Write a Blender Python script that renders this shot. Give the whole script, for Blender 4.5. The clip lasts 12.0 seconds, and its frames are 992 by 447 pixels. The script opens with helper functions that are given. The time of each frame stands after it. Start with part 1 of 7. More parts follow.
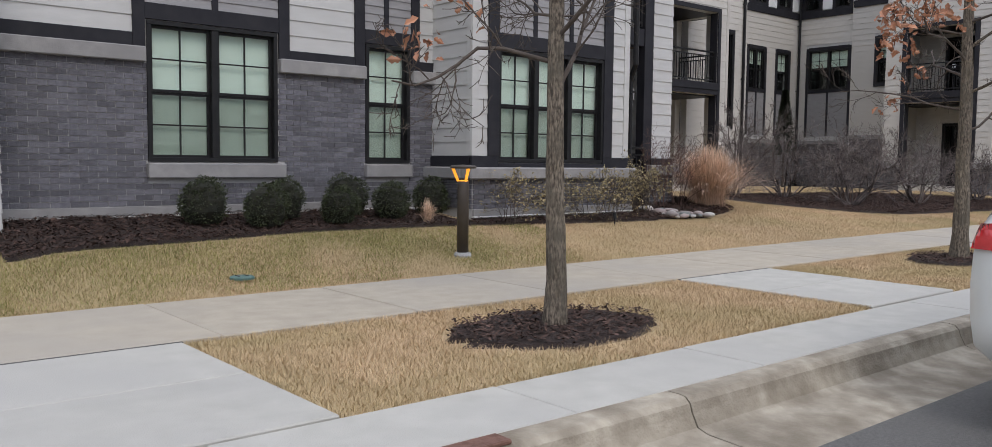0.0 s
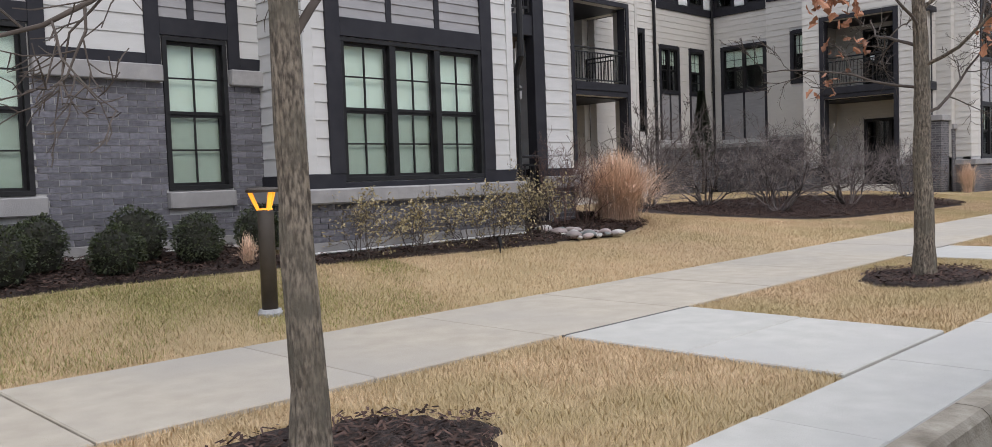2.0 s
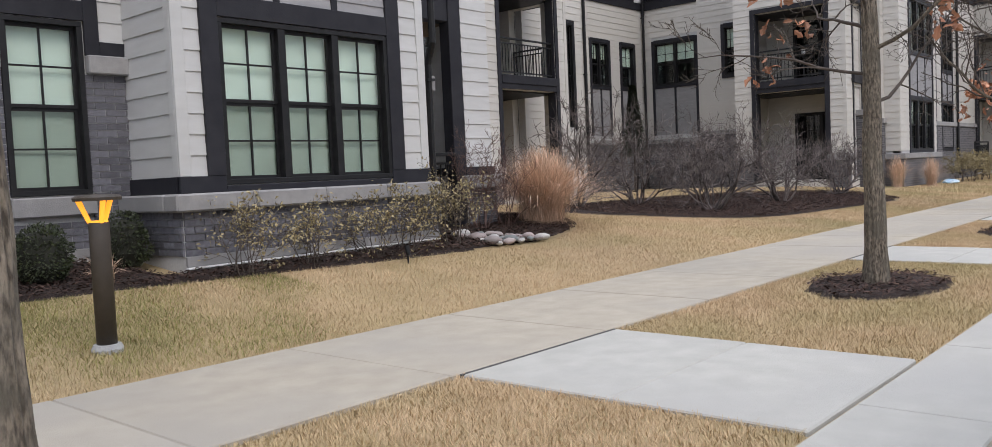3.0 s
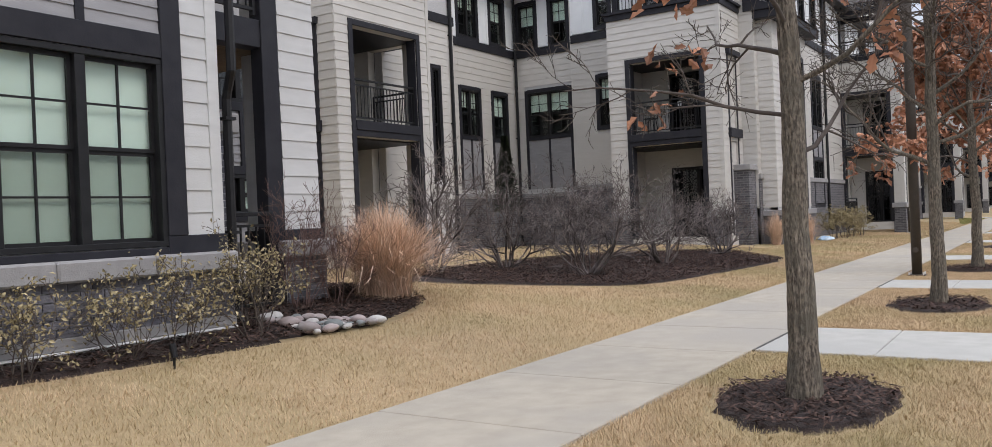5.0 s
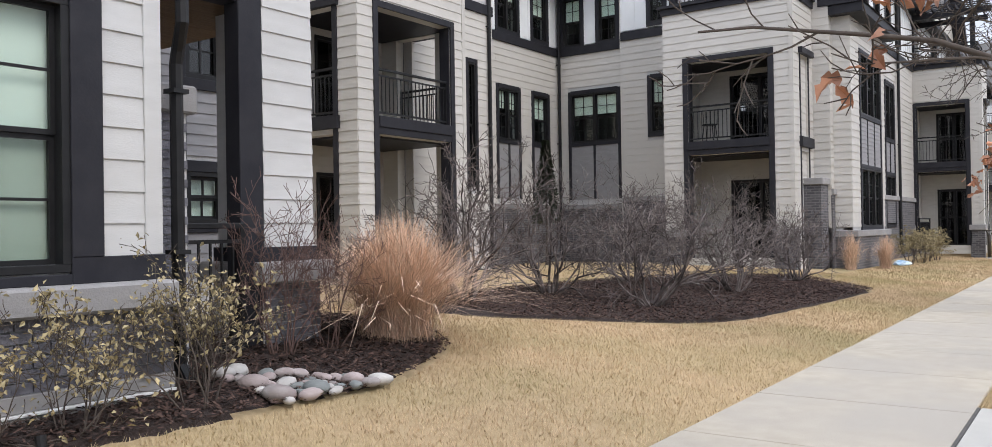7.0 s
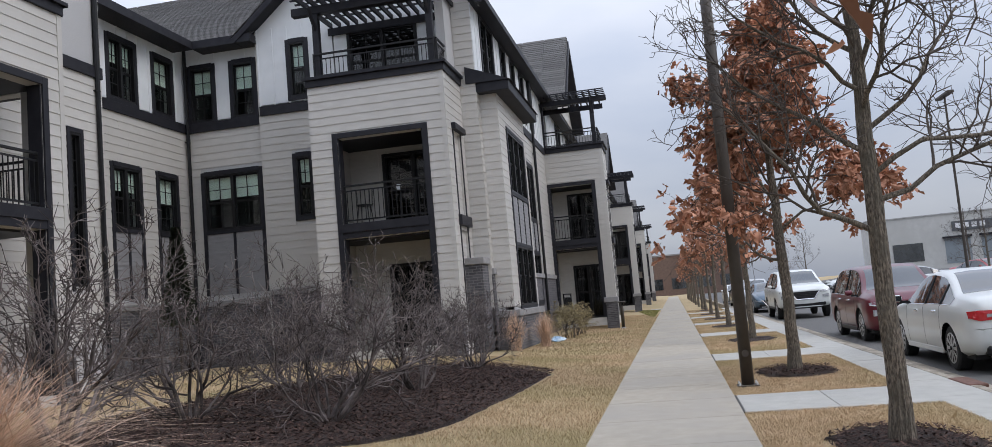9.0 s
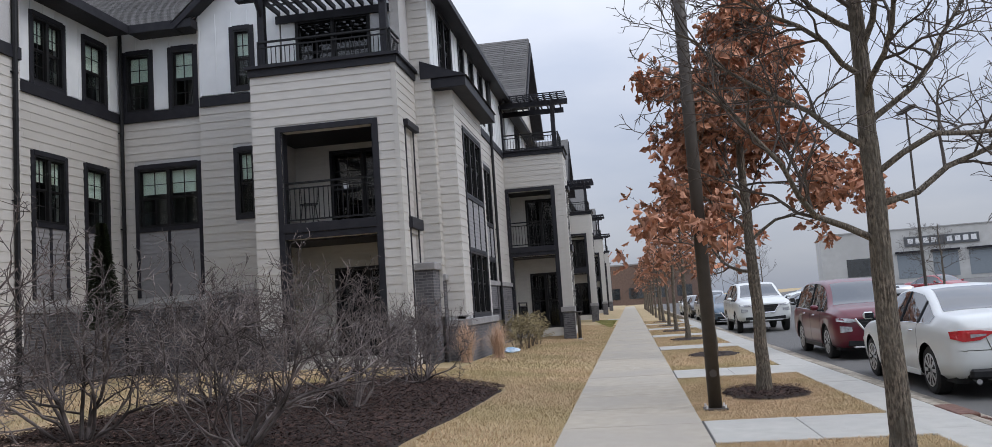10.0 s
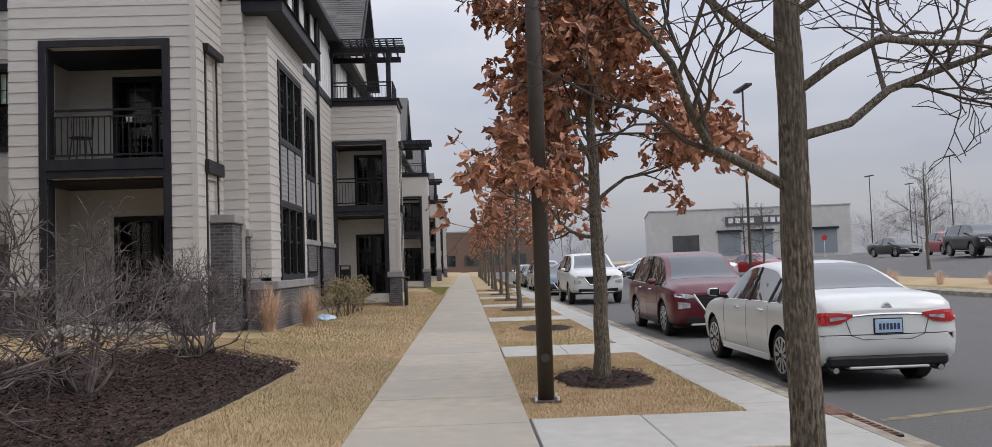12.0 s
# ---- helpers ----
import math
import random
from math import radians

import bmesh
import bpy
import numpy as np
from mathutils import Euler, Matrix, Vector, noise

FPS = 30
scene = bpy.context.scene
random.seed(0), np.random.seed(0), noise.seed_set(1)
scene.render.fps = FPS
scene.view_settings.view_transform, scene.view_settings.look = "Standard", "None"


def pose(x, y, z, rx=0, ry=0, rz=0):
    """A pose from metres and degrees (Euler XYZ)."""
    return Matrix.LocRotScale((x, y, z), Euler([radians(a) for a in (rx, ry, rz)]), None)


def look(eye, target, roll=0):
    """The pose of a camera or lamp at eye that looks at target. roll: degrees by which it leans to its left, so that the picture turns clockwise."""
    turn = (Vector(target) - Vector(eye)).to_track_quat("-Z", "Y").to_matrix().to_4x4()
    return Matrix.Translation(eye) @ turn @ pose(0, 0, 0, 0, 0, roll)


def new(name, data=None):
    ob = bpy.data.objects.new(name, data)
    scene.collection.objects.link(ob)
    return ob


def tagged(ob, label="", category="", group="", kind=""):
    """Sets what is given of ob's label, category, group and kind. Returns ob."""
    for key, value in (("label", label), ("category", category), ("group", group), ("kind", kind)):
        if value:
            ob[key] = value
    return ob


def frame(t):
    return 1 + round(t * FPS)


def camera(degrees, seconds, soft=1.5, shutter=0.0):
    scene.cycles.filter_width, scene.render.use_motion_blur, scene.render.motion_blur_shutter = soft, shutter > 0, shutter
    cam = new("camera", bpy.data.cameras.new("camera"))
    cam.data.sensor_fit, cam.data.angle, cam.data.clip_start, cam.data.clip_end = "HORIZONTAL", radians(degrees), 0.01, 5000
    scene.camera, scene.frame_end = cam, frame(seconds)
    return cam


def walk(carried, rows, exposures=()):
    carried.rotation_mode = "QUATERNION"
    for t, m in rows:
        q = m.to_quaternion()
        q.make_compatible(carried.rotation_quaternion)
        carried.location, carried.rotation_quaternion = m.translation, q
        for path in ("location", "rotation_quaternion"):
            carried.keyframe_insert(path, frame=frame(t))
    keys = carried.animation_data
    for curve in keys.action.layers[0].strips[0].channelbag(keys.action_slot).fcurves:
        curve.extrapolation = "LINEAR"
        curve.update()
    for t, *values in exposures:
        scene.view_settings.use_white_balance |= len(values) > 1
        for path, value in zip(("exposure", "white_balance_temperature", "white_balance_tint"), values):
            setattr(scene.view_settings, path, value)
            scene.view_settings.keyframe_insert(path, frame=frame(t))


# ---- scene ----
cam = camera(59.8, 12.0, soft=0.8)
PATH = [
    (0, (1.355, 0.536, 1.13), (2.637, 2.064, 0.987), 0.6),
    (0.5, (2.035, 0.83, 1.081), (3.235, 2.429, 1.021), -1.8),
    (1, (2.616, 1.302, 1.108), (3.715, 2.972, 1.073), -1.2),
    (1.5, (3.159, 1.597, 1.109), (4.401, 3.163, 1.035), -4.3),
    (2, (3.704, 1.946, 1.088), (5.108, 3.366, 0.985), -2.1),
    (2.5, (4.167, 2.181, 1.112), (5.706, 3.455, 1.009), -2.1),
    (3, (4.719, 2.525, 1.106), (6.223, 3.838, 0.991), -2.6),
    (3.5, (5.287, 2.791, 1.102), (6.841, 4.043, 0.964), -3.1),
    (5.5, (7.395, 3.874, 1.263), (9.088, 4.938, 1.282), -1.9),
    (6, (8.0, 4.222, 1.276), (9.672, 5.317, 1.217), 1.2),
    (6.5, (8.453, 4.593, 1.311), (10.108, 5.716, 1.331), -0.5),
    (7, (8.849, 5.075, 1.335), (10.483, 6.228, 1.349), -0.9),
    (7.5, (9.313, 5.559, 1.31), (11.084, 6.488, 1.287), -1.9),
    (9.5, (11.48, 6.513, 1.376), (13.442, 6.838, 1.592), -4.7),
    (10, (12.062, 6.517, 1.39), (14.031, 6.809, 1.583), -3.9),
    (10.5, (12.646, 6.505, 1.387), (14.623, 6.749, 1.563), -4.0),
    (11, (13.195, 6.433, 1.363), (15.18, 6.619, 1.517), -3.2),
    (11.5, (13.783, 6.413, 1.346), (15.78, 6.379, 1.441), -1.8),
    (12, (14.293, 6.361, 1.361), (16.29, 6.288, 1.456), -1.9),
]
walk(cam, [(t, look(eye, target, roll)) for t, eye, target, roll in PATH],
     exposures=[(0, 0.3, 6750, 13), (2.5, 0.6, 6780, 13), (3.5, 0.5, 6790, 13), (5.5, 0.56, 6800, 13), (6.0, 0.76, 6790, 13), (6.5, 0.76, 6780, 12), (7.0, 0.85, 6750, 12), (7.7, 0.72, 6650, 12), (9.3, 0.24, 6450, 12), (11, 0.32, 6650, 13), (12, 0.2, 6920, 14)])


# ---- light ----
world = bpy.data.worlds.new("world")
scene.world = world
world.use_nodes = True
wt = world.node_tree
wt.nodes.clear()
w_out = wt.nodes.new("ShaderNodeOutputWorld")
w_bg = wt.nodes.new("ShaderNodeBackground")
w_sky = wt.nodes.new("ShaderNodeTexSky")
w_sky.sky_type = 'NISHITA'
w_sky.sun_disc = False
w_sky.sun_elevation = radians(38)
w_sky.sun_rotation = radians(200)
w_mix = wt.nodes.new("ShaderNodeMix")
w_mix.data_type = 'RGBA'
w_mix.inputs[0].default_value = 0.88
w_tc = wt.nodes.new("ShaderNodeTexCoord")
w_map = wt.nodes.new("ShaderNodeMapping")
w_map.inputs["Scale"].default_value = (1.5, 1.5, 5.0)
w_noise = wt.nodes.new("ShaderNodeTexNoise")
w_noise.inputs["Scale"].default_value = 1.6
w_noise.inputs["Detail"].default_value = 5.0
w_ramp = wt.nodes.new("ShaderNodeValToRGB")
w_ramp.color_ramp.elements[0].position, w_ramp.color_ramp.elements[0].color = 0.3, (4.5, 5.15, 6.4, 1)
w_ramp.color_ramp.elements[1].position, w_ramp.color_ramp.elements[1].color = 0.75, (6.9, 7.25, 7.95, 1)
wt.links.new(w_tc.outputs["Generated"], w_map.inputs[0])
wt.links.new(w_map.outputs[0], w_noise.inputs["Vector"])
wt.links.new(w_noise.outputs[0], w_ramp.inputs[0])
wt.links.new(w_sky.outputs[0], w_mix.inputs[6])
wt.links.new(w_ramp.outputs[0], w_mix.inputs[7])
w_sep = wt.nodes.new("ShaderNodeSeparateXYZ")
wt.links.new(w_tc.outputs["Generated"], w_sep.inputs[0])
w_dome = wt.nodes.new("ShaderNodeMapRange")
w_dome.inputs[3].default_value, w_dome.inputs[4].default_value = 0.55, 2.55
wt.links.new(w_sep.outputs[2], w_dome.inputs[0])
w_mul = wt.nodes.new("ShaderNodeVectorMath")
w_mul.operation = 'SCALE'
wt.links.new(w_mix.outputs[2], w_mul.inputs[0])
wt.links.new(w_dome.outputs[0], w_mul.inputs[3])
wt.links.new(w_mul.outputs[0], w_bg.inputs[0])
w_bg.inputs[1].default_value = 0.1
wt.links.new(w_bg.outputs[0], w_out.inputs[0])

sun = new("sun", bpy.data.lights.new("sun", 'SUN'))
sun.data.energy, sun.data.angle, sun.data.color = 0.7, radians(25), (1.0, 0.96, 0.9)
sun.matrix_world = look((0, -30, 40), (12, 10, 0))


# ---- materials ----
def material(name, c1, c2, scale=8.0, rough=0.7, bump=0.0, bscale=None, c3=None, big=0.6, metal=0.0, vary=0.0,
             stretch=(1, 1, 1), spec=0.5, coat=0.0, island=False, lo=0.3, hi=0.7):
    """Two-scale noise colour with a fine relief; vary: a lightness shift from piece to piece."""
    m = bpy.data.materials.new(name)
    m.use_nodes = True
    nt = m.node_tree
    b = nt.nodes["Principled BSDF"]
    geo = nt.nodes.new("ShaderNodeNewGeometry")
    mp = nt.nodes.new("ShaderNodeMapping")
    mp.inputs["Scale"].default_value = stretch
    nt.links.new(geo.outputs["Position"], mp.inputs[0])
    n1 = nt.nodes.new("ShaderNodeTexNoise")
    n1.inputs["Scale"].default_value, n1.inputs["Detail"].default_value = scale, 6
    nt.links.new(mp.outputs[0], n1.inputs["Vector"])
    r1 = nt.nodes.new("ShaderNodeValToRGB")
    r1.color_ramp.elements[0].position, r1.color_ramp.elements[0].color = lo, (*c1, 1)
    r1.color_ramp.elements[1].position, r1.color_ramp.elements[1].color = hi, (*c2, 1)
    nt.links.new(n1.outputs[0], r1.inputs[0])
    col = r1.outputs[0]
    if c3:
        n2 = nt.nodes.new("ShaderNodeTexNoise")
        n2.inputs["Scale"].default_value, n2.inputs["Detail"].default_value = big, 4
        nt.links.new(geo.outputs["Position"], n2.inputs["Vector"])
        r2 = nt.nodes.new("ShaderNodeValToRGB")
        r2.color_ramp.elements[0].position, r2.color_ramp.elements[1].position = 0.42, 0.68
        nt.links.new(n2.outputs[0], r2.inputs[0])
        mx = nt.nodes.new("ShaderNodeMix")
        mx.data_type = 'RGBA'
        nt.links.new(r2.outputs[0], mx.inputs[0])
        nt.links.new(col, mx.inputs[6])
        mx.inputs[7].default_value = (*c3, 1)
        col = mx.outputs[2]
    if vary:
        src = geo.outputs["Random Per Island"] if island else nt.nodes.new("ShaderNodeObjectInfo").outputs["Random"]
        mr = nt.nodes.new("ShaderNodeMapRange")
        mr.inputs[3].default_value, mr.inputs[4].default_value = 1 - vary, 1 + vary
        nt.links.new(src, mr.inputs[0])
        hs = nt.nodes.new("ShaderNodeHueSaturation")
        nt.links.new(mr.outputs[0], hs.inputs["Value"])
        nt.links.new(col, hs.inputs["Color"])
        col = hs.outputs[0]
    nt.links.new(col, b.inputs["Base Color"])
    b.inputs["Roughness"].default_value, b.inputs["Metallic"].default_value = rough, metal
    b.inputs["Specular IOR Level"].default_value = spec
    b.inputs["Coat Weight"].default_value = coat
    b.inputs["Coat Roughness"].default_value = 0.05
    if bump:
        n3 = nt.nodes.new("ShaderNodeTexNoise")
        n3.inputs["Scale"].default_value, n3.inputs["Detail"].default_value = bscale or scale * 4, 5
        nt.links.new(mp.outputs[0], n3.inputs["Vector"])
        bp = nt.nodes.new("ShaderNodeBump")
        bp.inputs["Strength"].default_value, bp.inputs["Distance"].default_value = bump, 0.02
        nt.links.new(n3.outputs[0], bp.inputs["Height"])
        nt.links.new(bp.outputs[0], b.inputs["Normal"])
    return m


def glass_material(name, tint, rough=0.03, alpha=0.4):
    """Window glass: a clear sheet that also mirrors the sky."""
    m = bpy.data.materials.new(name)
    m.use_nodes = True
    nt = m.node_tree
    nt.nodes.clear()
    out = nt.nodes.new("ShaderNodeOutputMaterial")
    tr = nt.nodes.new("ShaderNodeBsdfTransparent")
    tr.inputs[0].default_value = (*tint, 1)
    gl = nt.nodes.new("ShaderNodeBsdfGlossy")
    gl.inputs["Roughness"].default_value = rough
    mx = nt.nodes.new("ShaderNodeMixShader")
    fr = nt.nodes.new("ShaderNodeLayerWeight")
    fr.inputs[0].default_value = 0.5
    pw = nt.nodes.new("ShaderNodeMath")
    pw.operation = 'POWER'
    pw.inputs[1].default_value = 4.0
    nt.links.new(fr.outputs["Facing"], pw.inputs[0])
    mr = nt.nodes.new("ShaderNodeMapRange")
    mr.inputs[3].default_value, mr.inputs[4].default_value = alpha * 0.1, 0.6
    nt.links.new(pw.outputs[0], mr.inputs[0])
    nt.links.new(mr.outputs[0], mx.inputs[0])
    nt.links.new(tr.outputs[0], mx.inputs[1])
    nt.links.new(gl.outputs[0], mx.inputs[2])
    nt.links.new(mx.outputs[0], out.inputs[0])
    return m


M_WHITE = material("white_siding_paint", (0.475, 0.475, 0.468), (0.535, 0.535, 0.528), 3, 0.55, 0.12, 40, c3=(0.465, 0.46, 0.445), big=0.5, vary=0.035, stretch=(1, 1, 4))
M_CREAM = material("cream_siding_paint", (0.50, 0.48, 0.445), (0.56, 0.54, 0.505), 3, 0.55, 0.12, 40, c3=(0.485, 0.465, 0.43), big=0.4, vary=0.035, stretch=(1, 1, 4))
M_BATTEN = material("white_batten_board", (0.68, 0.70, 0.71), (0.75, 0.77, 0.78), 3, 0.55, 0.1, 40, c3=(0.66, 0.68, 0.69))
M_GREY = material("grey_siding_paint", (0.235, 0.23, 0.235), (0.285, 0.28, 0.285), 3, 0.55, 0.12, 40, vary=0.04, stretch=(1, 1, 4))
M_TRIM = material("charcoal_trim_paint", (0.015, 0.015, 0.020), (0.025, 0.025, 0.030), 5, 0.55, 0.08, 50, spec=0.25)
M_BLACK = material("black_metal", (0.008, 0.008, 0.009), (0.015, 0.015, 0.016), 10, 0.45, 0.05, 60, spec=0.3)
M_BRICK = material("charcoal_brick", (0.078, 0.078, 0.094), (0.165, 0.163, 0.185), 22, 0.85, 0.5, 90, c3=(0.13, 0.127, 0.142), big=0.9, vary=0.3)
M_BRICKS = material("charcoal_brick_far", (0.078, 0.078, 0.094), (0.165, 0.163, 0.185), 22, 0.85, 0.5, 90, c3=(0.13, 0.127, 0.142), big=0.9, vary=0.3, island=True)


def brick_wall_material(name):
    """Small running-bond brick for bases that stay far off."""
    m = material(name, (0.055, 0.054, 0.062), (0.115, 0.112, 0.122), 22, 0.85, 0.4, 90)
    nt = m.node_tree
    b = nt.nodes["Principled BSDF"]
    geo = nt.nodes.new("ShaderNodeNewGeometry")
    sp = nt.nodes.new("ShaderNodeSeparateXYZ")
    nt.links.new(geo.outputs["Position"], sp.inputs[0])
    ad = nt.nodes.new("ShaderNodeMath")
    nt.links.new(sp.outputs[0], ad.inputs[0])
    nt.links.new(sp.outputs[1], ad.inputs[1])
    cb = nt.nodes.new("ShaderNodeCombineXYZ")
    nt.links.new(ad.outputs[0], cb.inputs[0])
    nt.links.new(sp.outputs[2], cb.inputs[1])
    bt = nt.nodes.new("ShaderNodeTexBrick")
    nt.links.new(cb.outputs[0], bt.inputs["Vector"])
    bt.inputs["Scale"].default_value = 1.0
    bt.inputs["Brick Width"].default_value, bt.inputs["Row Height"].default_value, bt.inputs["Mortar Size"].default_value = 0.2032, 0.0677, 0.009
    bt.inputs["Color1"].default_value = (0.06, 0.058, 0.066, 1)
    bt.inputs["Color2"].default_value = (0.125, 0.12, 0.13, 1)
    bt.inputs["Mortar"].default_value = (0.17, 0.165, 0.165, 1)
    nt.links.new(bt.outputs[0], b.inputs["Base Color"])
    return m


M_BRICKBASE = brick_wall_material("charcoal_brick_base")
M_MORTAR = material("grey_mortar", (0.42, 0.415, 0.415), (0.50, 0.495, 0.49), 40, 0.95, 0.4, 120)
M_STONE = material("cast_stone", (0.25, 0.245, 0.245), (0.33, 0.32, 0.315), 9, 0.85, 0.3, 80, c3=(0.24, 0.235, 0.235), big=1.5, vary=0.06)
M_FOUND = material("foundation_concrete", (0.36, 0.36, 0.35), (0.46, 0.45, 0.44), 6, 0.9, 0.3, 60, c3=(0.30, 0.295, 0.28))
M_FLASH = material("metal_flashing", (0.74, 0.74, 0.74), (0.82, 0.82, 0.81), 9, 0.4, 0.05)
M_ROOF = material("asphalt_shingle", (0.075, 0.072, 0.07), (0.17, 0.165, 0.16), 30, 0.9, 0.4, 90, c3=(0.12, 0.115, 0.11), big=1.0, island=True, vary=0.2)
M_CONC = material("sidewalk_concrete", (0.36, 0.318, 0.256), (0.432, 0.386, 0.312), 5, 0.9, 0.25, 150, c3=(0.35, 0.32, 0.275), big=0.55, vary=0.03)
M_CONC2 = material("light_concrete", (0.385, 0.375, 0.34), (0.45, 0.438, 0.40), 5, 0.9, 0.25, 150, c3=(0.38, 0.37, 0.345), big=0.6, vary=0.03)
M_KERB = material("kerb_concrete", (0.26, 0.225, 0.175), (0.42, 0.375, 0.30), 9, 0.9, 0.4, 60, c3=(0.19, 0.16, 0.12), big=3.2, vary=0.04)
M_JOINT = material("joint_filler", (0.05, 0.048, 0.045), (0.10, 0.095, 0.09), 30, 0.95)
M_ROAD = material("asphalt", (0.085, 0.083, 0.08), (0.14, 0.135, 0.128), 60, 0.9, 0.5, 160, c3=(0.12, 0.118, 0.112), big=0.35)
M_LAWN = material("dry_lawn_soil", (0.36, 0.262, 0.145), (0.46, 0.345, 0.20), 14, 0.95, 0.6, 80, c3=(0.31, 0.25, 0.125), big=0.45)
M_MULCH = material("bark_mulch", (0.009, 0.006, 0.005), (0.06, 0.037, 0.031), 60, 0.95, 1.0, 90, c3=(0.04, 0.027, 0.023), big=2.0)
M_CHIP = material("mulch_chips", (0.010, 0.0065, 0.005), (0.125, 0.078, 0.064), 14, 0.95, spec=0.2, island=True, vary=0.5)
M_BLIND = material("roller_blind", (0.66, 0.73, 0.67), (0.72, 0.79, 0.73), 2, 0.8, 0.05, 120)
M_ROOMSHADE = material("painted_room_shade", (0.02, 0.021, 0.023), (0.05, 0.05, 0.052), 2, 0.8)
M_GLASS = glass_material("window_glass", (0.93, 0.97, 0.95), 0.02, 0.35)
M_DARKGLASS = glass_material("dark_window_glass", (0.5, 0.52, 0.53), 0.02, 0.6)
M_BOLLARD = material("bronze_paint", (0.045, 0.036, 0.028), (0.06, 0.048, 0.038), 12, 0.5, 0.1, 60)
M_SOFFIT = material("wood_soffit", (0.13, 0.085, 0.05), (0.20, 0.135, 0.08), 6, 0.8, 0.2, stretch=(1, 8, 8))


# ---- builders ----
class Build:
    """Collects vertices and faces of one part."""

    def __init__(self):
        self.v, self.f = [], []

    def box(self, x0, y0, z0, x1, y1, z1, bev=0.0):
        if bev <= 0:
            n = len(self.v)
            self.v += [(x0, y0, z0), (x1, y0, z0), (x1, y1, z0), (x0, y1, z0), (x0, y0, z1), (x1, y0, z1), (x1, y1, z1), (x0, y1, z1)]
            self.f += [tuple(n + i for i in q) for q in ((3, 2, 1, 0), (4, 5, 6, 7), (0, 1, 5, 4), (1, 2, 6, 5), (2, 3, 7, 6), (3, 0, 4, 7))]
            return self
        b = bev
        rings = [(b, z0), (0, z0 + b), (0, z1 - b), (b, z1)]
        start = len(self.v)
        for ins, z in rings:
            a0, a1, c0, c1 = x0 + ins, x1 - ins, y0 + ins, y1 - ins
            k = b if ins == 0 else b * 0.5
            self.v += [(a0 + k, c0, z), (a1 - k, c0, z), (a1, c0 + k, z), (a1, c1 - k, z), (a1 - k, c1, z), (a0 + k, c1, z), (a0, c1 - k, z), (a0, c0 + k, z)]
        for r in range(3):
            for i in range(8):
                j = (i + 1) % 8
                s = start + r * 8
                self.f.append((s + i, s + j, s + 8 + j, s + 8 + i))
        self.f.append(tuple(start + i for i in range(7, -1, -1)))
        self.f.append(tuple(start + 24 + i for i in range(8)))
        return self

    def tube(self, pts, radii, n=6, cap=True):
        """A tube along points."""
        start = len(self.v)
        prev = None
        for i, p in enumerate(pts):
            p = Vector(p)
            d = Vector(pts[min(i + 1, len(pts) - 1)]) - Vector(pts[max(i - 1, 0)])
            d = d.normalized() if d.length > 1e-9 else Vector((0, 0, 1))
            if prev is None:
                a = d.cross(Vector((0, 0, 1)) if abs(d.z) < 0.9 else Vector((1, 0, 0))).normalized()
            else:
                a = (prev - d * prev.dot(d)).normalized()
            prev = a
            b = d.cross(a)
            for k in range(n):
                t = 2 * math.pi * k / n
                q = p + (a * math.cos(t) + b * math.sin(t)) * radii[i]
                self.v.append((q.x, q.y, q.z))
        for i in range(len(pts) - 1):
            for k in range(n):
                j = (k + 1) % n
                s = start + i * n
                self.f.append((s + k, s + j, s + n + j, s + n + k))
        if cap:
            self.f.append(tuple(start + k for k in range(n - 1, -1, -1)))
            self.f.append(tuple(start + (len(pts) - 1) * n + k for k in range(n)))
        return self

    def lathe(self, profile, n=16, cx=0.0, cy=0.0):
        start = len(self.v)
        for r, z in profile:
            for k in range(n):
                t = 2 * math.pi * k / n
                self.v.append((cx + r * math.cos(t), cy + r * math.sin(t), z))
        for i in range(len(profile) - 1):
            for k in range(n):
                j = (k + 1) % n
                s = start + i * n
                self.f.append((s + k, s + j, s + n + j, s + n + k))
        self.f.append(tuple(start + k for k in range(n - 1, -1, -1)))
        self.f.append(tuple(start + (len(profile) - 1) * n + k for k in range(n)))
        return self

    def prism(self, poly, axis, a, b):
        """A polygon (in the plane across axis) pushed from a to b."""
        n, s = len(poly), len(self.v)
        for c in (a, b):
            for p, q in poly:
                self.v.append({"x": (c, p, q), "y": (p, c, q), "z": (p, q, c)}[axis])
        for i in range(n):
            j = (i + 1) % n
            self.f.append((s + i, s + j, s + n + j, s + n + i))
        self.f.append(tuple(s + i for i in range(n - 1, -1, -1)))
        self.f.append(tuple(s + n + i for i in range(n)))
        return self

    def mesh(self, name, mat, smooth=False):
        me = bpy.data.meshes.new(name)
        me.from_pydata(self.v, [], self.f)
        bm = bmesh.new()
        bm.from_mesh(me)
        bmesh.ops.recalc_face_normals(bm, faces=bm.faces)
        bm.to_mesh(me)
        bm.free()
        me.materials.append(mat)
        if smooth:
            for p in me.polygons:
                p.use_smooth = True
        return me


def part(name, b, mat, parent=None, label="", smooth=False):
    ob = new(name, b.mesh(name, mat, smooth) if isinstance(b, Build) else b)
    ob.parent = parent
    if label:
        tagged(ob, label)
    return ob


def thing(name, m, label, category, group="", kind=""):
    e = new(name)
    e.matrix_world = m
    e.empty_display_size = 0.2
    return tagged(e, label, category, group, kind)


def face_frame(x, y, yaw=0.0, z=0.0):
    """A wall's own axes: x to the right as one looks at it, y into the building, z up."""
    return pose(x, y, z, 0, 0, yaw)


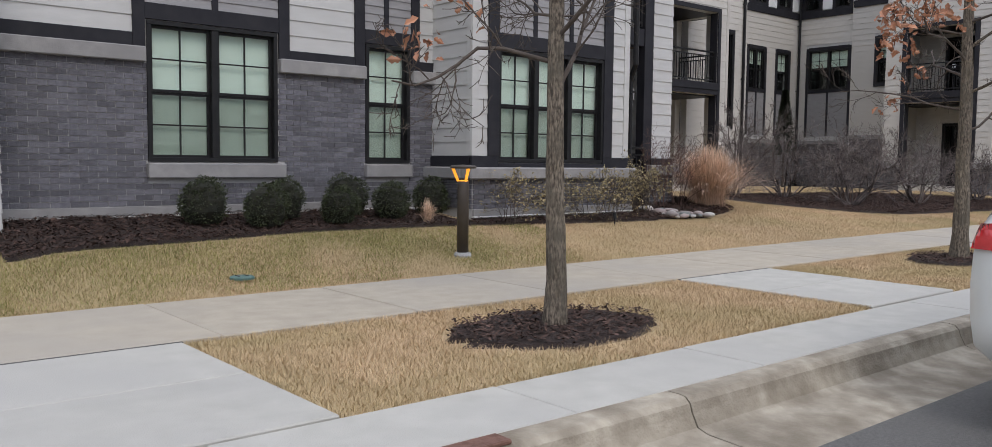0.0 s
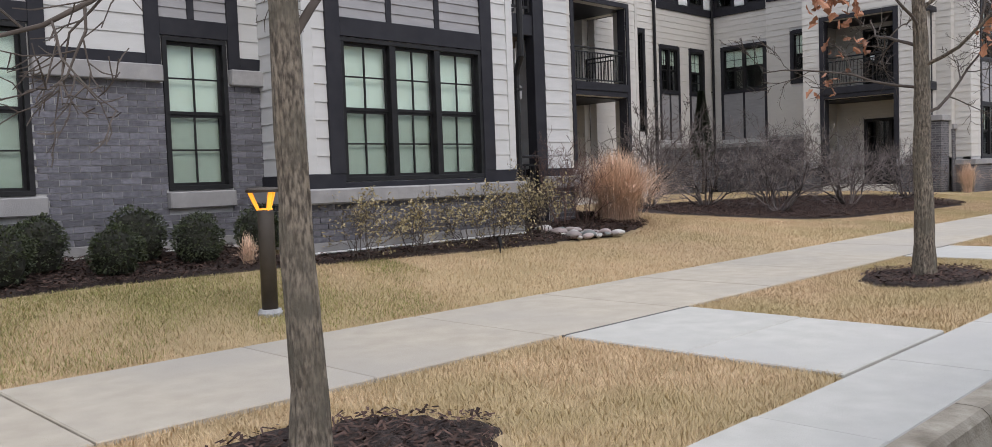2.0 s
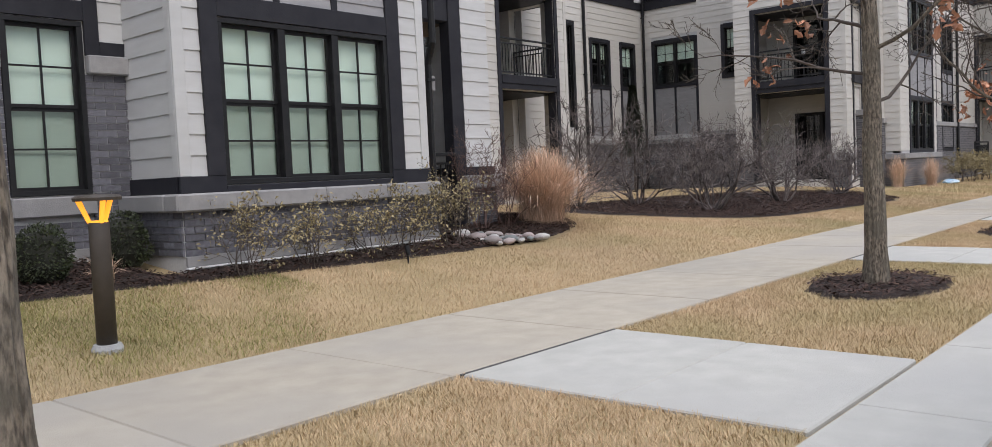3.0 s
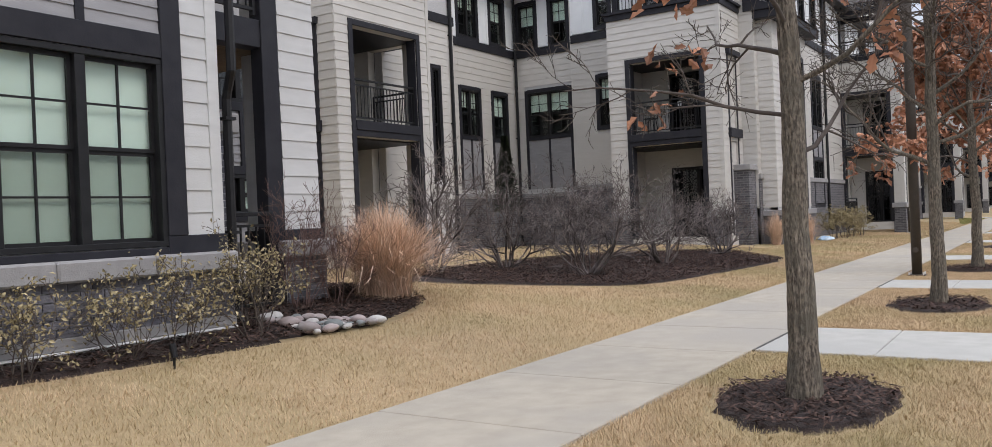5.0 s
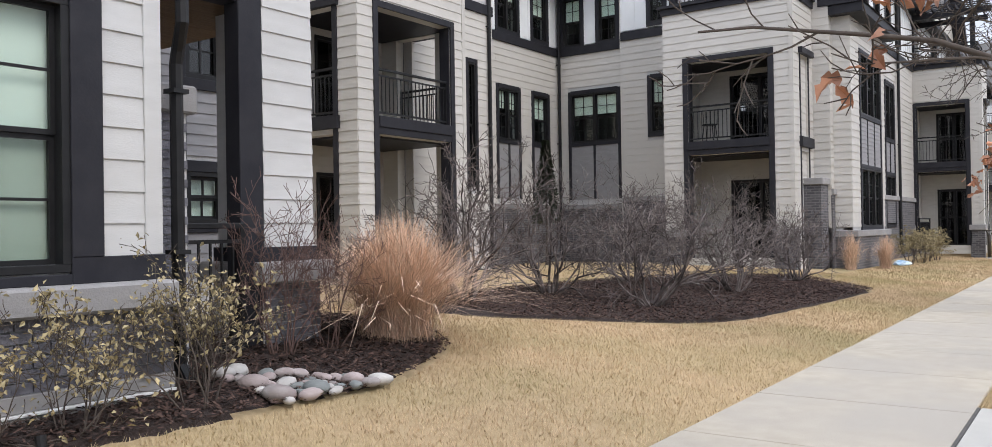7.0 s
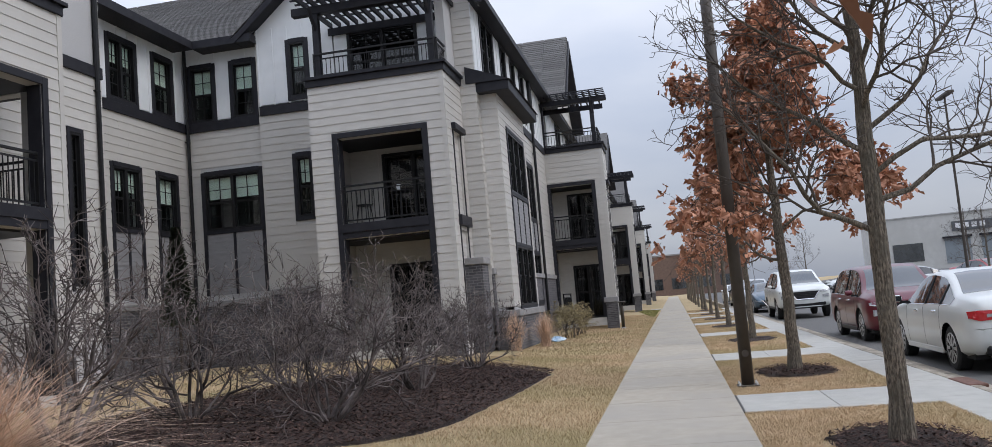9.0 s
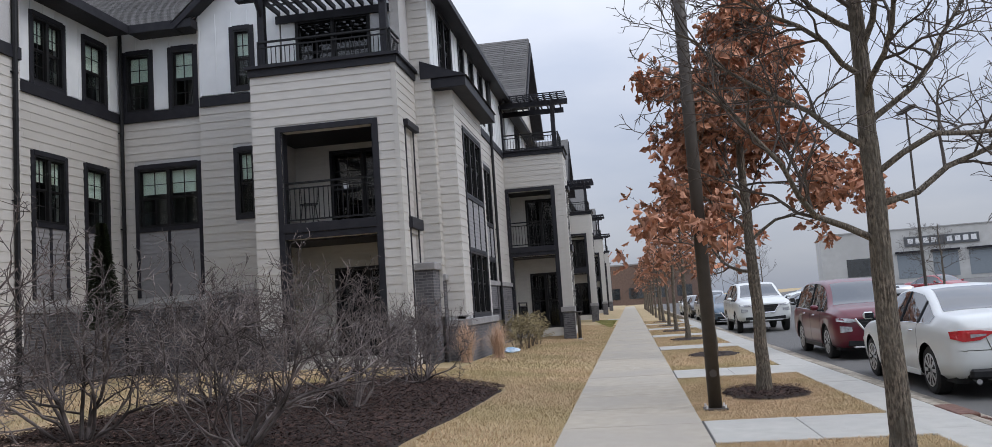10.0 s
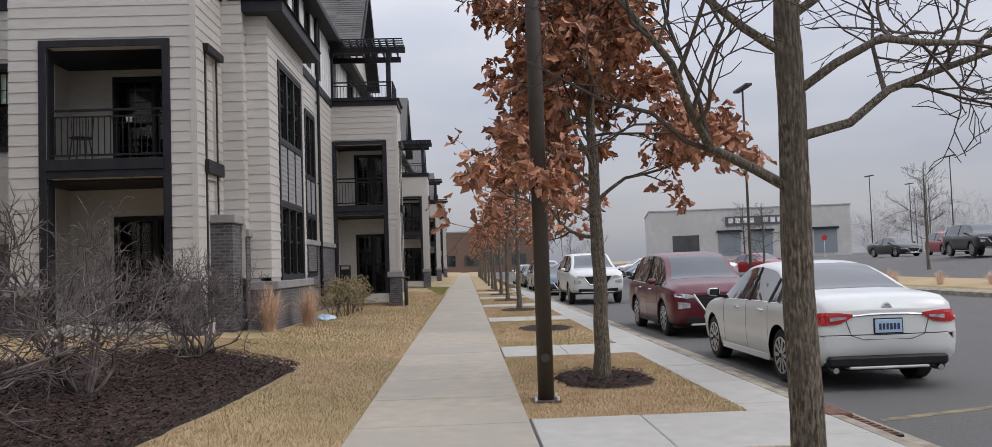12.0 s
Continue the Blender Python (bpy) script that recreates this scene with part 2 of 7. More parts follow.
def cut(u0, u1, holes):
    """What is left of [u0, u1] without the holes."""
    segs = [(u0, u1)]
    for a, b in holes:
        out = []
        for s, e in segs:
            if b <= s or a >= e:
                out.append((s, e))
                continue
            if a > s:
                out.append((s, a))
            if b < e:
                out.append((b, e))
        segs = out
    return [(s, e) for s, e in segs if e - s > 0.012]


def wall(name, m, u0, u1, z0, z1, holes=(), thick=0.22, mat=None, label="", back=0.0):
    """A wall with thickness and openings that go through it."""
    b = Build()
    zs = sorted({z0, z1, *[min(max(h[2], z0), z1) for h in holes], *[min(max(h[3], z0), z1) for h in holes]})
    for a, c in zip(zs, zs[1:]):
        if c - a < 1e-4:
            continue
        mid = (a + c) / 2
        for s, e in cut(u0, u1, [(h[0], h[1]) for h in holes if h[2] < mid < h[3]]):
            b.box(s, back, a, e, back + thick, c)
    ob = part(name, b, mat or M_MORTAR)
    ob.matrix_world = m
    return tagged(ob, label or "outside wall of the apartment building", "wall", kind="structure")


UNIT_BOARD = Build()
UNIT_BOARD.v = [(0, 0, 0), (1, 0, 0), (1, 0, 1), (0, 0, 1), (0, -1, 0), (1, -1, 0), (1, -0.3, 1), (0, -0.3, 1)]
UNIT_BOARD.f = [(0, 1, 2, 3), (4, 5, 6, 7), (0, 1, 5, 4), (3, 2, 6, 7), (0, 3, 7, 4), (1, 2, 6, 5)]
BOARDS = {}


def siding(parent, u0, u1, z0, z1, expo, mat, holes=(), single=True, depth=0.018, off=0.0):
    """Lapped boards, course by course; each board is a part, or all are one sheet of boards far off."""
    far = Build()
    rng = random.Random(int(u0 * 77 + z0 * 13 + u1 * 5))
    if single and mat not in BOARDS:
        BOARDS[mat] = UNIT_BOARD.mesh("board", mat)
    n = max(1, round((z1 - z0) / expo))
    ex = (z1 - z0) / n
    for k in range(n):
        z = z0 + k * ex
        h = [(a - 0.002, c + 0.002) for a, c, p, q in holes if p < z + ex * 0.7 and q > z + ex * 0.3]
        for s, e in cut(u0, u1, h):
            ends = [s]
            while e - ends[-1] > 3.6:
                ends.append(ends[-1] + rng.uniform(1.6, 3.4))
            ends.append(e)
            for p, q in zip(ends, ends[1:]):
                if single:
                    ob = new("board", BOARDS[mat])
                    ob.parent = parent
                    ob.matrix_basis = Matrix.Translation((p + 0.001, off, z)) @ Matrix.Diagonal((q - p - 0.002, depth, ex, 1))
                else:
                    i = len(far.v)
                    far.v += [(p + 0.001 + x * (q - p - 0.002), off + y * depth, z + w * ex) for x, y, w in UNIT_BOARD.v]
                    far.f += [tuple(i + j for j in f) for f in UNIT_BOARD.f]
    if not single and far.v:
        tagged(part("siding_boards", far, mat, parent), kind="stuff")


def trim(parent, boxes, name="trim_board", mat=None, bev=0.004):
    """Flat boards as boxes (u0, z0, u1, z1, out)."""
    for u0, z0, u1, z1, out in boxes:
        part(name, Build().box(u0, -out, z0, u1, 0.0, z1, bev), mat or M_TRIM, parent)


WINDOWS = [0]


def window(m, u0, u1, z0, z1, units=1, inset=0.05, grid=(2, 2), blind=1.0, dark=False, low_grid=True, label="", screen=True, casing=0.05):
    """Double-hung window: frame, sashes with bars, panes and a roller blind behind."""
    WINDOWS[0] += 1
    top = thing("window_%d" % WINDOWS[0], m @ Matrix.Translation((u0, 0, z0)),
                label or ("black-framed double-hung window with grid bars and pale blinds" if not dark else "black-framed double-hung window with dark glass"), "window", kind="structure")
    w, h = u1 - u0, z1 - z0
    c = casing
    fr = Build()
    fr.box(0, -0.03, 0, w, inset + 0.06, c, 0.004).box(0, -0.03, h - c, w, inset + 0.06, h, 0.004)
    fr.box(0, -0.03, c, c, inset + 0.06, h - c).box(w - c, -0.03, c, w, inset + 0.06, h - c)
    part("window_frame", fr, M_BLACK, top)
    uw = (w - 2 * c) / units
    for i in range(units):
        a, b = c + i * uw, c + (i + 1) * uw
        if i:
            part("mullion", Build().box(a - 0.045, -0.025, c, a + 0.045, inset + 0.06, h - c, 0.004), M_BLACK, top)
            a += 0.045
        if i < units - 1:
            b -= 0.045
        mid = h / 2
        for lower, (p, q) in enumerate(((mid, h - c), (c, mid))):
            y = inset + (0.0 if lower else -0.02) + 0.01
            s = Build()
            t = 0.032
            s.box(a, y, p, b, y + 0.03, p + t).box(a, y, q - t, b, y + 0.03, q).box(a, y, p + t, a + t, y + 0.03, q - t).box(b - t, y, p + t, b, y + 0.03, q - t)
            sash = part("sash", s, M_BLACK, top)
            if not lower or low_grid:
                g = Build()
                for k in range(1, grid[0]):
                    x = a + (b - a) * k / grid[0]
                    g.box(x - 0.009, y + 0.004, p + t, x + 0.009, y + 0.024, q - t)
                for k in range(1, grid[1]):
                    z = p + (q - p) * k / grid[1]
                    g.box(a + t, y + 0.006, z - 0.009, b - t, y + 0.022, z + 0.009)
                part("glazing_bars", g, M_BLACK, sash)
            pane = part("pane", Build().box(a + t, y + 0.012, p + t, b - t, y + 0.016, q - t), M_DARKGLASS if dark else M_GLASS, sash)
            pane.visible_shadow = False
        if blind > 0:
            part("blind", Build().box(a, inset + 0.075, c + (h - 2 * c) * (1 - blind), b, inset + 0.08, h - c), M_BLIND, top, "pale roller blind drawn down")
        if screen and not dark:
            part("insect_screen", Build().box(a + 0.03, inset + 0.045, c + 0.03, b - 0.03, inset + 0.048, h / 2), M_SCREEN, top).visible_shadow = False
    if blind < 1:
        # Added shallow box in near-black; its colour stands in for the unlit room.
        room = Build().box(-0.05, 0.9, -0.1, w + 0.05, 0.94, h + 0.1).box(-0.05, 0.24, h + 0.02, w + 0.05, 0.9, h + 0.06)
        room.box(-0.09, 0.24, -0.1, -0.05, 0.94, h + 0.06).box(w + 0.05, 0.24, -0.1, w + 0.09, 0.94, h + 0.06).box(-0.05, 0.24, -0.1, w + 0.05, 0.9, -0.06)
        part("room_shade_box", room, M_ROOMSHADE, top)
    return top


M_SCREEN = glass_material("screen_mesh", (0.82, 0.83, 0.82), 0.5, 0.05)


def railing(name, m, length, z0, z1, label, posts=True, step=0.11, mat=None):
    """Metal balcony railing: two rails and upright pickets."""
    top = thing(name, m, label, "railing")
    mt = mat or M_BLACK
    part("top_rail", Build().box(0, -0.025, z1 - 0.045, length, 0.025, z1, 0.005), mt, top)
    part("second_rail", Build().box(0, -0.015, z1 - 0.16, length, 0.015, z1 - 0.13), mt, top)
    part("bottom_rail", Build().box(0, -0.02, z0, length, 0.02, z0 + 0.035), mt, top)
    n = max(2, int(length / step))
    for i in range(1, n):
        x = length * i / n
        part("picket", Build().box(x - 0.008, -0.008, z0 + 0.035, x + 0.008, 0.008, z1 - 0.13), mt, top)
    for x in (0.02, length - 0.02):
        part("post", Build().box(x - 0.02, -0.022, z0 - 0.05, x + 0.02, 0.022, z1 - 0.01), mt, top)
    return top


# ---- ground ----
def smooth(a, b, x):
    t = min(1.0, max(0.0, (x - a) / (b - a)))
    return t * t * (3 - 2 * t)


def ground_z(x, y):
    """The lie of the land: road, verge, walk, and a lawn that climbs to the buildings."""
    if y < 3.4:
        return -0.42
    if y < 3.86:
        return -0.42 + 0.38 * (y - 3.4) / 0.46
    if y < 5.86:
        return -0.03
    if y < 7.36:
        return -0.06
    slope = 0.115 - 0.05 * smooth(15, 20, x) - 0.02 * smooth(28, 40, x)
    return -0.015 + slope * min(y - 7.36, 3.7 + 1.5 * smooth(16, 19, x))


def ground_sheet():
    xs = [-1500, -300, -60] + [i * 0.5 for i in range(-30, 121)] + [75, 100, 140, 250, 600, 1500]
    ys = [-1500, -300, -80, -20, 0, 3.39, 3.4, 3.62, 3.855, 3.9, 4.2, 4.6, 5.0, 5.4, 5.7, 5.85, 5.87, 6.5, 7.355, 7.37] + [7.37 + 0.25 * i for i in range(1, 22)] + [14, 20, 40, 120, 400, 1500]
    b = Build()
    for y in ys:
        for x in xs:
            b.v.append((x, y, ground_z(x, y)))
    n = len(xs)
    for j in range(len(ys) - 1):
        for i in range(n - 1):
            b.f.append((j * n + i, j * n + i + 1, (j + 1) * n + i + 1, (j + 1) * n + i))
    ob = part("ground", b, M_LAWN, smooth=True)
    tagged(ob, "dormant straw-coloured lawn climbing gently to the building", "lawn", kind="structure")
    return ob


ground_sheet()
road = part("road", Build().box(-300, -60, -0.30, 300, 2.62, -0.205), M_ROAD)
tagged(road, "grey worn asphalt road and parking area", "road", kind="structure")

# The walk: slabs with tooled joints
pavement = part("pavement", Build().box(-40, 5.86, -0.2, 160, 7.36, -0.022), M_JOINT)
tagged(pavement, "pale concrete sidewalk of square slabs", "sidewalk", kind="structure")
X_JOINT = 5.05


def slab(x0, x1, y0, y1, z0, z1, mat, parent, name="slab"):
    part(name, Build().box(x0, y0, z0, x1, y1, z1, 0.008), mat, parent)


x = X_JOINT - 1.52 * 22
k = 0
while x < 70:
    wide = 0.022 if k % 3 == 1 else 0.004
    slab(x + wide / 2, x + 1.52 - 0.002, 5.85, 7.37, -0.1, random.Random(k).uniform(-0.002, 0.002), M_CONC, pavement)
    x += 1.52
    k += 1
slab(70, 160, 5.85, 7.37, -0.1, 0.0, M_CONC, pavement)
entry_walk = part("pavement", Build().box(71.0, 7.38, -0.2, 73.4, 10.8, 0.02, 0.01), M_CONC2)
tagged(entry_walk, "pale concrete path from the walk to a far entrance", "sidewalk", kind="structure")

# Grass panels between the walk and the kerb, and the cross walks between them
PANELS = [(3.27, 8.16), (9.72, 14.36), (15.95, 20.5), (21.95, 27.12), (28.68, 35.1), (36.65, 42.45), (44.0, 49.3), (50.9, 56.0), (57.5, 63.0)]
crossing = part("pavement", Build().box(-20, 3.27, -0.22, 63, 5.84, -0.05), M_JOINT)
tagged(crossing, "light concrete carriage walk along the kerb", "sidewalk", kind="structure")
edges = [(-8.0, 3.27)] + [(a[1], b[0]) for a, b in zip(PANELS, PANELS[1:])]
for a, b in edges:
    n = max(1, round((b - a) / 1.52))
    for i in range(n):
        s, e = a + (b - a) * i / n, a + (b - a) * (i + 1) / n
        slab(s + 0.004, e - 0.004, 3.885, 4.86, -0.1, -0.008, M_CONC2, crossing)
        tagged(part("joint_filler", Build().box(s, 5.828, -0.08, e, 5.85, -0.006), M_JOINT), "dark gap between walk and crossing slab", "joint", kind="structure")
        slab(s + 0.004, e - 0.004, 4.866, 5.828, -0.1, -0.006, M_CONC2, crossing)
x = -8.0
while x < 62:
    slab(x + 0.003, x + 1.517, 3.28, 3.875, -0.1, -0.02 + random.Random(int(x * 10)).uniform(-0.003, 0.003), M_CONC2, crossing)
    x += 1.52

# Kerb with a rounded nose and a gutter pan
kerb = part("kerb", Build().box(-20, 3.15, -0.35, 160, 3.26, -0.25), M_KERB)
tagged(kerb, "weathered concrete kerb with a stained gutter pan", "kerb", kind="structure")
prof = [(2.60, -0.35), (2.60, -0.207), (3.02, -0.185), (3.08, -0.165), (3.115, -0.10), (3.13, -0.055), (3.16, -0.028), (3.20, -0.022), (3.275, -0.022), (3.275, -0.35)]
x = -10.95
while x < 60:
    part("kerb_stone", Build().prism(prof, "x", x + 0.006, x + 3.144), M_KERB, kerb)
    x += 3.15
part("kerb_stone", Build().prism(prof, "x", 60, 160), M_KERB, kerb)


def patch(name, cx, cy, outline, mat, label, lift=0.035, rings=9, rough=0.02, seed=3):
    """A bed of mulch laid on the ground: an uneven outline round a centre, heaped a little."""
    b = Build()
    rng = random.Random(seed)
    n = len(outline)
    b.v.append((cx, cy, ground_z(cx, cy) + lift * 1.6))
    for r in range(1, rings + 1):
        f = r / rings
        for px, py in outline:
            jx = cx + (px - cx) * f + rng.uniform(-rough, rough)
            jy = cy + (py - cy) * f + rng.uniform(-rough, rough)
            hgt = lift * (1.6 - 0.6 * f) if r < rings else -0.02
            b.v.append((jx, jy, ground_z(jx, jy) + hgt + rng.uniform(-0.008, 0.008)))
    for i in range(n):
        j = (i + 1) % n
        b.f.append((0, 1 + i, 1 + j))
        for r in range(rings - 1):
            s = 1 + r * n
            b.f.append((s + i, s + j, s + n + j, s + n + i))
    ob = part(name, b, mat)
    return tagged(ob, label, "mulch bed", kind="structure")


def smooth_outline(pts, per=10, closed=True):
    """Rounded outline through a few corners."""
    out = []
    n = len(pts)
    for i in range(n if closed else n - 1):
        p0, p1, p2, p3 = (Vector(pts[(i + k) % n]) for k in (-1, 0, 1, 2))
        for s in range(per):
            t = s / per
            out.append(tuple(0.5 * (2 * p1 + (p2 - p0) * t + (2 * p0 - 5 * p1 + 4 * p2 - p3) * t * t + (3 * p1 - p0 - 3 * p2 + p3) * t ** 3)))
    return out


def chips(name, inside, box, count, seed, parent_label):
    """Loose bark chips."""
    rng = random.Random(seed)
    b = Build()
    tries = 0
    while count and tries < count * 8 + 200:
        tries += 1
        px, py = rng.uniform(box[0], box[2]), rng.uniform(box[1], box[3])
        if not inside(px, py):
            continue
        count -= 1
        z = ground_z(px, py) + rng.uniform(0.045, 0.075)
        a, t = rng.uniform(0, 6.28), rng.uniform(-0.5, 0.5)
        l, w = rng.uniform(0.010, 0.034), rng.uniform(0.004, 0.010)
        d, s = Vector((math.cos(a), math.sin(a), t)), Vector((-math.sin(a), math.cos(a), rng.uniform(-0.4, 0.4)))
        c = Vector((px, py, z))
        i = len(b.v)
        for q in (c - d * l - s * w, c + d * l - s * w * 0.6, c + d * l * 0.8 + s * w, c - d * l * 0.9 + s * w * 0.8):
            b.v.append(tuple(q))
        b.f.append((i, i + 1, i + 2, i + 3))
    me = bpy.data.meshes.new(name)
    me.from_pydata(b.v, [], b.f)
    me.materials.append(M_CHIP)
    return tagged(new(name, me), parent_label, "mulch", kind="stuff")


def inside_many(poly, x, y):
    """The same test for arrays of points."""
    c = np.zeros(len(x), bool)
    for (x0, y0), (x1, y1) in zip(poly, poly[1:] + poly[:1]):
        if y0 == y1:
            continue
        c ^= ((y0 > y) != (y1 > y)) & (x < (x1 - x0) * (y - y0) / (y1 - y0) + x0)
    return c


def inside_poly(poly):
    def test(x, y):
        c = False
        for (x0, y0), (x1, y1) in zip(poly, poly[1:] + poly[:1]):
            if (y0 > y) != (y1 > y) and x < (x1 - x0) * (y - y0) / (y1 - y0) + x0:
                c = not c
        return c
    return test


def strip_bed(name, front, back, mat, label, lift=0.04, seed=1, rows=8):
    """A bed along a wall between a wavy front edge and the wall line."""
    rng = random.Random(seed)
    b = Build()
    n = len(front)
    for r in range(rows + 1):
        f = r / rows
        for (x0, y0), (x1, y1) in zip(front, back):
            px, py = x0 + (x1 - x0) * f + rng.uniform(-0.02, 0.02), y0 + (y1 - y0) * f + (rng.uniform(-0.03, 0.03) if r < rows else 0)
            b.v.append((px, py, ground_z(px, py) + (-0.02 if r == 0 else lift + rng.uniform(-0.012, 0.012))))
    for r in range(rows):
        for i in range(n - 1):
            s = r * n + i
            b.f.append((s, s + 1, s + n + 1, s + n))
    return tagged(part(name, b, mat), label, "mulch bed", kind="structure")


BED1 = smooth_outline([(1.2, 8.6), (2.9, 9.06), (3.5, 9.37), (5, 9.55), (6.2, 9.72), (8.1, 9.68), (10.0, 9.52), (11.4, 9.4), (12.5, 9.33), (13.3, 9.28), (14.1, 9.5), (15.0, 9.95), (15.45, 10.8), (15.6, 12.0), (15.6, 14.0)], 12, False)[12:-12]
BED1_BACK = [(min(px, 15.0), 11.04 if px < 8.5 else (9.94 if px < 12.2 else 12.5)) for px, py in BED1]
strip_bed("mulch_bed", BED1, BED1_BACK, M_MULCH, "dark bark mulch bed along the brick base")
BED2 = smooth_outline([(16.6, 12.0), (16.5, 11.1), (17.6, 10.3), (19.5, 9.05), (22.2, 8.75), (25.0, 8.6), (26.15, 8.68), (27.2, 9.6), (27.9, 10.7), (25.5, 12.2), (21.5, 13.2), (18.4, 13.1)], 8)
patch("mulch_bed", 22.3, 11.2, BED2, M_MULCH, "dark bark mulch bed under bare shrubs", rings=16)
TREES = [(5.49, 4.8), (12.52, 4.96), (18.35, 4.78), (24.44, 4.8), (32.6, 4.72), (40.2, 4.78), (47.2, 4.8), (53.6, 4.8), (60.2, 4.8)]
for i, (tx, ty) in enumerate(TREES):
    rng = random.Random(i)
    ring = [(tx + (0.88 + rng.uniform(-0.1, 0.1)) * math.cos(a * 6.2832 / 40), ty + (0.58 + rng.uniform(-0.08, 0.08)) * math.sin(a * 6.2832 / 40)) for a in range(40)]
    patch("mulch_ring", tx, ty, ring, M_MULCH, "dark mulch ring round a street tree", lift=0.03, seed=i)
    if i < 4:
        chips("mulch_chips", inside_poly([(tx + (a - tx) * 0.94, ty + (c - ty) * 0.94) for a, c in ring]), (tx - 1.1, ty - 0.8, tx + 1.1, ty + 0.8), 2000, i, "loose dark bark chips round a tree")
chips("mulch_chips", inside_poly(BED1 + BED1_BACK[::-1]), (1.5, 8.8, 15.4, 12.4), 36000, 21, "loose dark bark chips along the wall")
chips("mulch_chips", inside_poly(BED2), (17, 8.6, 28, 13.6), 60000, 22, "loose dark bark chips under the shrubs")


# ---- near building: brick front with two windows ----
H = 9.35
A = face_frame(0, 11.05, 0)
W1, W2 = (4.78, 6.43, 1.09, 2.75), (7.76, 8.5, 1.09, 2.75)
wall_a = wall("wall_south_1", A, 3.1, 8.95, 0.1, H, [W1, W2], label="charcoal brick wall with pale siding panels above")
window(A, *W1, units=2)
window(A, *W2, units=1)
part("foundation", Build().box(3.1, -0.015, 0.1, 8.95, 0, 0.43), M_FOUND, wall_a)
part("water_table", Build().box(3.1, -0.035, 0.452, 8.95, 0, 0.56, 0.006), M_STONE, wall_a)
part("flashing", Build().box(3.1, -0.06, 0.412, 8.95, 0, 0.45, 0.004), M_FLASH, wall_a, "bright metal flashing strip")
for a, b in ((3.1, 4.76), (6.45, 7.74), (8.52, 8.95)):
    n = max(1, round((b - a) / 1.7))
    for i in range(n):
        part("cap_stone", Build().box(a + (b - a) * i / n, -0.10, 2.25, a + (b - a) * (i + 1) / n - 0.006, 0, 2.43, 0.012), M_STONE, wall_a)
for a, b in ((4.76, 6.53), (7.74, 8.52)):
    n = max(1, round((b - a) / 1.9))
    for i in range(n):
        part("sill_stone", Build().box(a + (b - a) * i / n, -0.09, 0.89, a + (b - a) * (i + 1) / n - 0.006, 0.04, 1.075, 0.012), M_STONE, wall_a)
trim(wall_a, [(3.1, 2.43, 4.62, 2.59, 0.035), (4.62, 2.43, 4.76, H, 0.04), (4.76, 2.76, 6.45, 2.95, 0.035), (6.45, 2.43, 6.6, H, 0.04), (6.6, 2.43, 7.58, 2.55, 0.035),
              (7.58, 2.43, 7.74, H, 0.04), (7.74, 2.76, 8.52, 2.95, 0.035), (8.52, 2.43, 8.66, H, 0.04), (8.66, 2.43, 8.95, 2.57, 0.035), (5.57, 2.95, 5.65, H, 0.03), (8.06, 2.95, 8.14, H, 0.03)])
siding(wall_a, 3.1, 4.62, 2.59, 4.79, 0.2, M_WHITE)
siding(wall_a, 6.6, 7.58, 2.55, 4.75, 0.2, M_WHITE)
siding(wall_a, 8.66, 8.95, 2.57, 4.77, 0.2, M_WHITE)
siding(wall_a, 4.76, 5.57, 2.95, 4.75, 0.115, M_GREY)
siding(wall_a, 5.65, 6.45, 2.95, 4.75, 0.115, M_GREY)
siding(wall_a, 7.74, 8.52, 2.95, 4.75, 0.115, M_GREY)
for a, b, mt in ((3.1, 4.62, M_WHITE), (6.6, 7.58, M_WHITE), (8.66, 8.95, M_WHITE), (4.76, 6.45, M_GREY), (7.74, 8.52, M_GREY)):
    siding(wall_a, a, b, 4.77, H, 0.2, mt, single=False)

# The projecting white bay before it
A0 = face_frame(-3, 10.35, 0)
wall_a0 = wall("wall_south_2", A0, 0, 6.1, 0.1, H, label="pale lap-sided projecting bay")
siding(wall_a0, 0, 6.1, 0.36, H, 0.2, M_WHITE, single=False)
A0E = face_frame(3.1, 10.35, 90)
wall_a0e = wall("wall_east_1", A0E, 0, 0.7, 0.1, H, label="pale lap-sided return of the bay")
siding(wall_a0e, 0, 0.7, 0.36, H, 0.2, M_WHITE, single=False)

# ---- near building: bay with three windows ----
BX0, BX1 = 8.92, 12.16
B = face_frame(0, 10.1, 0)
WB = (9.38, 11.57, 1.12, 2.75)
wall_b = wall("wall_south_3", B, BX0, BX1, 0.2, H, [WB], label="pale lap-sided bay over a brick base")
window(B, *WB, units=3)
trim(wall_b, [(BX0 - 0.03, 1.05, WB[0], 1.21, 0.04), (WB[1], 1.05, BX1 + 0.03, 1.21, 0.04), (WB[0], 1.05, WB[1], 1.11, 0.04), (9.19, 1.21, 9.38, H, 0.045), (11.57, 1.21, 11.77, H, 0.045),
              (9.38, 2.76, 11.57, 2.97, 0.04), (10.05, 2.97, 10.13, H, 0.03), (10.8, 2.97, 10.88, H, 0.03)])
for a, b in ((9.38, 10.05), (10.13, 10.8), (10.88, 11.57)):
    siding(wall_b, a, b, 2.97, 4.81, 0.115, M_GREY)
    siding(wall_b, a, b, 4.81, H, 0.115, M_GREY, single=False)
trim(wall_b, [(BX0 - 0.022, 1.21, BX0 + 0.1, H, 0.026), (BX1 - 0.1, 1.21, BX1 + 0.022, H, 0.026)], "corner_board", M_WHITE)
siding(wall_b, BX0 + 0.1, 9.19, 1.21, 4.81, 0.2, M_WHITE)
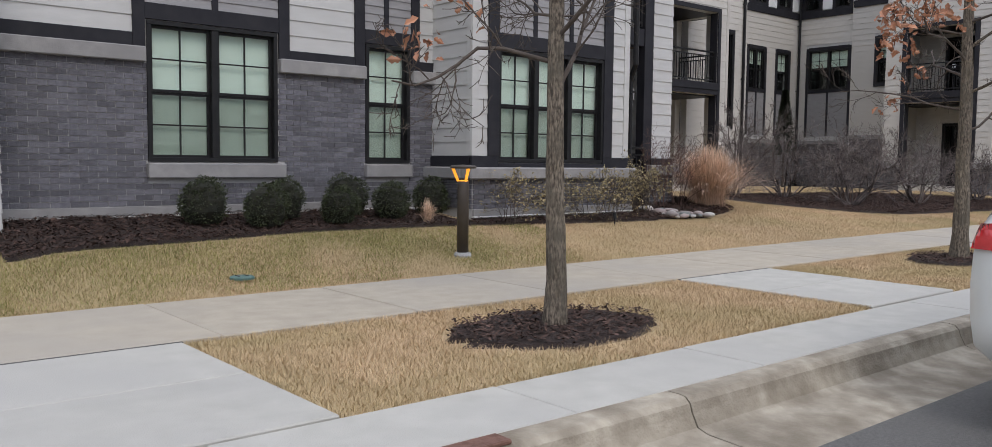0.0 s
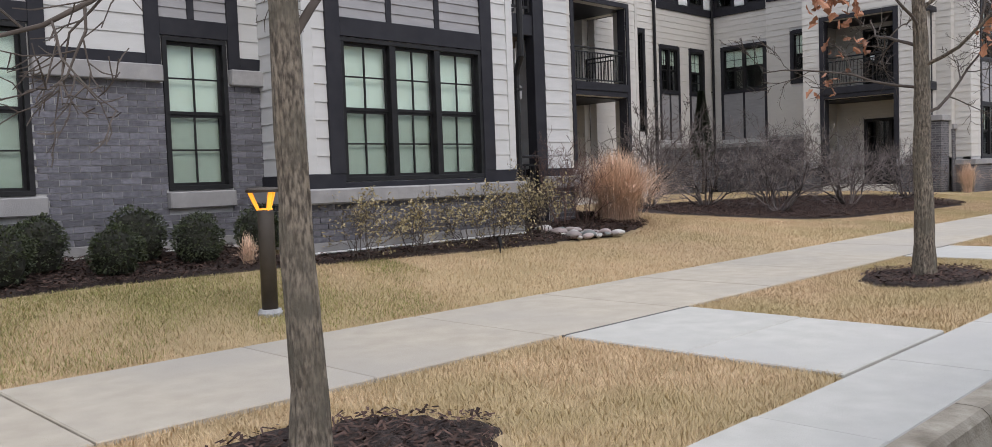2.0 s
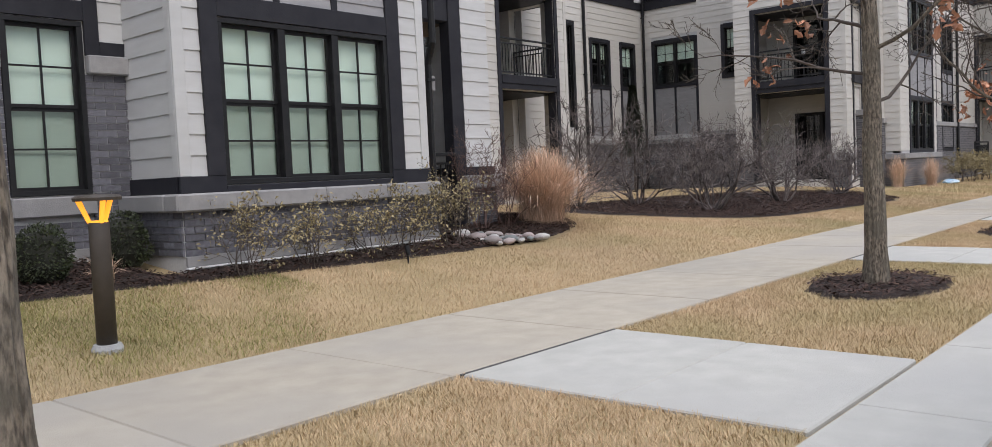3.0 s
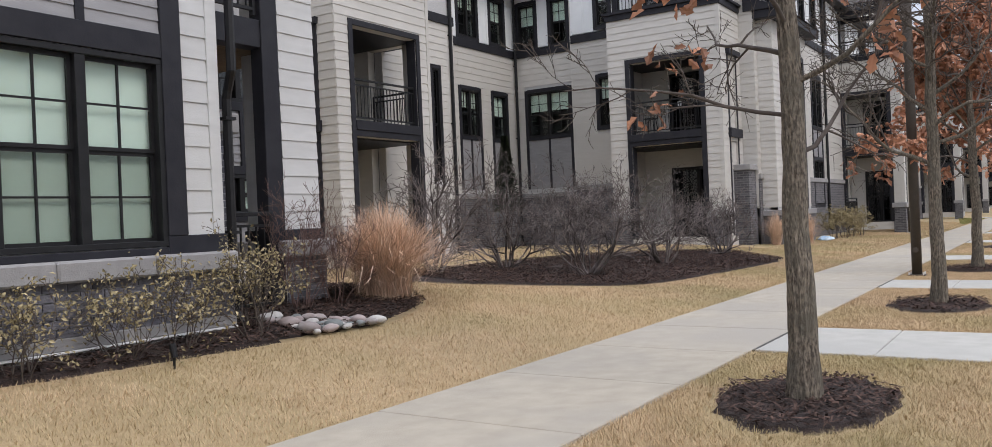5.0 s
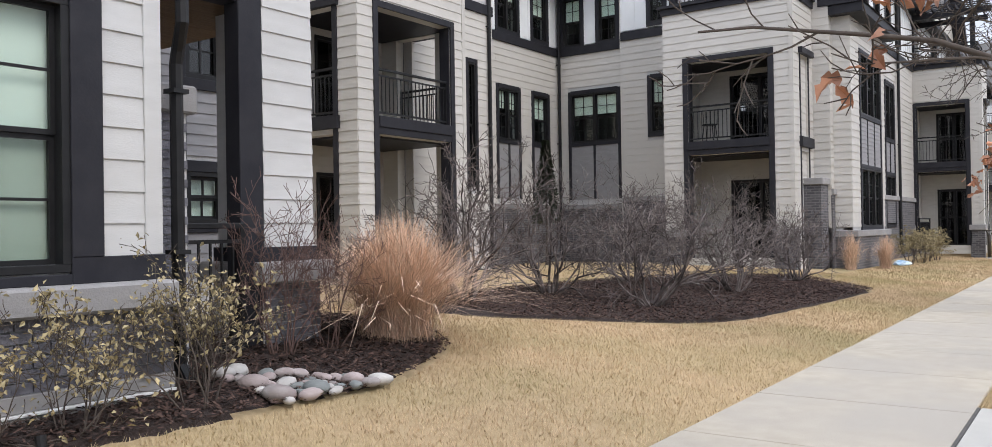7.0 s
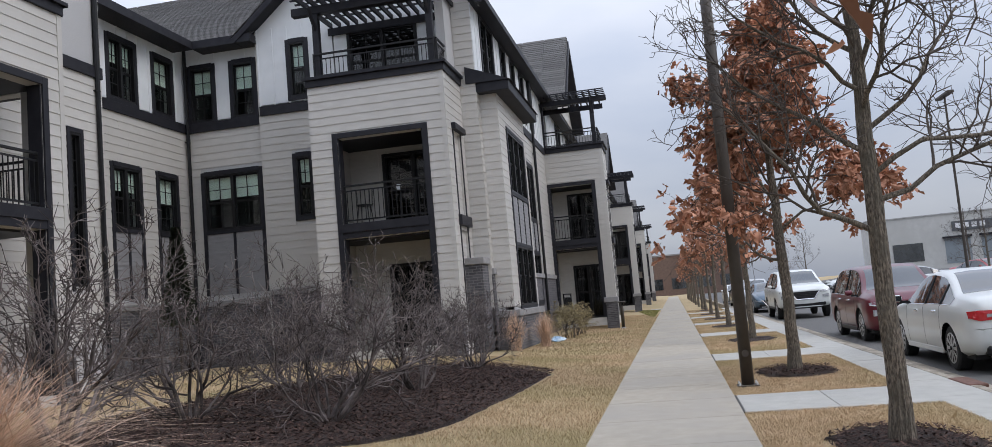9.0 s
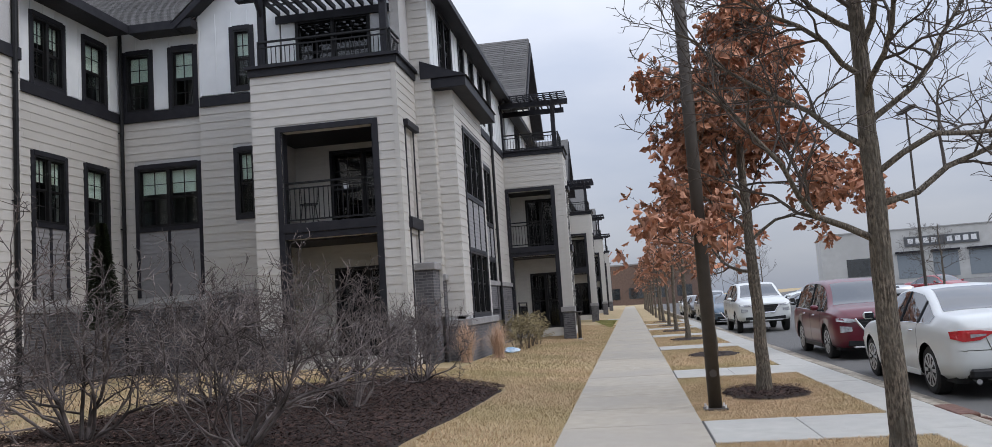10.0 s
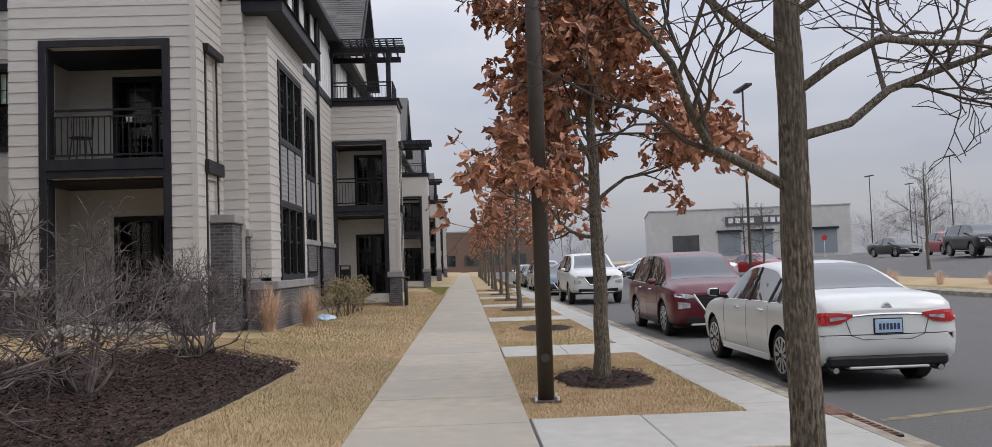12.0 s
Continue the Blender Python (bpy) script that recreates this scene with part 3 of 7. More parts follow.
siding(wall_b, 11.77, BX1 - 0.1, 1.21, 4.81, 0.2, M_WHITE)
siding(wall_b, BX0 + 0.1, 9.19, 4.81, H, 0.2, M_WHITE, single=False)
siding(wall_b, 11.77, BX1 - 0.1, 4.81, H, 0.2, M_WHITE, single=False)
BW = face_frame(BX0, 11.05, -90)
wall_bw = wall("wall_west_1", BW, 0, 0.95, 0.2, H, label="pale lap-sided return of the bay")
trim(wall_bw, [(0, 1.05, 0.92, 1.21, 0.04)])
trim(wall_bw, [(0.85, 1.21, 0.95, H, 0.024)], "corner_board", M_WHITE)
siding(wall_bw, 0, 0.85, 1.21, 4.81, 0.2, M_WHITE)
siding(wall_bw, 0, 0.85, 4.81, H, 0.2, M_WHITE, single=False)
BE = face_frame(BX1, 10.1, 90)
wall_be = wall("wall_east_2", BE, 0, 3.1, 0.2, H, label="pale lap-sided side of the entry")
trim(wall_be, [(0.03, 1.05, 0.6, 1.21, 0.04)])
siding(wall_be, 0.0, 3.1, 1.21, H, 0.2, M_WHITE, single=False)
base_b = part("brick_base", Build().box(BX0 - 0.07, 9.99, 0.1, BX1 + 0.02, 10.1, 0.88), M_MORTAR)
tagged(base_b, "charcoal brick base of the bay", "wall", kind="structure")
part("foundation", Build().box(BX0 - 0.07, 9.975, 0.1, BX1 + 0.02, 9.99, 0.34), M_FOUND, base_b)
part("water_table", Build().box(BX0 - 0.07, 9.955, 0.362, BX1 + 0.02, 9.99, 0.46, 0.006), M_STONE, base_b)
part("flashing", Build().box(BX0 - 0.07, 9.94, 0.34, BX1 + 0.02, 9.99, 0.36, 0.004), M_FLASH, base_b, "bright metal flashing strip")
base_bw = part("brick_base", Build().box(BX0 - 0.07, 10.1, 0.1, BX0, 11.05, 0.88), M_MORTAR)
tagged(base_bw, "charcoal brick base at the side of the bay", "wall", kind="structure")
bay_sill = thing("stone_ledge", pose(0, 0, 0), "grey cast-stone ledge with rounded edges on a brick base", "ledge", kind="structure")
n = 4
for i in range(n):
    a, b = BX0 - 0.18, BX1 + 0.02
    part("ledge_stone", Build().box(a + (b - a) * i / n, 9.88, 0.88, a + (b - a) * (i + 1) / n - 0.006, 10.13, 1.05, 0.018), M_STONE, bay_sill)
part("ledge_stone", Build().box(BX0 - 0.18, 10.135, 0.88, BX0 + 0.02, 11.04, 1.05, 0.018), M_STONE, bay_sill)

# ---- entry: dark post, siding pier on a brick foot, gate and soffit ----
EY = 10.74
wall_entry = wall("wall_south_4", face_frame(0, 13.0, 0), BX1, 15.5, 0.2, H, [(14.4, 15.4, 1.45, 2.0), (14.4, 15.4, 3.0, 4.2)], label="grey lap-sided wall at the back of the entry")
E0 = face_frame(0, 13.0, 0)
window(E0, 14.4, 15.4, 1.45, 2.0, units=2, grid=(2, 1), screen=False)
window(E0, 14.4, 15.4, 3.0, 4.2, units=2, dark=True, blind=0.3)
siding(wall_entry, BX1, 15.5, 0.9, H, 0.115, M_GREY, [(14.28, 15.5, 1.35, 2.12), (14.28, 15.5, 2.88, 4.3)], single=False)
trim(wall_entry, [(14.28, 1.35, 15.5, 1.45, 0.04), (14.28, 2.0, 15.5, 2.12, 0.04), (14.28, 2.88, 15.5, 3.0, 0.04), (14.3, 2.12, 14.4, 2.88, 0.04), (14.9, 2.12, 14.98, 2.88, 0.04), (14.28, 3.0, 14.4, 4.3, 0.04), (14.28, 1.45, 14.4, 2.0, 0.04)])
pier = thing("siding_pier", pose(13.55, EY, 0), "white lap-sided pier on a stone-capped brick foot", "pier", kind="structure")
part("core", Build().box(0.01, 0.01, 1.1, 0.53, 0.6, H), M_WHITE, pier)
part("skirt_board", Build().box(-0.03, -0.03, 1.1, 0.57, 0.62, 1.22, 0.004), M_TRIM, pier)
part("cap_stone", Build().box(-0.12, -0.14, 0.92, 0.68, 0.72, 1.1, 0.016), M_STONE, pier)
pier_foot = part("foot", Build().box(-0.03, -0.03, 0.1, 0.58, 0.62, 0.92), M_MORTAR, pier)
siding(pier, 0.0, 0.54, 1.22, 5.0, 0.2, M_WHITE, single=True)
siding(pier, 0.0, 0.54, 5.0, H, 0.2, M_WHITE, single=False)
post = thing("entry_post", pose(13.31, EY, 0), "charcoal boxed post beside the entry", "post", kind="structure")
part("shaft", Build().box(0, -0.02, 0.2, 0.235, 0.16, H, 0.006), M_TRIM, post)
beam = thing("entry_beam", pose(BX1, EY, 0), "charcoal beam over the entry with a wooden soffit", "beam", kind="structure")
part("fascia", Build().box(0.03, 0, 3.2, 1.17, 0.2, 3.5, 0.006), M_TRIM, beam)
b = Build()
for i in range(14):
    b.box(0.03, 0.2 + i * 0.15, 3.22, 1.9, 0.345 + i * 0.15, 3.26)
part("soffit", b, M_SOFFIT, beam)
railing("entry_railing", pose(BX1 + 0.03, EY + 0.05, 0), 1.1, 3.6, 4.5, "black metal railing over the entry")
gate = railing("entry_gate", pose(12.68, EY - 0.05, 0), 0.63, 0.42, 1.42, "black metal picket gate at the entry", step=0.1)
brick_pier = thing("brick_pier", pose(12.3, 10.46, 0), "charcoal brick pier with a stone cap", "pier", kind="structure")
bp_core = part("core", Build().box(0.01, 0.01, 0.1, 0.34, 0.4, 2.2), M_MORTAR, brick_pier)
part("cap_stone", Build().box(-0.02, -0.05, 2.2, 0.4, 0.45, 2.4, 0.014), M_STONE, brick_pier)
spout = thing("downspout", pose(12.36, 10.1, 0), "black metal downspout with an elbow", "downspout")
part("pipe", Build().tube([(0, 0, H), (0, 0, 2.75), (0.05, 0.12, 2.6), (0.06, 0.16, 2.5), (0.06, 0.16, 0.45), (0.06, 0.05, 0.3)], [0.045] * 6, 8), M_BLACK, spout, smooth=False)
for z in (2.3, 1.2, 4.0):
    part("bracket", Build().box(-0.0, 0.1, z, 0.12, 0.22, z + 0.03), M_BLACK, spout)


# ---- balcony towers ----
def tower(name, m, width, depth, a, b, side, detail=True, pergola=True, mat=None, se=1.3):
    """A projecting stack of balconies: siding corner piers, dark-framed openings on two storeys, a railed deck with a pergola on top."""
    mat = mat or M_CREAM
    t = 0.24
    holes = [(a, b, 0.5, 3.2), (a, b, 3.55, 5.64)]
    front = wall(name, m, 0, width, 0.2, 7.0, holes, t, M_CREAM, "cream lap-sided balcony tower")
    ex = [(a - 0.13, b + 0.13, 0.5, 5.77)]
    siding(front, 0, width, 1.25, 7.0, 0.2, mat, ex, single=detail)
    trim(front, [(a - 0.13, 0.5, a, 5.77, 0.04), (b, 0.5, b + 0.13, 5.77, 0.04), (a, 5.64, b, 5.77, 0.04), (a, 3.34, b, 3.55, 0.06), (a, 3.2, b, 3.34, 0.03)])
    trim(front, [(-0.04, 6.98, width + 0.04, 7.15, 0.06), (-0.1, 7.15, width + 0.1, 7.22, 0.12)])
    part("corner_board", Build().box(width - 0.09, -0.024, 1.25, width + 0.024, 0.0, 6.98), mat, front)
    part("cap_stone", Build().box(-0.06, -0.1, 1.05, a - 0.05, 0.3, 1.24, 0.014), M_STONE, front)
    part("cap_stone", Build().box(b + 0.05, -0.1, 1.05, width + 0.08, 0.3, 1.24, 0.014), M_STONE, front)
    part("brick_foot", Build().box(-0.02, -0.04, 0.0, a - 0.09, 0.26, 1.05), M_BRICKBASE, front)
    part("brick_foot", Build().box(b + 0.09, -0.04, 0.0, width + 0.04, 0.26, 1.05), M_BRICKBASE, front)
    mr = m @ pose(width, 0, 0, 0, 0, 90)
    right = wall(name + "_side", mr, 0.0, depth, 0.2, 7.0, [(0.62, se, 0.5, 3.2), (0.62, se, 3.55, 5.64)] if side else [], t, M_CREAM, "cream lap-sided flank of a balcony tower")
    right.matrix_world = mr
    siding(right, 0, depth, 1.25, 7.0, 0.2, mat, [(0.5, se + 0.12, 0.5, 5.74)] if side else [], single=False)
    trim(right, [(-0.04, 6.98, depth, 7.15, 0.06), (-0.1, 7.15, depth, 7.22, 0.12)])
    if side:
        trim(right, [(0.55, 0.5, 0.62, 5.64, 0.022), (se, 0.5, se + 0.07, 5.64, 0.022), (0.45, 5.64, se + 0.2, 5.79, 0.12), (0.45, 3.3, se + 0.2, 3.55, 0.1)])
    ml = m @ pose(0, depth, 0, 0, 0, -90)
    left = wall(name + "_side", ml, 0, depth, 0.2, 7.0, [(depth - se, depth - 0.62, 0.5, 3.2), (depth - se, depth - 0.62, 3.55, 5.64)] if side else [], t, M_CREAM, "cream lap-sided flank of a balcony tower")
    siding(left, 0, depth, 1.25, 7.0, 0.2, mat, [(depth - se - 0.12, depth - 0.5, 0.5, 5.74)] if side else [], single=False)
    if side:
        trim(left, [(depth - se - 0.12, 0.5, depth - se, 5.64, 0.04), (depth - 0.62, 0.5, depth - 0.5, 5.64, 0.04), (depth - se - 0.2, 5.64, depth - 0.45, 5.79, 0.1), (depth - se - 0.2, 3.3, depth - 0.45, 3.55, 0.1)])
    for u in (a - 0.002, b - 0.028):
        part("jamb", Build().box(u, 0.004, 0.5, u + 0.03, t + 0.012, 5.64), M_TRIM, front)
    for z in (3.36, 7.0):
        fl = part("balcony_floor", Build().box(t, t, z - 0.02, width - t, depth, z + 0.2), M_TRIM, front)
    for z in (3.16, 5.65):
        part("balcony_ceiling", Build().box(t, t, z, width - t, depth, z + 0.06), M_TRIM, front)
    mb = m @ pose(0, depth, 0)
    bw = wall(name + "_back", mb, t, width - t, 0.2, 7.0, [(a + 0.45, b, 0.45, 2.6), (a + 0.45, b, 3.56, 5.5)], 0.2, M_CREAM, "cream wall behind a balcony")
    siding(bw, t, width - t, 0.5, 7.0, 0.2, mat, [(a + 0.35, b + 0.1, 0.4, 2.7), (a + 0.35, b + 0.1, 3.5, 5.6)], single=False)
    for z, zt in ((0.45, 2.6), (3.56, 5.5)):
        window(mb, a + 0.45, b, z, zt, units=2, dark=True, blind=0.0, grid=(2, 2), label="dark sliding balcony door with grid bars", casing=0.07)
    railing("balcony_railing", m @ pose(a, 0.1, 0), b - a, 3.62, 4.5, "black metal balcony railing with thin pickets")
    if side:
        railing("balcony_railing", ml @ pose(depth - se, 0.1, 0), se - 0.62, 3.62, 4.5, "short black metal balcony railing")
        railing("balcony_railing", mr @ pose(0.62, 0.1, 0), se - 0.62, 3.62, 4.5, "short black metal balcony railing")
    railing("roof_railing", m @ pose(0.15, 0.12, 0), width - 0.3, 7.27, 7.85, "black metal railing of a roof deck")
    railing("roof_railing", mr @ pose(0.15, 0.12, 0), depth - 0.2, 7.27, 7.85, "black metal railing of a roof deck")
    if pergola:
        pg = thing("pergola", m, "charcoal timber pergola over a roof deck", "pergola")
        for u in (0.25, width - 0.25):
            part("post", Build().box(u - 0.08, 0.12, 7.22, u + 0.08, 0.28, 8.92, 0.006), M_TRIM, pg)
            part("brace", Build().tube([(u, 0.2, 8.4), (u, -0.25, 8.92)], [0.05, 0.05], 4), M_TRIM, pg)
        part("beam", Build().box(-0.35, 0.1, 8.87, width + 0.35, 0.3, 9.07, 0.006), M_TRIM, pg)
        part("ledger", Build().box(-0.1, depth - 0.06, 8.87, width + 0.1, depth + 0.0, 9.07), M_TRIM, pg)
        n = int(width / 0.24)
        for i in range(n + 1):
            u = width * i / n
            part("rafter", Build().box(u - 0.025, -0.45, 9.07, u + 0.025, depth, 9.2), M_TRIM, pg)
        for v in [x * 0.3 - 0.35 for x in range(int((depth + 0.3) / 0.3))]:
            part("slat", Build().box(-0.3, v, 9.2, width + 0.3, v + 0.04, 9.24), M_TRIM, pg)
    return front


T1 = face_frame(20.49, 16.4, 0)
tower("wall_south_5", T1, 3.3, 2.2, 0.55, 2.79, True, pergola=False, se=1.75)
T2 = face_frame(30.38, 14.69, -90)
tower("wall_west_2", T2, 3.41, 1.92, 0.68, 2.82, True)

# ---- courtyard walls ----
wall_c0 = wall("wall_south_6", face_frame(0, 18.9, 0), 15.5, 20.6, 0.2, H, label="cream lap-sided courtyard wall")
siding(wall_c0, 15.5, 20.6, 0.5, H, 0.2, M_CREAM, single=False)
wall_c1 = wall("wall_east_3", face_frame(15.5, 13.0, 90), 0, 5.9, 0.2, H, label="cream lap-sided flank of the near building")
siding(wall_c1, 0, 5.9, 1.2, H, 0.2, M_CREAM, single=False)
CW = face_frame(0, 17.9, 0)
WT = (25.87, 26.2, 2.4, 5.5)
wall_c = wall("wall_south_7", CW, 23.79, 26.95, 0.2, H, [WT], label="cream lap-sided courtyard wall")
window(CW, *WT, dark=True, blind=0.0, grid=(1, 3))
siding(wall_c, 23.79, 26.95, 1.25, 7.0, 0.2, M_CREAM, [(25.79, 26.28, 2.3, 5.6)], single=False)
trim(wall_c, [(25.79, 2.3, 25.87, 5.6, 0.04), (26.2, 2.3, 26.28, 5.6, 0.04), (25.87, 5.5, 26.2, 5.6, 0.04), (23.79, 6.8, 26.95, 7.05, 0.06)])
wall_ce = wall("wall_east_4", face_frame(26.95, 17.9, 90), 0, 1.36, 0.2, H, label="cream lap-sided return")
siding(wall_ce, 0, 1.36, 1.25, H, 0.2, M_CREAM, single=False)


def spout_at(x, y, top=9.2):
    s = thing("downspout", pose(x, y, 0), "black metal downspout down the siding", "downspout")
    part("pipe", Build().tube([(0, 0, top), (0, 0, 0.4), (0, -0.1, 0.3)], [0.05] * 3, 8), M_BLACK, s)
    for z in (1.5, 4.0, 6.5):
        part("bracket", Build().box(-0.07, -0.02, z, 0.07, 0.07, z + 0.03), M_BLACK, s)


spout_at(26.75, 17.83)


def sided_wall(name, m, u0, u1, wins, uppers, lows, label, mat=None, top=H, joints=True):
    """Cream siding on two storeys, a dark belt, and white battened boards on the third; windows: (u0, u1, z0, z1, units)."""
    mat = mat or M_CREAM
    holes = [w[:4] for w in wins + uppers]
    ob = wall(name, m, u0, u1, 0.2, top, holes, label=label)
    ex = [(w[0] - 0.1, w[1] + 0.1, w[2] - 0.1, w[3] + 0.1) for w in wins] + [(l[0] - 0.1, l[1] + 0.1, l[2], l[3]) for l in lows]
    siding(ob, u0, u1, 1.25, 6.95, 0.2, mat, ex, single=False)
    part("battened_boards", Build().box(u0, -0.012, 7.2, u1, 0, 7.24), M_BATTEN, ob)
    z = 7.2
    b = Build()
    zs = sorted({7.2, top, *[max(7.2, w[2]) for w in uppers], *[w[3] for w in uppers]})
    for p, q in zip(zs, zs[1:]):
        for s, e in cut(u0, u1, [(w[0], w[1]) for w in uppers if w[2] < (p + q) / 2 < w[3]]):
            b.box(s, -0.012, p, e, 0, q)
    part("board_sheet", b, M_BATTEN, ob)
    b = Build()
    n = int((u1 - u0) / 0.4)
    for i in range(n + 1):
        u = u0 + 0.02 + (u1 - u0 - 0.04) * i / max(1, n)
        for s, e in cut(7.2, top, [(w[2] - 0.1, w[3] + 0.1) for w in uppers if w[0] - 0.1 < u < w[1] + 0.1]):
            b.box(u - 0.02, -0.026, s, u + 0.02, -0.012, e)
    part("battens", b, M_BATTEN, ob)
    trim(ob, [(u0, 6.95, u1, 7.2, 0.06)])
    for w in wins + uppers:
        a, c, p, q = w[:4]
        trim(ob, [(a - 0.1, p - 0.1, a, q + 0.1, 0.04), (c, p - 0.1, c + 0.1, q + 0.1, 0.04), (a, p - 0.1, c, p, 0.045), (a, q, c, q + 0.12, 0.045)])
        window(m, a, c, p, q, units=w[4], dark=False, screen=False, blind=w[5] if len(w) > 5 else (0.42, 0.5, 0.36)[int(a * 7) % 3], grid=(2, 2), label="black-framed double-hung window with its blind half down")
    for l in lows:
        siding(ob, l[0], l[1], l[2], l[3], 0.115, M_GREY, single=False)
        trim(ob, [(l[0] - 0.1, l[2], l[0], l[3], 0.04), (l[1], l[2], l[1] + 0.1, l[3], 0.04), ((l[0] + l[1]) / 2 - 0.04, l[2], (l[0] + l[1]) / 2 + 0.04, l[3], 0.035)])
    part("brick_base", Build().box(u0, -0.03, 0.0, u1, 0, 2.1), M_BRICKBASE, ob)
    part("cap_stone", Build().box(u0, -0.08, 2.1, u1, 0, 2.25, 0.012), M_STONE, ob)
    return ob


D = face_frame(0, 19.26, 0, -0.17)
sided_wall("wall_south_8", D, 26.95, 32.5, [(29.13, 30.19, 4.1, 5.6, 2), (31.0, 31.83, 4.1, 5.6, 1)], [(29.13, 30.19, 7.3, 8.8, 2), (31.0, 31.83, 7.3, 8.8, 1)],
           [(29.13, 30.19, 2.4, 4.0), (31.0, 31.83, 2.4, 4.0)], "courtyard wall with cream siding and white boards above")
E2 = face_frame(32.5, 19.26, -90, -0.17)
sided_wall("wall_west_3", E2, 0, 2.36, [(0.48, 2.12, 4.17, 5.7, 2)], [(0.22, 0.88, 7.24, 8.75, 1), (1.49, 2.12, 7.24, 8.75, 1)],
           [(0.48, 2.12, 2.4, 4.07)], "courtyard wall with cream siding and white boards above")
spout_at(32.38, 19.14)
E3 = face_frame(32.3, 16.9, -90)
sided_wall("wall_west_4", E3, 0, 2.2, [(0.94, 1.36, 4.1, 5.72, 1)], [(0.94, 1.4, 7.36, 8.85, 1)], [], "cream and white wall stepping forward beside the tower")
step_wall = wall("wall_north_1", face_frame(32.3, 16.9, 0), 0, 0.2, 0.2, H, thick=0.05, mat=M_CREAM, label="short cream return of the stepped wall")
wall_t2 = wall("wall_west_4", face_frame(32.3, 14.69, -90), 0.02, 3.6, 7.0, H, [(0.4, 2.35, 7.22, 8.9)], label="white boarded wall behind the roof deck", mat=M_BATTEN)
window(face_frame(32.3, 14.69, -90), 0.4, 2.35, 7.22, 8.9, units=2, dark=True, blind=0.0, label="dark sliding door to the roof deck", casing=0.08)

# ---- street front beyond the courtyard ----
S = face_frame(0, 10.85, 0)
sided_wall("wall_south_9", S, 32.1, 44.0, [(37.3, 38.1, 4.1, 5.9, 1), (39.0, 40.4, 4.1, 5.9, 2), (37.3, 38.1, 1.3, 2.9, 1), (39.0, 40.4, 1.3, 2.9, 2)],
           [(33.2, 34.8, 7.5, 9.1, 2), (36.0, 36.7, 7.5, 9.1, 1), (37.6, 38.3, 7.5, 9.1, 1), (39.3, 40.0, 7.5, 9.1, 1), (41.0, 41.7, 7.5, 9.1, 1)],
           [(37.3, 38.1, 2.95, 4.0), (39.0, 40.4, 2.95, 4.0)], "street front with cream siding and white boards above")
G = face_frame(0, 10.4, 0)
bay3 = wall("wall_south_10", G, 32.4, 36.4, 0.2, 6.75, [(33.42, 35.9, 1.25, 2.85), (33.42, 35.9, 4.3, 5.95)], label="cream lap-sided window bay")
siding(bay3, 32.4, 36.4, 1.25, 6.75, 0.2, M_CREAM, [(33.32, 36.0, 1.15, 6.05)], single=False)
siding(bay3, 33.42, 35.9, 2.95, 4.2, 0.115, M_GREY, single=False)
for z0, z1 in ((1.25, 2.85), (4.3, 5.95)):
    window(G, 33.42, 35.9, z0, z1, units=3, screen=False, blind=0.5)
trim(bay3, [(33.32, 1.15, 33.42, 6.05, 0.04), (35.9, 1.15, 36.0, 6.05, 0.04), (33.42, 2.85, 35.9, 2.95, 0.04), (33.42, 4.2, 35.9, 4.3, 0.04), (33.42, 5.95, 35.9, 6.05, 0.04), (33.42, 1.15, 35.9, 1.25, 0.04),
            (34.2, 2.95, 34.26, 4.2, 0.03), (35.06, 2.95, 35.12, 4.2, 0.03)])
bay3w = wall("wall_west_5", face_frame(32.4, 11.1, -90), 0, 0.7, 0.2, 6.75, label="cream lap-sided return of the window bay")
siding(bay3w, 0, 0.7, 1.25, 6.75, 0.2, M_CREAM, single=False)
part("brick_base", Build().box(32.35, 10.3, 0, 36.45, 11.1, 1.0), M_BRICKBASE, bay3).matrix_parent_inverse = bay3.matrix_world.inverted()
part("cap_stone", Build().box(32.3, 10.24, 1.0, 36.5, 11.1, 1.17, 0.014), M_STONE, bay3).matrix_parent_inverse = bay3.matrix_world.inverted()
canopy = thing("bay_canopy", pose(0, 0, 0), "charcoal hipped canopy roof over a window bay", "canopy", kind="structure")
part("fascia", Build().box(32.1, 10.0, 6.75, 36.7, 11.1, 7.0, 0.01), M_TRIM, canopy)
part("roof", Build().prism([(9.95, 7.0), (11.1, 7.0), (11.1, 7.45)], "x", 32.05, 36.75), M_TRIM, canopy)
spout_at(32.2, 11.0)
spout_at(40.9, 10.76)
brk = thing("brick_pier", pose(31.4, 11.02, 0), "charcoal brick pier with a stone cap", "pier", kind="structure")
part("core", Build().box(0, -0.1, 0, 1.0, 0.4, 2.35), M_BRICKBASE, brk)
part("cap_stone", Build().box(-0.05, -0.16, 2.35, 1.05, 0.4, 2.52, 0.014), M_STONE, brk)
wall_fe = wall("wall_west_6", face_frame(32.1, 11.35, -90), 0, 0.5, 0.2, H, label="cream lap-sided return beside the tower")
siding(wall_fe, 0, 0.5, 1.25, H, 0.2, M_CREAM, single=False)
wall_f = wall("wall_south_11", face_frame(0, 11.35, 0), 31.3, 32.08, 0.2, H, label="cream lap-sided wall beside the tower")
siding(wall_f, 31.3, 32.08, 2.4, 7.0, 0.2, M_CREAM, single=False)


# ---- roofs ----
def roof(name, verts, faces, label):
    b = Build()
    b.v, b.f = list(verts), list(faces)
    ob = part(name, b, M_ROOF)
    return tagged(ob, label, "roof", kind="structure")


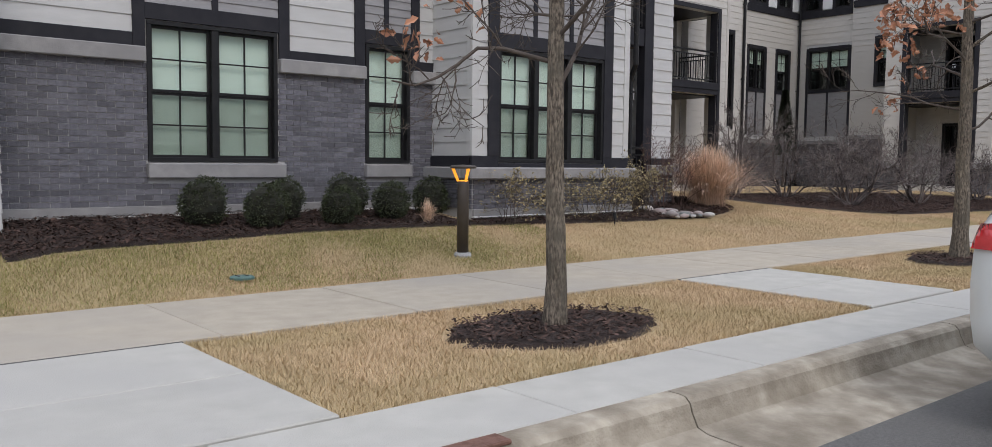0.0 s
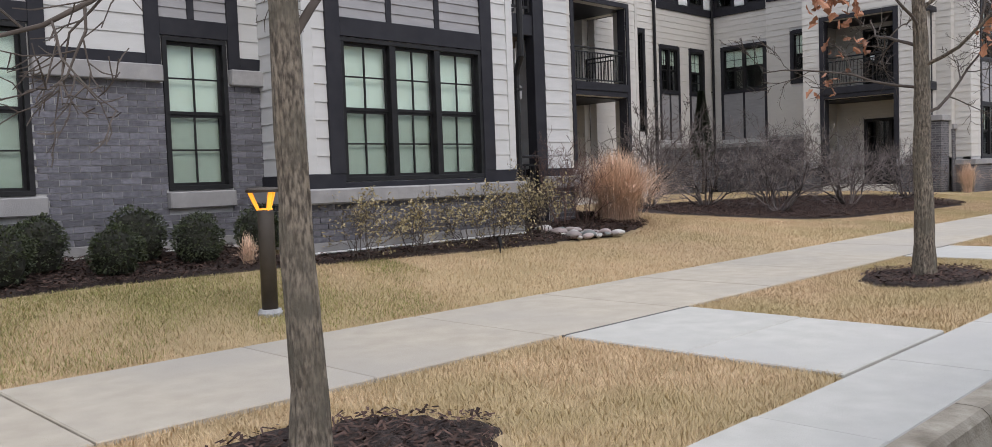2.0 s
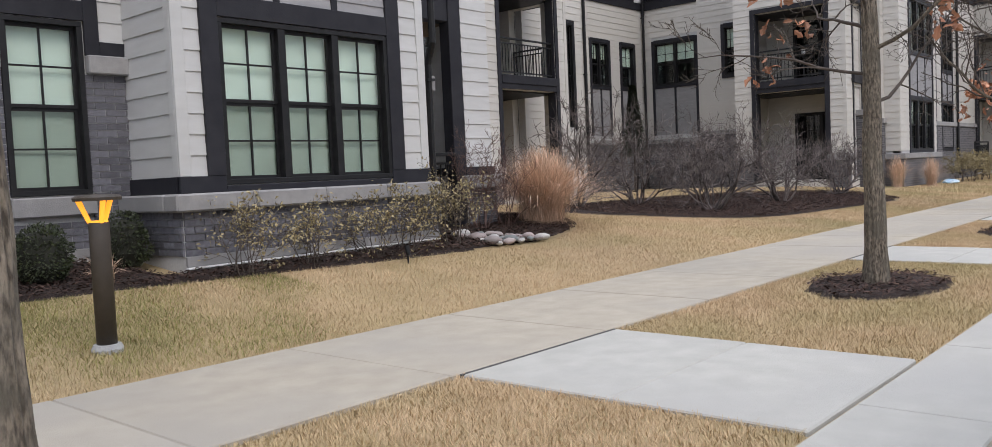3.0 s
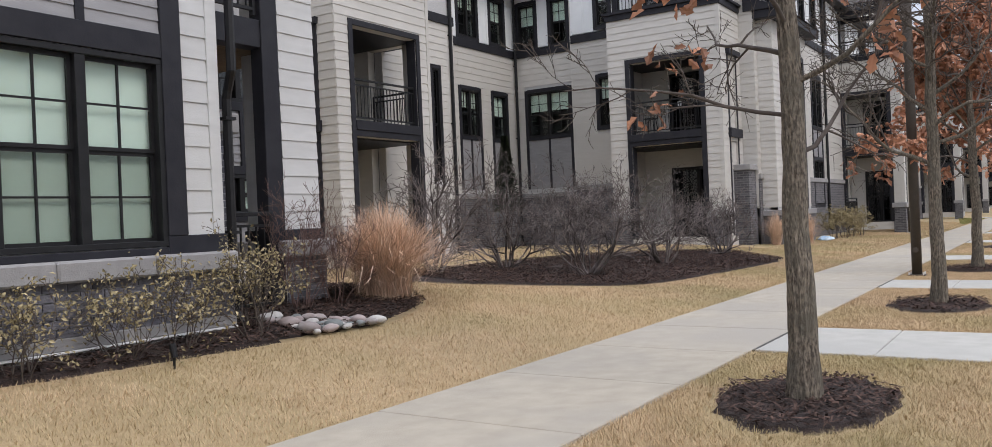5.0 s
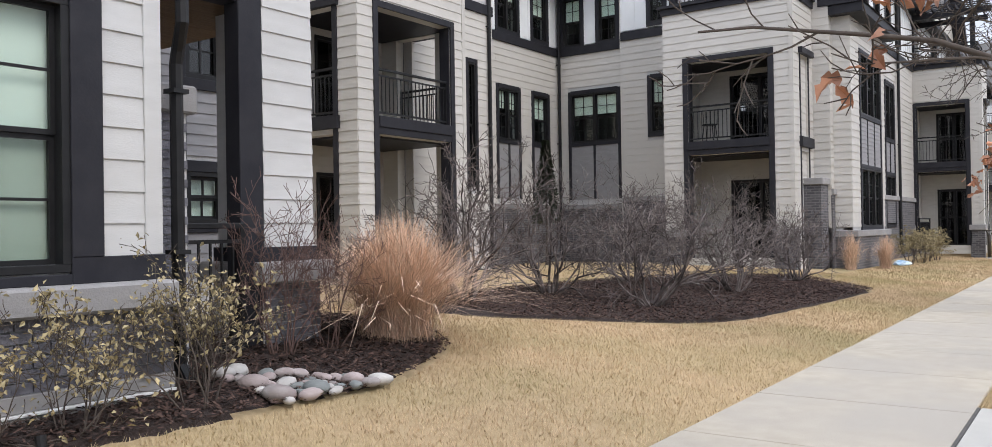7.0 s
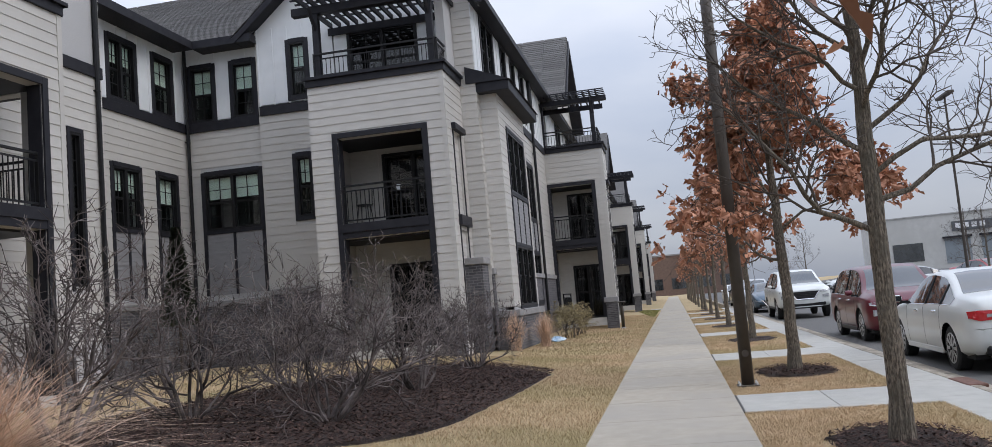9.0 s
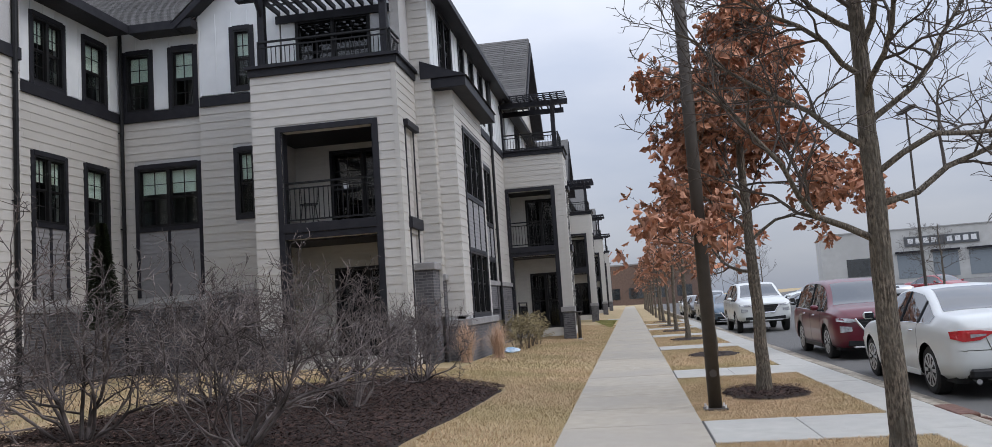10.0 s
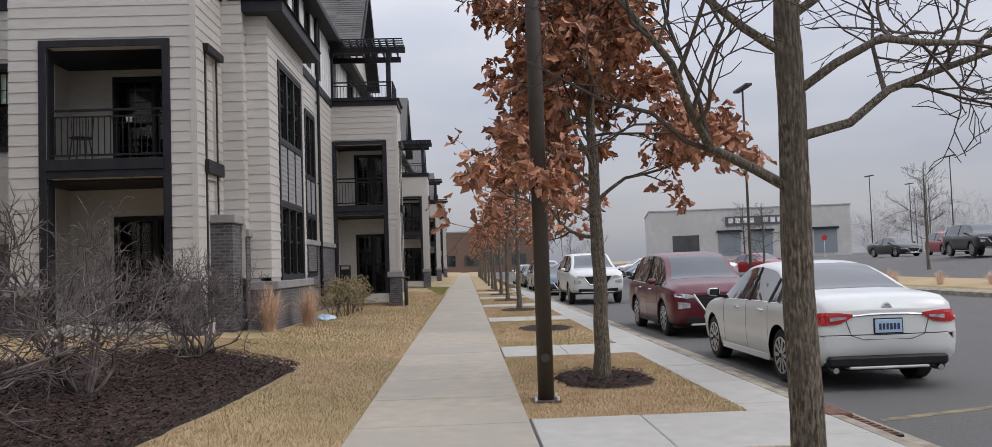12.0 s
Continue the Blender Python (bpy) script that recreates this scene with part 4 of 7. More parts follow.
def shingled(name, p0, p1, p2, p3, label, step=0.16):
    """A roof plane of overlapping shingle courses; p0-p1 is the eave, p3-p2 the top."""
    p0, p1, p2, p3 = map(Vector, (p0, p1, p2, p3))
    nrm = (p1 - p0).cross(p3 - p0).normalized()
    if nrm.z < 0:
        nrm = -nrm
    n = max(2, int((p3 - p0).length / step))
    b = Build()
    b.v += [tuple(q - nrm * 0.03) for q in (p0, p1, p2, p3)]
    b.f.append((0, 1, 2, 3))
    for i in range(n):
        f, g = i / n, (i + 1.15) / n
        a, c, d, e = p0.lerp(p3, f), p1.lerp(p2, f), p1.lerp(p2, g), p0.lerp(p3, g)
        m = max(1, int((c - a).length / 0.9))
        for k in range(m):
            q0, q1 = k / m, (k + 0.97) / m
            s = len(b.v)
            for v, up in ((a.lerp(c, q0), 0.02), (a.lerp(c, q1), 0.02), (e.lerp(d, q1), 0.004), (e.lerp(d, q0), 0.004)):
                b.v.append(tuple(v + nrm * up))
            for v in (a.lerp(c, q0), a.lerp(c, q1)):
                b.v.append(tuple(v - nrm * 0.01))
            b.f += [(s, s + 1, s + 2, s + 3), (s + 4, s + 5, s + 1, s)]
    ob = part(name, b, M_ROOF)
    return tagged(ob, label, "roof", kind="structure")


shingled("roof", (13, 18.7, 9.2), (32.0, 18.7, 9.2), (36, 24.5, 12.8), (13, 24.5, 12.8), "grey asphalt-shingle roof over the courtyard wing")
shingled("roof", (32.0, 18.7, 9.2), (32.0, 16.9, 9.2), (37.0, 16.9, 12.6), (37.0, 24.5, 12.6), "grey asphalt-shingle roof over the courtyard wing")
shingled("roof", (31.9, 17.45, 9.1), (40.0, 17.45, 9.1), (40.0, 14.0, 12.0), (31.9, 14.0, 12.0), "grey asphalt-shingle slope behind the gable")
shingled("roof", (31.9, 10.5, 9.3), (120, 10.5, 9.3), (120, 14.0, 12.0), (31.9, 14.0, 12.0), "grey asphalt-shingle roof over the street front")
fascia = thing("eave_fascia", pose(0, 0, 0), "charcoal eave boards and gutters", "fascia", kind="structure")
part("eave_board", Build().box(13, 18.62, 8.98, 32.0, 19.26, 9.2), M_TRIM, fascia)
part("eave_board", Build().box(31.92, 16.9, 8.97, 32.5, 18.62, 9.19), M_TRIM, fascia)
part("eave_board", Build().box(32.0, 10.42, 9.14, 120, 10.85, 9.3), M_TRIM, fascia)
gable = thing("gable", pose(32.28, 0, 0), "white boarded gable end with dark rake boards", "gable", kind="structure")
part("gable_wall", Build().prism([(11.05, 9.35), (16.9, 9.35), (16.9, 9.5), (14.0, 11.85), (11.05, 9.6)], "x", 0.02, 0.3), M_BATTEN, gable)
part("rake_board", Build().prism([(10.4, 9.05), (10.6, 9.05), (14.0, 11.75), (14.0, 12.05)], "x", -0.4, 0.02), M_TRIM, gable)
part("rake_board", Build().prism([(14.0, 12.05), (14.0, 11.75), (17.35, 8.95), (17.55, 8.95)], "x", -0.4, 0.02), M_TRIM, gable)

# ---- far towers and front ----
for tx in (44.0, 68.0, 92.0, 116.0):
    tower("wall_west_7", face_frame(tx, 11.1, -90), 2.5, 1.7, 0.35, 2.0, True, detail=False)
    gb = thing("gable", pose(tx + 1.2, 0, 0), "street gable with dark rake boards and shingles", "gable", kind="structure")
    part("gable_wall", Build().prism([(0.4, 9.3), (6.6, 9.3), (3.5, 12.4)], "y", 10.4, 10.9), M_CREAM, gb)
    part("rake_board", Build().prism([(-0.1, 9.1), (0.3, 9.1), (3.5, 12.35), (3.5, 12.75)], "y", 9.9, 10.45), M_TRIM, gb)
    part("rake_board", Build().prism([(7.1, 9.1), (6.7, 9.1), (3.5, 12.35), (3.5, 12.75)], "y", 9.9, 10.45), M_TRIM, gb)
    part("gable_roof", Build().prism([(-0.1, 9.2), (3.5, 12.8), (3.5, 12.9), (-0.2, 9.25)], "y", 9.95, 16), M_ROOF, gb)
    part("gable_roof", Build().prism([(7.1, 9.2), (3.5, 12.8), (3.5, 12.9), (7.2, 9.25)], "y", 9.95, 16), M_ROOF, gb)
    if tx < 50:
        shingled("roof", (tx + 1.05, 16, 9.27), (tx + 1.05, 9.95, 9.27), (tx + 4.7, 9.95, 12.95), (tx + 4.7, 16, 12.95), "grey asphalt-shingle slope of a street gable")
    us = tx + 1.7
    sided_wall("wall_south_12", face_frame(0, 10.9, 0), us, us + 22.3,
               [(us + 3 + 4.4 * i, us + 4.6 + 4.4 * i, z, z + 1.7, 2) for i in range(4) for z in (1.3, 4.1)],
               [(us + 3 + 4.4 * i, us + 4.6 + 4.4 * i, 7.5, 9.0, 2) for i in range(4)], [], "far street front with cream siding")
closing = wall("wall_south_13", face_frame(0, 24.6, 0), -3, 140, 0.0, 9.4, label="plain rear wall that closes the building")


# ---- vegetation ----
M_BARK = material("grey_brown_bark", (0.06, 0.048, 0.037), (0.235, 0.195, 0.15), 75, 0.95, 1.0, 60, c3=(0.105, 0.092, 0.07), big=7.0, stretch=(1, 1, 0.3), lo=0.38, hi=0.62)
M_TWIG = material("dark_twigs", (0.055, 0.042, 0.035), (0.11, 0.09, 0.075), 6, 0.9)
M_SHRUBTWIG = material("grey_brown_twigs", (0.035, 0.027, 0.024), (0.215, 0.18, 0.17), 3.5, 0.9, lo=0.36, hi=0.66)
M_REDTWIG = material("reddish_twigs", (0.09, 0.055, 0.048), (0.17, 0.105, 0.09), 5, 0.9)
M_LEAF = material("brown_oak_leaf", (0.27, 0.112, 0.062), (0.52, 0.26, 0.155), 6, 0.75, vary=0.35, island=True)
M_TANLEAF = material("tan_dry_leaf", (0.22, 0.18, 0.09), (0.41, 0.34, 0.195), 6, 0.8, vary=0.35, island=True)
M_BOX = material("boxwood_leaf", (0.016, 0.024, 0.010), (0.05, 0.062, 0.022), 14, 0.55, vary=0.45, island=True)
M_BOXSHADE = material("boxwood_inner_shade", (0.010, 0.011, 0.007), (0.02, 0.02, 0.012), 14, 0.9)
M_STRAW = material("straw_plume_grass", (0.54, 0.365, 0.25), (0.76, 0.56, 0.42), 5, 0.85, vary=0.3, island=True)
M_GRASS = material("dormant_grass_blades", (0.45, 0.325, 0.19), (0.60, 0.445, 0.28), 3, 0.85, c3=(0.39, 0.32, 0.165), big=0.5, vary=0.16, island=True)
M_GREENLEAF = material("evergreen_leaf", (0.016, 0.026, 0.014), (0.05, 0.068, 0.035), 10, 0.7, vary=0.4, island=True)
M_ROCK = material("river_rock", (0.25, 0.23, 0.22), (0.42, 0.385, 0.365), 9, 0.8, 0.25, 60, c3=(0.25, 0.20, 0.19), big=4.0, vary=0.25)


def raw(name, b, mat, parent=None, label=""):
    """Many small faces, linked without cleaning."""
    me = bpy.data.meshes.new(name)
    me.from_pydata(b.v, [], b.f)
    me.materials.append(mat)
    ob = new(name, me)
    ob.parent = parent
    if label:
        tagged(ob, label)
    return ob


def leaf(b, c, d, up, size, fold=0.25, lobed=True):
    """One bent leaf: an uneven lobed blade round its midrib."""
    s = d.cross(up)
    s = s.normalized() if s.length > 1e-6 else Vector((1, 0, 0))
    n = s.cross(d)
    i = len(b.v)
    prof = ((0.0, 0.02), (0.28, 0.25), (0.45, 0.16), (0.68, 0.3), (1.0, 0.02)) if lobed else ((0, 0.05), (0.5, 0.3), (1, 0.03))
    for t, w in prof:
        p = c + d * (t * size) - n * (fold * size * t * t)
        b.v += [tuple(p - s * w * size + n * w * size * 0.5), tuple(p), tuple(p + s * w * size + n * w * size * 0.5)]
    for k in range(len(prof) - 1):
        j = i + 3 * k
        b.f += [(j, j + 1, j + 4, j + 3), (j + 1, j + 2, j + 5, j + 4)]


def limb_path(rng, p, d, length, steps, wiggle, up):
    pts = [p.copy()]
    for _ in range(steps):
        d = (d + Vector((rng.gauss(0, wiggle), rng.gauss(0, wiggle), rng.gauss(0, wiggle) + up))).normalized()
        p = p + d * (length / steps)
        pts.append(p.copy())
    return pts, d


def grow(rng, b, tips, p, d, length, radius, level, spec):
    """A limb and, from it, finer ones; b: one builder per level."""
    steps = 7 if level == 0 else 5 if level == 1 else 3 if level == 2 else 2
    pts, _ = limb_path(rng, p, d, length, steps, spec["wiggle"], spec["up"])
    n = len(pts)
    end = max(radius * spec["taper"], 0.0022)
    rad = [radius + (end - radius) * i / (n - 1) for i in range(n)]
    b[min(level, len(b) - 1)].tube([tuple(q) for q in pts], rad, (7, 5, 4, 3, 3)[min(level, 4)], cap=False)
    if level >= spec["levels"]:
        tips.append((pts[-1], (pts[-1] - pts[-2]).normalized()))
        tips.append((pts[len(pts) // 2], (pts[-1] - pts[-2]).normalized()))
        return
    count = spec["kids"][level]
    for k in range(count):
        f = 0.22 + 0.78 * (k + rng.uniform(0.2, 0.9)) / count
        f = min(f, 0.99)
        i = min(int(f * (n - 1)), n - 2)
        t = f * (n - 1) - i
        q = pts[i].lerp(pts[i + 1], t)
        ax = (pts[i + 1] - pts[i]).normalized()
        side = ax.orthogonal().normalized()
        side.rotate(Matrix.Rotation(rng.uniform(0, 6.283), 3, ax))
        ang = radians(rng.uniform(*spec["angle"]))
        nd = (ax * math.cos(ang) + side * math.sin(ang)).normalized()
        r = (radius + (end - radius) * f) * rng.uniform(0.5, 0.72)
        grow(rng, b, tips, q, nd, length * rng.uniform(*spec["shrink"]) * (1.15 - 0.5 * f), max(r, spec.get("fine", 0.0032)), level + 1, spec)


def street_tree(x, y, seed, label, leaves=0, low=1.75, crown=1.0, height=5.6, trunk_r=0.085, leaf_low=True, lean=(0, 0), leaf_size=(0.09, 0.15), limbs=15, group="street trees", sector=None, limb_r=0.85, rise0=(4, 26), kids=(6, 5, 3), wiggle=0.18, reach=9.0, ahead=9.0):
    rng = random.Random(seed)
    top = thing("street_tree", pose(x, y, ground_z(x, y)), label, "tree", group)
    pts, rad = [], []
    n = 14
    wob = Vector((0, 0, 0))
    for i in range(n + 1):
        f = i / n
        wob += Vector((rng.gauss(0, 0.012), rng.gauss(0, 0.012), 0))
        pts.append((wob.x + lean[0] * f, wob.y + lean[1] * f, f * height - 0.03))
        flare = 0.35 * math.exp(-f * height / 0.16)
        rad.append(trunk_r * (1 + flare) * (1 - 0.82 * f ** 1.15) + 0.006)
    fine, frad = [], []
    for i in range(n):
        for s in range(6):
            fine.append(tuple(Vector(pts[i]).lerp(Vector(pts[i + 1]), s / 6)))
            frad.append(rad[i] + (rad[i + 1] - rad[i]) * s / 6)
    sides = 40
    tr = Build().tube(fine, frad, sides, cap=False)
    for j, (vx, vy, vz) in enumerate(tr.v):
        cx, cy, cz = fine[j // sides]
        a = math.atan2(vy - cy, vx - cx)
        ridge = noise.noise(Vector((math.cos(a) * 5.5, math.sin(a) * 5.5, vz * 2.4 + seed))) + 0.7 * noise.noise(Vector((math.cos(a) * 11, math.sin(a) * 11, vz * 5 + seed)))
        k = 1 + 0.115 * ridge
        tr.v[j] = (cx + (vx - cx) * k, cy + (vy - cy) * k, vz)
    part("trunk", tr, M_BARK, top)
    lv = [Build(), Build(), Build(), Build()]
    tips = []
    spec = dict(wiggle=wiggle, up=0.07, taper=0.32, levels=3, kids=kids, angle=(28, 62), shrink=(0.36, 0.58))
    for k in range(limbs):
        z = low + (height - low - 0.3) * (k / limbs) ** 0.85
        f = z / height
        i = min(int(f * n), n - 1)
        base = Vector(pts[i]).lerp(Vector(pts[i + 1]), f * n - i)
        a = k * 2.4 + rng.uniform(-0.5, 0.5)
        if sector and k in sector:
            a = sector[k]
        rise = radians(rng.uniform(*rise0) + 40 * (f - low / height))
        d = Vector((math.cos(a) * math.cos(rise), math.sin(a) * math.cos(rise), math.sin(rise)))
        length = crown * (1.6 - 1.1 * (k / limbs)) * rng.uniform(0.8, 1.15)
        r = trunk_r * limb_r * (0.40 - 0.22 * k / limbs) * rng.uniform(0.75, 1.15)
        own = [Build(), lv[1], lv[2], lv[3]]
        grow(rng, own, tips, base, d, length, r, 0, spec)
        part("limb", own[0], M_BARK if r > 0.02 else M_TWIG, top, smooth=True)
    tw = Build()
    for q in lv[1:]:
        s = len(tw.v)
        tw.v += q.v
        tw.f += [tuple(s + i for i in f) for f in q.f]
    raw("branchwork", tw, M_TWIG, top)
    if leaves:
        lb = Build()
        pool = tips if leaf_low else [t for t in tips if t[0].z < height * 0.85]
        pool = [t for t in pool if t[0].y < reach and t[0].x < ahead and t[0].z > low + 0.06]
        centres = [rng.choice(pool) for _ in range(max(1, leaves // 5))]
        while len(lb.v) < leaves * 15:
            p, d = rng.choice(centres)
            c = p + Vector((rng.gauss(0, 0.07), rng.gauss(0, 0.07), rng.gauss(0, 0.06)))
            dd = Vector((rng.gauss(0, 0.6), rng.gauss(0, 0.6), rng.uniform(-1.1, 0.25))).normalized()
            leaf(lb, c, dd, Vector((rng.gauss(0, 1), rng.gauss(0, 1), rng.gauss(0.4, 1))).normalized(), rng.uniform(*leaf_size), rng.uniform(-0.2, 0.5))
        raw("foliage", lb, M_LEAF, top, "clinging rust-brown dry leaves")
    return top


def bare_shrub(x, y, seed, h, w, label, mat, stems=13, name="bare_shrub", leaves=0, leafmat=None, levels=3, group="bare shrubs", kids=(6, 5, 3), stem=(0.012, 0.022), fine=0.0038, leaf_size=(0.035, 0.07), wiggle=0.16):
    rng = random.Random(seed)
    top = thing(name, pose(x, y, ground_z(x, y) + 0.02), label, "shrub", group)
    lv = [Build(), Build(), Build(), Build()]
    tips = []
    spec = dict(wiggle=wiggle, up=0.07, taper=0.3, levels=levels, kids=kids, angle=(26, 66), shrink=(0.42, 0.66), fine=fine)
    for k in range(stems):
        a = k * 2.4 + rng.uniform(-0.4, 0.4)
        out = rng.uniform(0.1, 0.85)
        d = Vector((math.cos(a) * out * w / h, math.sin(a) * out * w / h, 1.0)).normalized()
        p = Vector((math.cos(a) * 0.07, math.sin(a) * 0.07, -0.04))
        grow(rng, lv, tips, p, d, h * rng.uniform(0.7, 1.0), rng.uniform(*stem), 0, spec)
    part("stem_clump", lv[0], mat, top)
    tw = Build()
    for q in lv[1:]:
        s = len(tw.v)
        tw.v += q.v
        tw.f += [tuple(s + i for i in f) for f in q.f]
    raw("branchwork", tw, mat, top)
    if leaves:
        lb = Build()
        for _ in range(leaves):
            p, d = rng.choice(tips)
            c = p + Vector((rng.gauss(0, 0.03), rng.gauss(0, 0.03), rng.gauss(0, 0.03)))
            leaf(lb, c, Vector((rng.gauss(0, 1), rng.gauss(0, 1), rng.gauss(-0.3, 0.7))).normalized(), Vector((rng.gauss(0, 1), rng.gauss(0, 1), 1)).normalized(), rng.uniform(*leaf_size), 0.3, False)
        raw("foliage", lb, leafmat, top)
    return top


def boxwood(x, y, seed, r, h, label="clipped dark green boxwood ball in a mulch bed"):
    rng = random.Random(seed)
    top = thing("boxwood_bush", pose(x, y, ground_z(x, y) + 0.03), label, "shrub", "boxwoods along the wall")
    # Solid near-black body: the shade between the leaves, put into its colour.
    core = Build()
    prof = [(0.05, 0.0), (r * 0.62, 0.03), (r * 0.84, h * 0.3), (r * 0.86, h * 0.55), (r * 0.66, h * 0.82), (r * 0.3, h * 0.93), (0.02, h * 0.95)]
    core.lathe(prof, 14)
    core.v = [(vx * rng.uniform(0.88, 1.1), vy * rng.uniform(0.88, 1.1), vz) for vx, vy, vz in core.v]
    part("shade_core", core, M_BOXSHADE, top)
    lb = Build()
    lumps = [(rng.uniform(0, 6.28), rng.uniform(-0.3, 1.0), rng.uniform(0.8, 1.14)) for _ in range(16)]
    for _ in range(2600):
        a, u = rng.uniform(0, 6.283), rng.uniform(-0.85, 1.0)
        c = math.sqrt(max(0.0, 1 - u * u))
        bulge = 1.0
        for la, lu, ls in lumps:
            dd = (math.cos(a - la) * c * math.sqrt(max(0, 1 - lu * lu)) + u * lu)
            if dd > 0.86:
                bulge = ls
        k = bulge * rng.uniform(0.86, 1.04)
        nrm = Vector((math.cos(a) * c, math.sin(a) * c, u))
        p = Vector((nrm.x * r * k, nrm.y * r * k, h * 0.5 + u * h * 0.52 * k))
        leaf(lb, p, (nrm + Vector((rng.gauss(0, 0.6), rng.gauss(0, 0.6), rng.gauss(0.2, 0.5)))).normalized(), Vector((rng.gauss(0, 1), rng.gauss(0, 1), 1)).normalized(), rng.uniform(0.018, 0.034), 0.2, False)
    raw("foliage", lb, M_BOX, top)


def plume_grass(x, y, seed, h, w, blades=1300, label="straw-coloured clump of ornamental grass gone dormant", mat=None):
    rng = random.Random(seed)
    top = thing("ornamental_grass", pose(x, y, ground_z(x, y)), label, "ornamental grass", "ornamental grasses")
    b = Build()
    for _ in range(blades):
        a = rng.uniform(0, 6.283)
        out = abs(rng.gauss(0, 0.74))
        l = h * rng.uniform(0.5, 1.08)
        d = Vector((math.cos(a), math.sin(a), 0))
        s = Vector((-d.y, d.x, 0)) * rng.uniform(0.0012, 0.003)
        base = Vector((rng.gauss(0, 0.13 * w), rng.gauss(0, 0.13 * w), 0))
        i = len(b.v)
        for k in range(5):
            f = k / 4
            p = base + d * (out * w * (0.35 * f + 0.65 * f * f)) + Vector((0, 0, l * (f - 0.3 * out * f * f * f)))
            p += Vector((rng.gauss(0, 0.055), rng.gauss(0, 0.055), rng.gauss(0, 0.02))) * f * h
            ww = 1 - 0.6 * f if k < 3 else (1.5 if k == 3 else 0.2)
            b.v += [tuple(p - s * ww), tuple(p + s * ww)]
        for k in range(4):
            j = i + 2 * k
            b.f.append((j, j + 1, j + 3, j + 2))
    raw("plume", b, mat or M_STRAW, top)
    return top


street_tree(TREES[0][0], TREES[0][1], 11, "slender street tree with furrowed grey bark and few brown leaves", leaves=640, low=1.66, crown=0.95, limbs=26, limb_r=0.75, kids=(8, 6, 3), wiggle=0.21, leaf_size=(0.06, 0.1), height=5.2, lean=(-0.02, 0.05), trunk_r=0.064)
street_tree(TREES[1][0], TREES[1][1], 12, "street tree with furrowed bark and scattered rust-brown leaves", leaves=1700, leaf_size=(0.08, 0.13), reach=1.1, ahead=0.55, low=1.62, crown=1.0, limbs=22, limb_r=0.6, height=5.4, lean=(0.02, 0.0), trunk_r=0.085)
street_tree(TREES[2][0], TREES[2][1], 13, "bare street tree with rough grey-brown bark", leaves=8, low=1.72, crown=1.2, height=5.8, lean=(-0.06, 0.0), trunk_r=0.077, limbs=24, limb_r=0.95, rise0=(2, 34), kids=(12, 6, 3), wiggle=0.3, sector={0: 1.75, 1: -1.35, 2: -2.0, 3: 1.3, 4: -1.5, 5: 2.3})
street_tree(TREES[3][0], TREES[3][1], 14, "street tree dense with rust-brown clinging leaves", leaves=9000, low=1.7, crown=1.2, limb_r=0.7, height=5.2, lean=(0.0, 0.0), trunk_r=0.085, limbs=22, leaf_size=(0.10, 0.17))
for i, (tx, ty) in enumerate(TREES[4:]):
    street_tree(tx, ty, 20 + i, "street tree with thinning rust-brown leaves", leaves=(1300, 900, 500, 300, 300)[i], low=1.7, crown=0.9, height=4.8, trunk_r=0.07, limbs=12, leaf_size=(0.12, 0.2))

for i, (bx, by, bh, bw) in enumerate([(17.65, 11.8, 1.85, 2.0), (20.1, 12.05, 1.75, 2.0), (20.05, 10.3, 1.85, 2.1), (23.1, 10.22, 1.75, 1.9), (26.6, 10.17, 1.5, 1.5), (23.2, 12.2, 1.6, 1.6)]):
    bare_shrub(bx, by, 40 + i, bh, bw, "leafless multi-stemmed shrub in a mulch bed", M_SHRUBTWIG, stems=12, kids=(7, 5, 3), stem=(0.014, 0.027), fine=0.0046, wiggle=0.26)
for i, (bx, by) in enumerate([(9.22, 9.6), (10.0, 9.62), (10.8, 9.62), (11.35, 9.64), (12.1, 9.62), (12.35, 9.95)]):
    bare_shrub(bx, by, 60 + i, (0.74, 0.7, 0.66, 0.72, 0.92, 0.8)[i], 0.5, "thin shrub with tan withered leaves by the ledge", M_TWIG, stems=8, name="withered_shrub", leaves=640, leafmat=M_TANLEAF, levels=2, group="withered shrubs", leaf_size=(0.022, 0.046), kids=(5, 4), stem=(0.004, 0.007), fine=0.0018)
bare_shrub(13.45, 10.4, 70, 1.25, 0.6, "leafless reddish shrub beside the entry pier", M_REDTWIG, stems=13, kids=(4, 4, 2), group="entry shrubs", stem=(0.005, 0.009), fine=0.002)
bare_shrub(13.95, 10.4, 71, 0.9, 0.4, "leafless reddish shrub beside the entry pier", M_REDTWIG, stems=9, kids=(4, 3, 2), group="entry shrubs", stem=(0.005, 0.008), fine=0.002)
for i, (bx, by, r) in enumerate([(5.17, 10.35, 0.28), (5.8, 10.05, 0.26), (6.25, 10.5, 0.26), (6.77, 10.05, 0.23), (7.2, 10.6, 0.27), (7.68, 10.25, 0.24), (8.5, 10.5, 0.25)]):
    boxwood(bx, by, 80 + i, r, r * 1.95)
plume_grass(14.8, 10.4, 90, 1.15, 0.95, 4200)
plume_grass(8.06, 9.95, 91, 0.36, 0.16, 260)
plume_grass(31.9, 10.35, 92, 1.0, 0.45, 700)
plume_grass(33.6, 9.85, 93, 0.95, 0.45, 700)
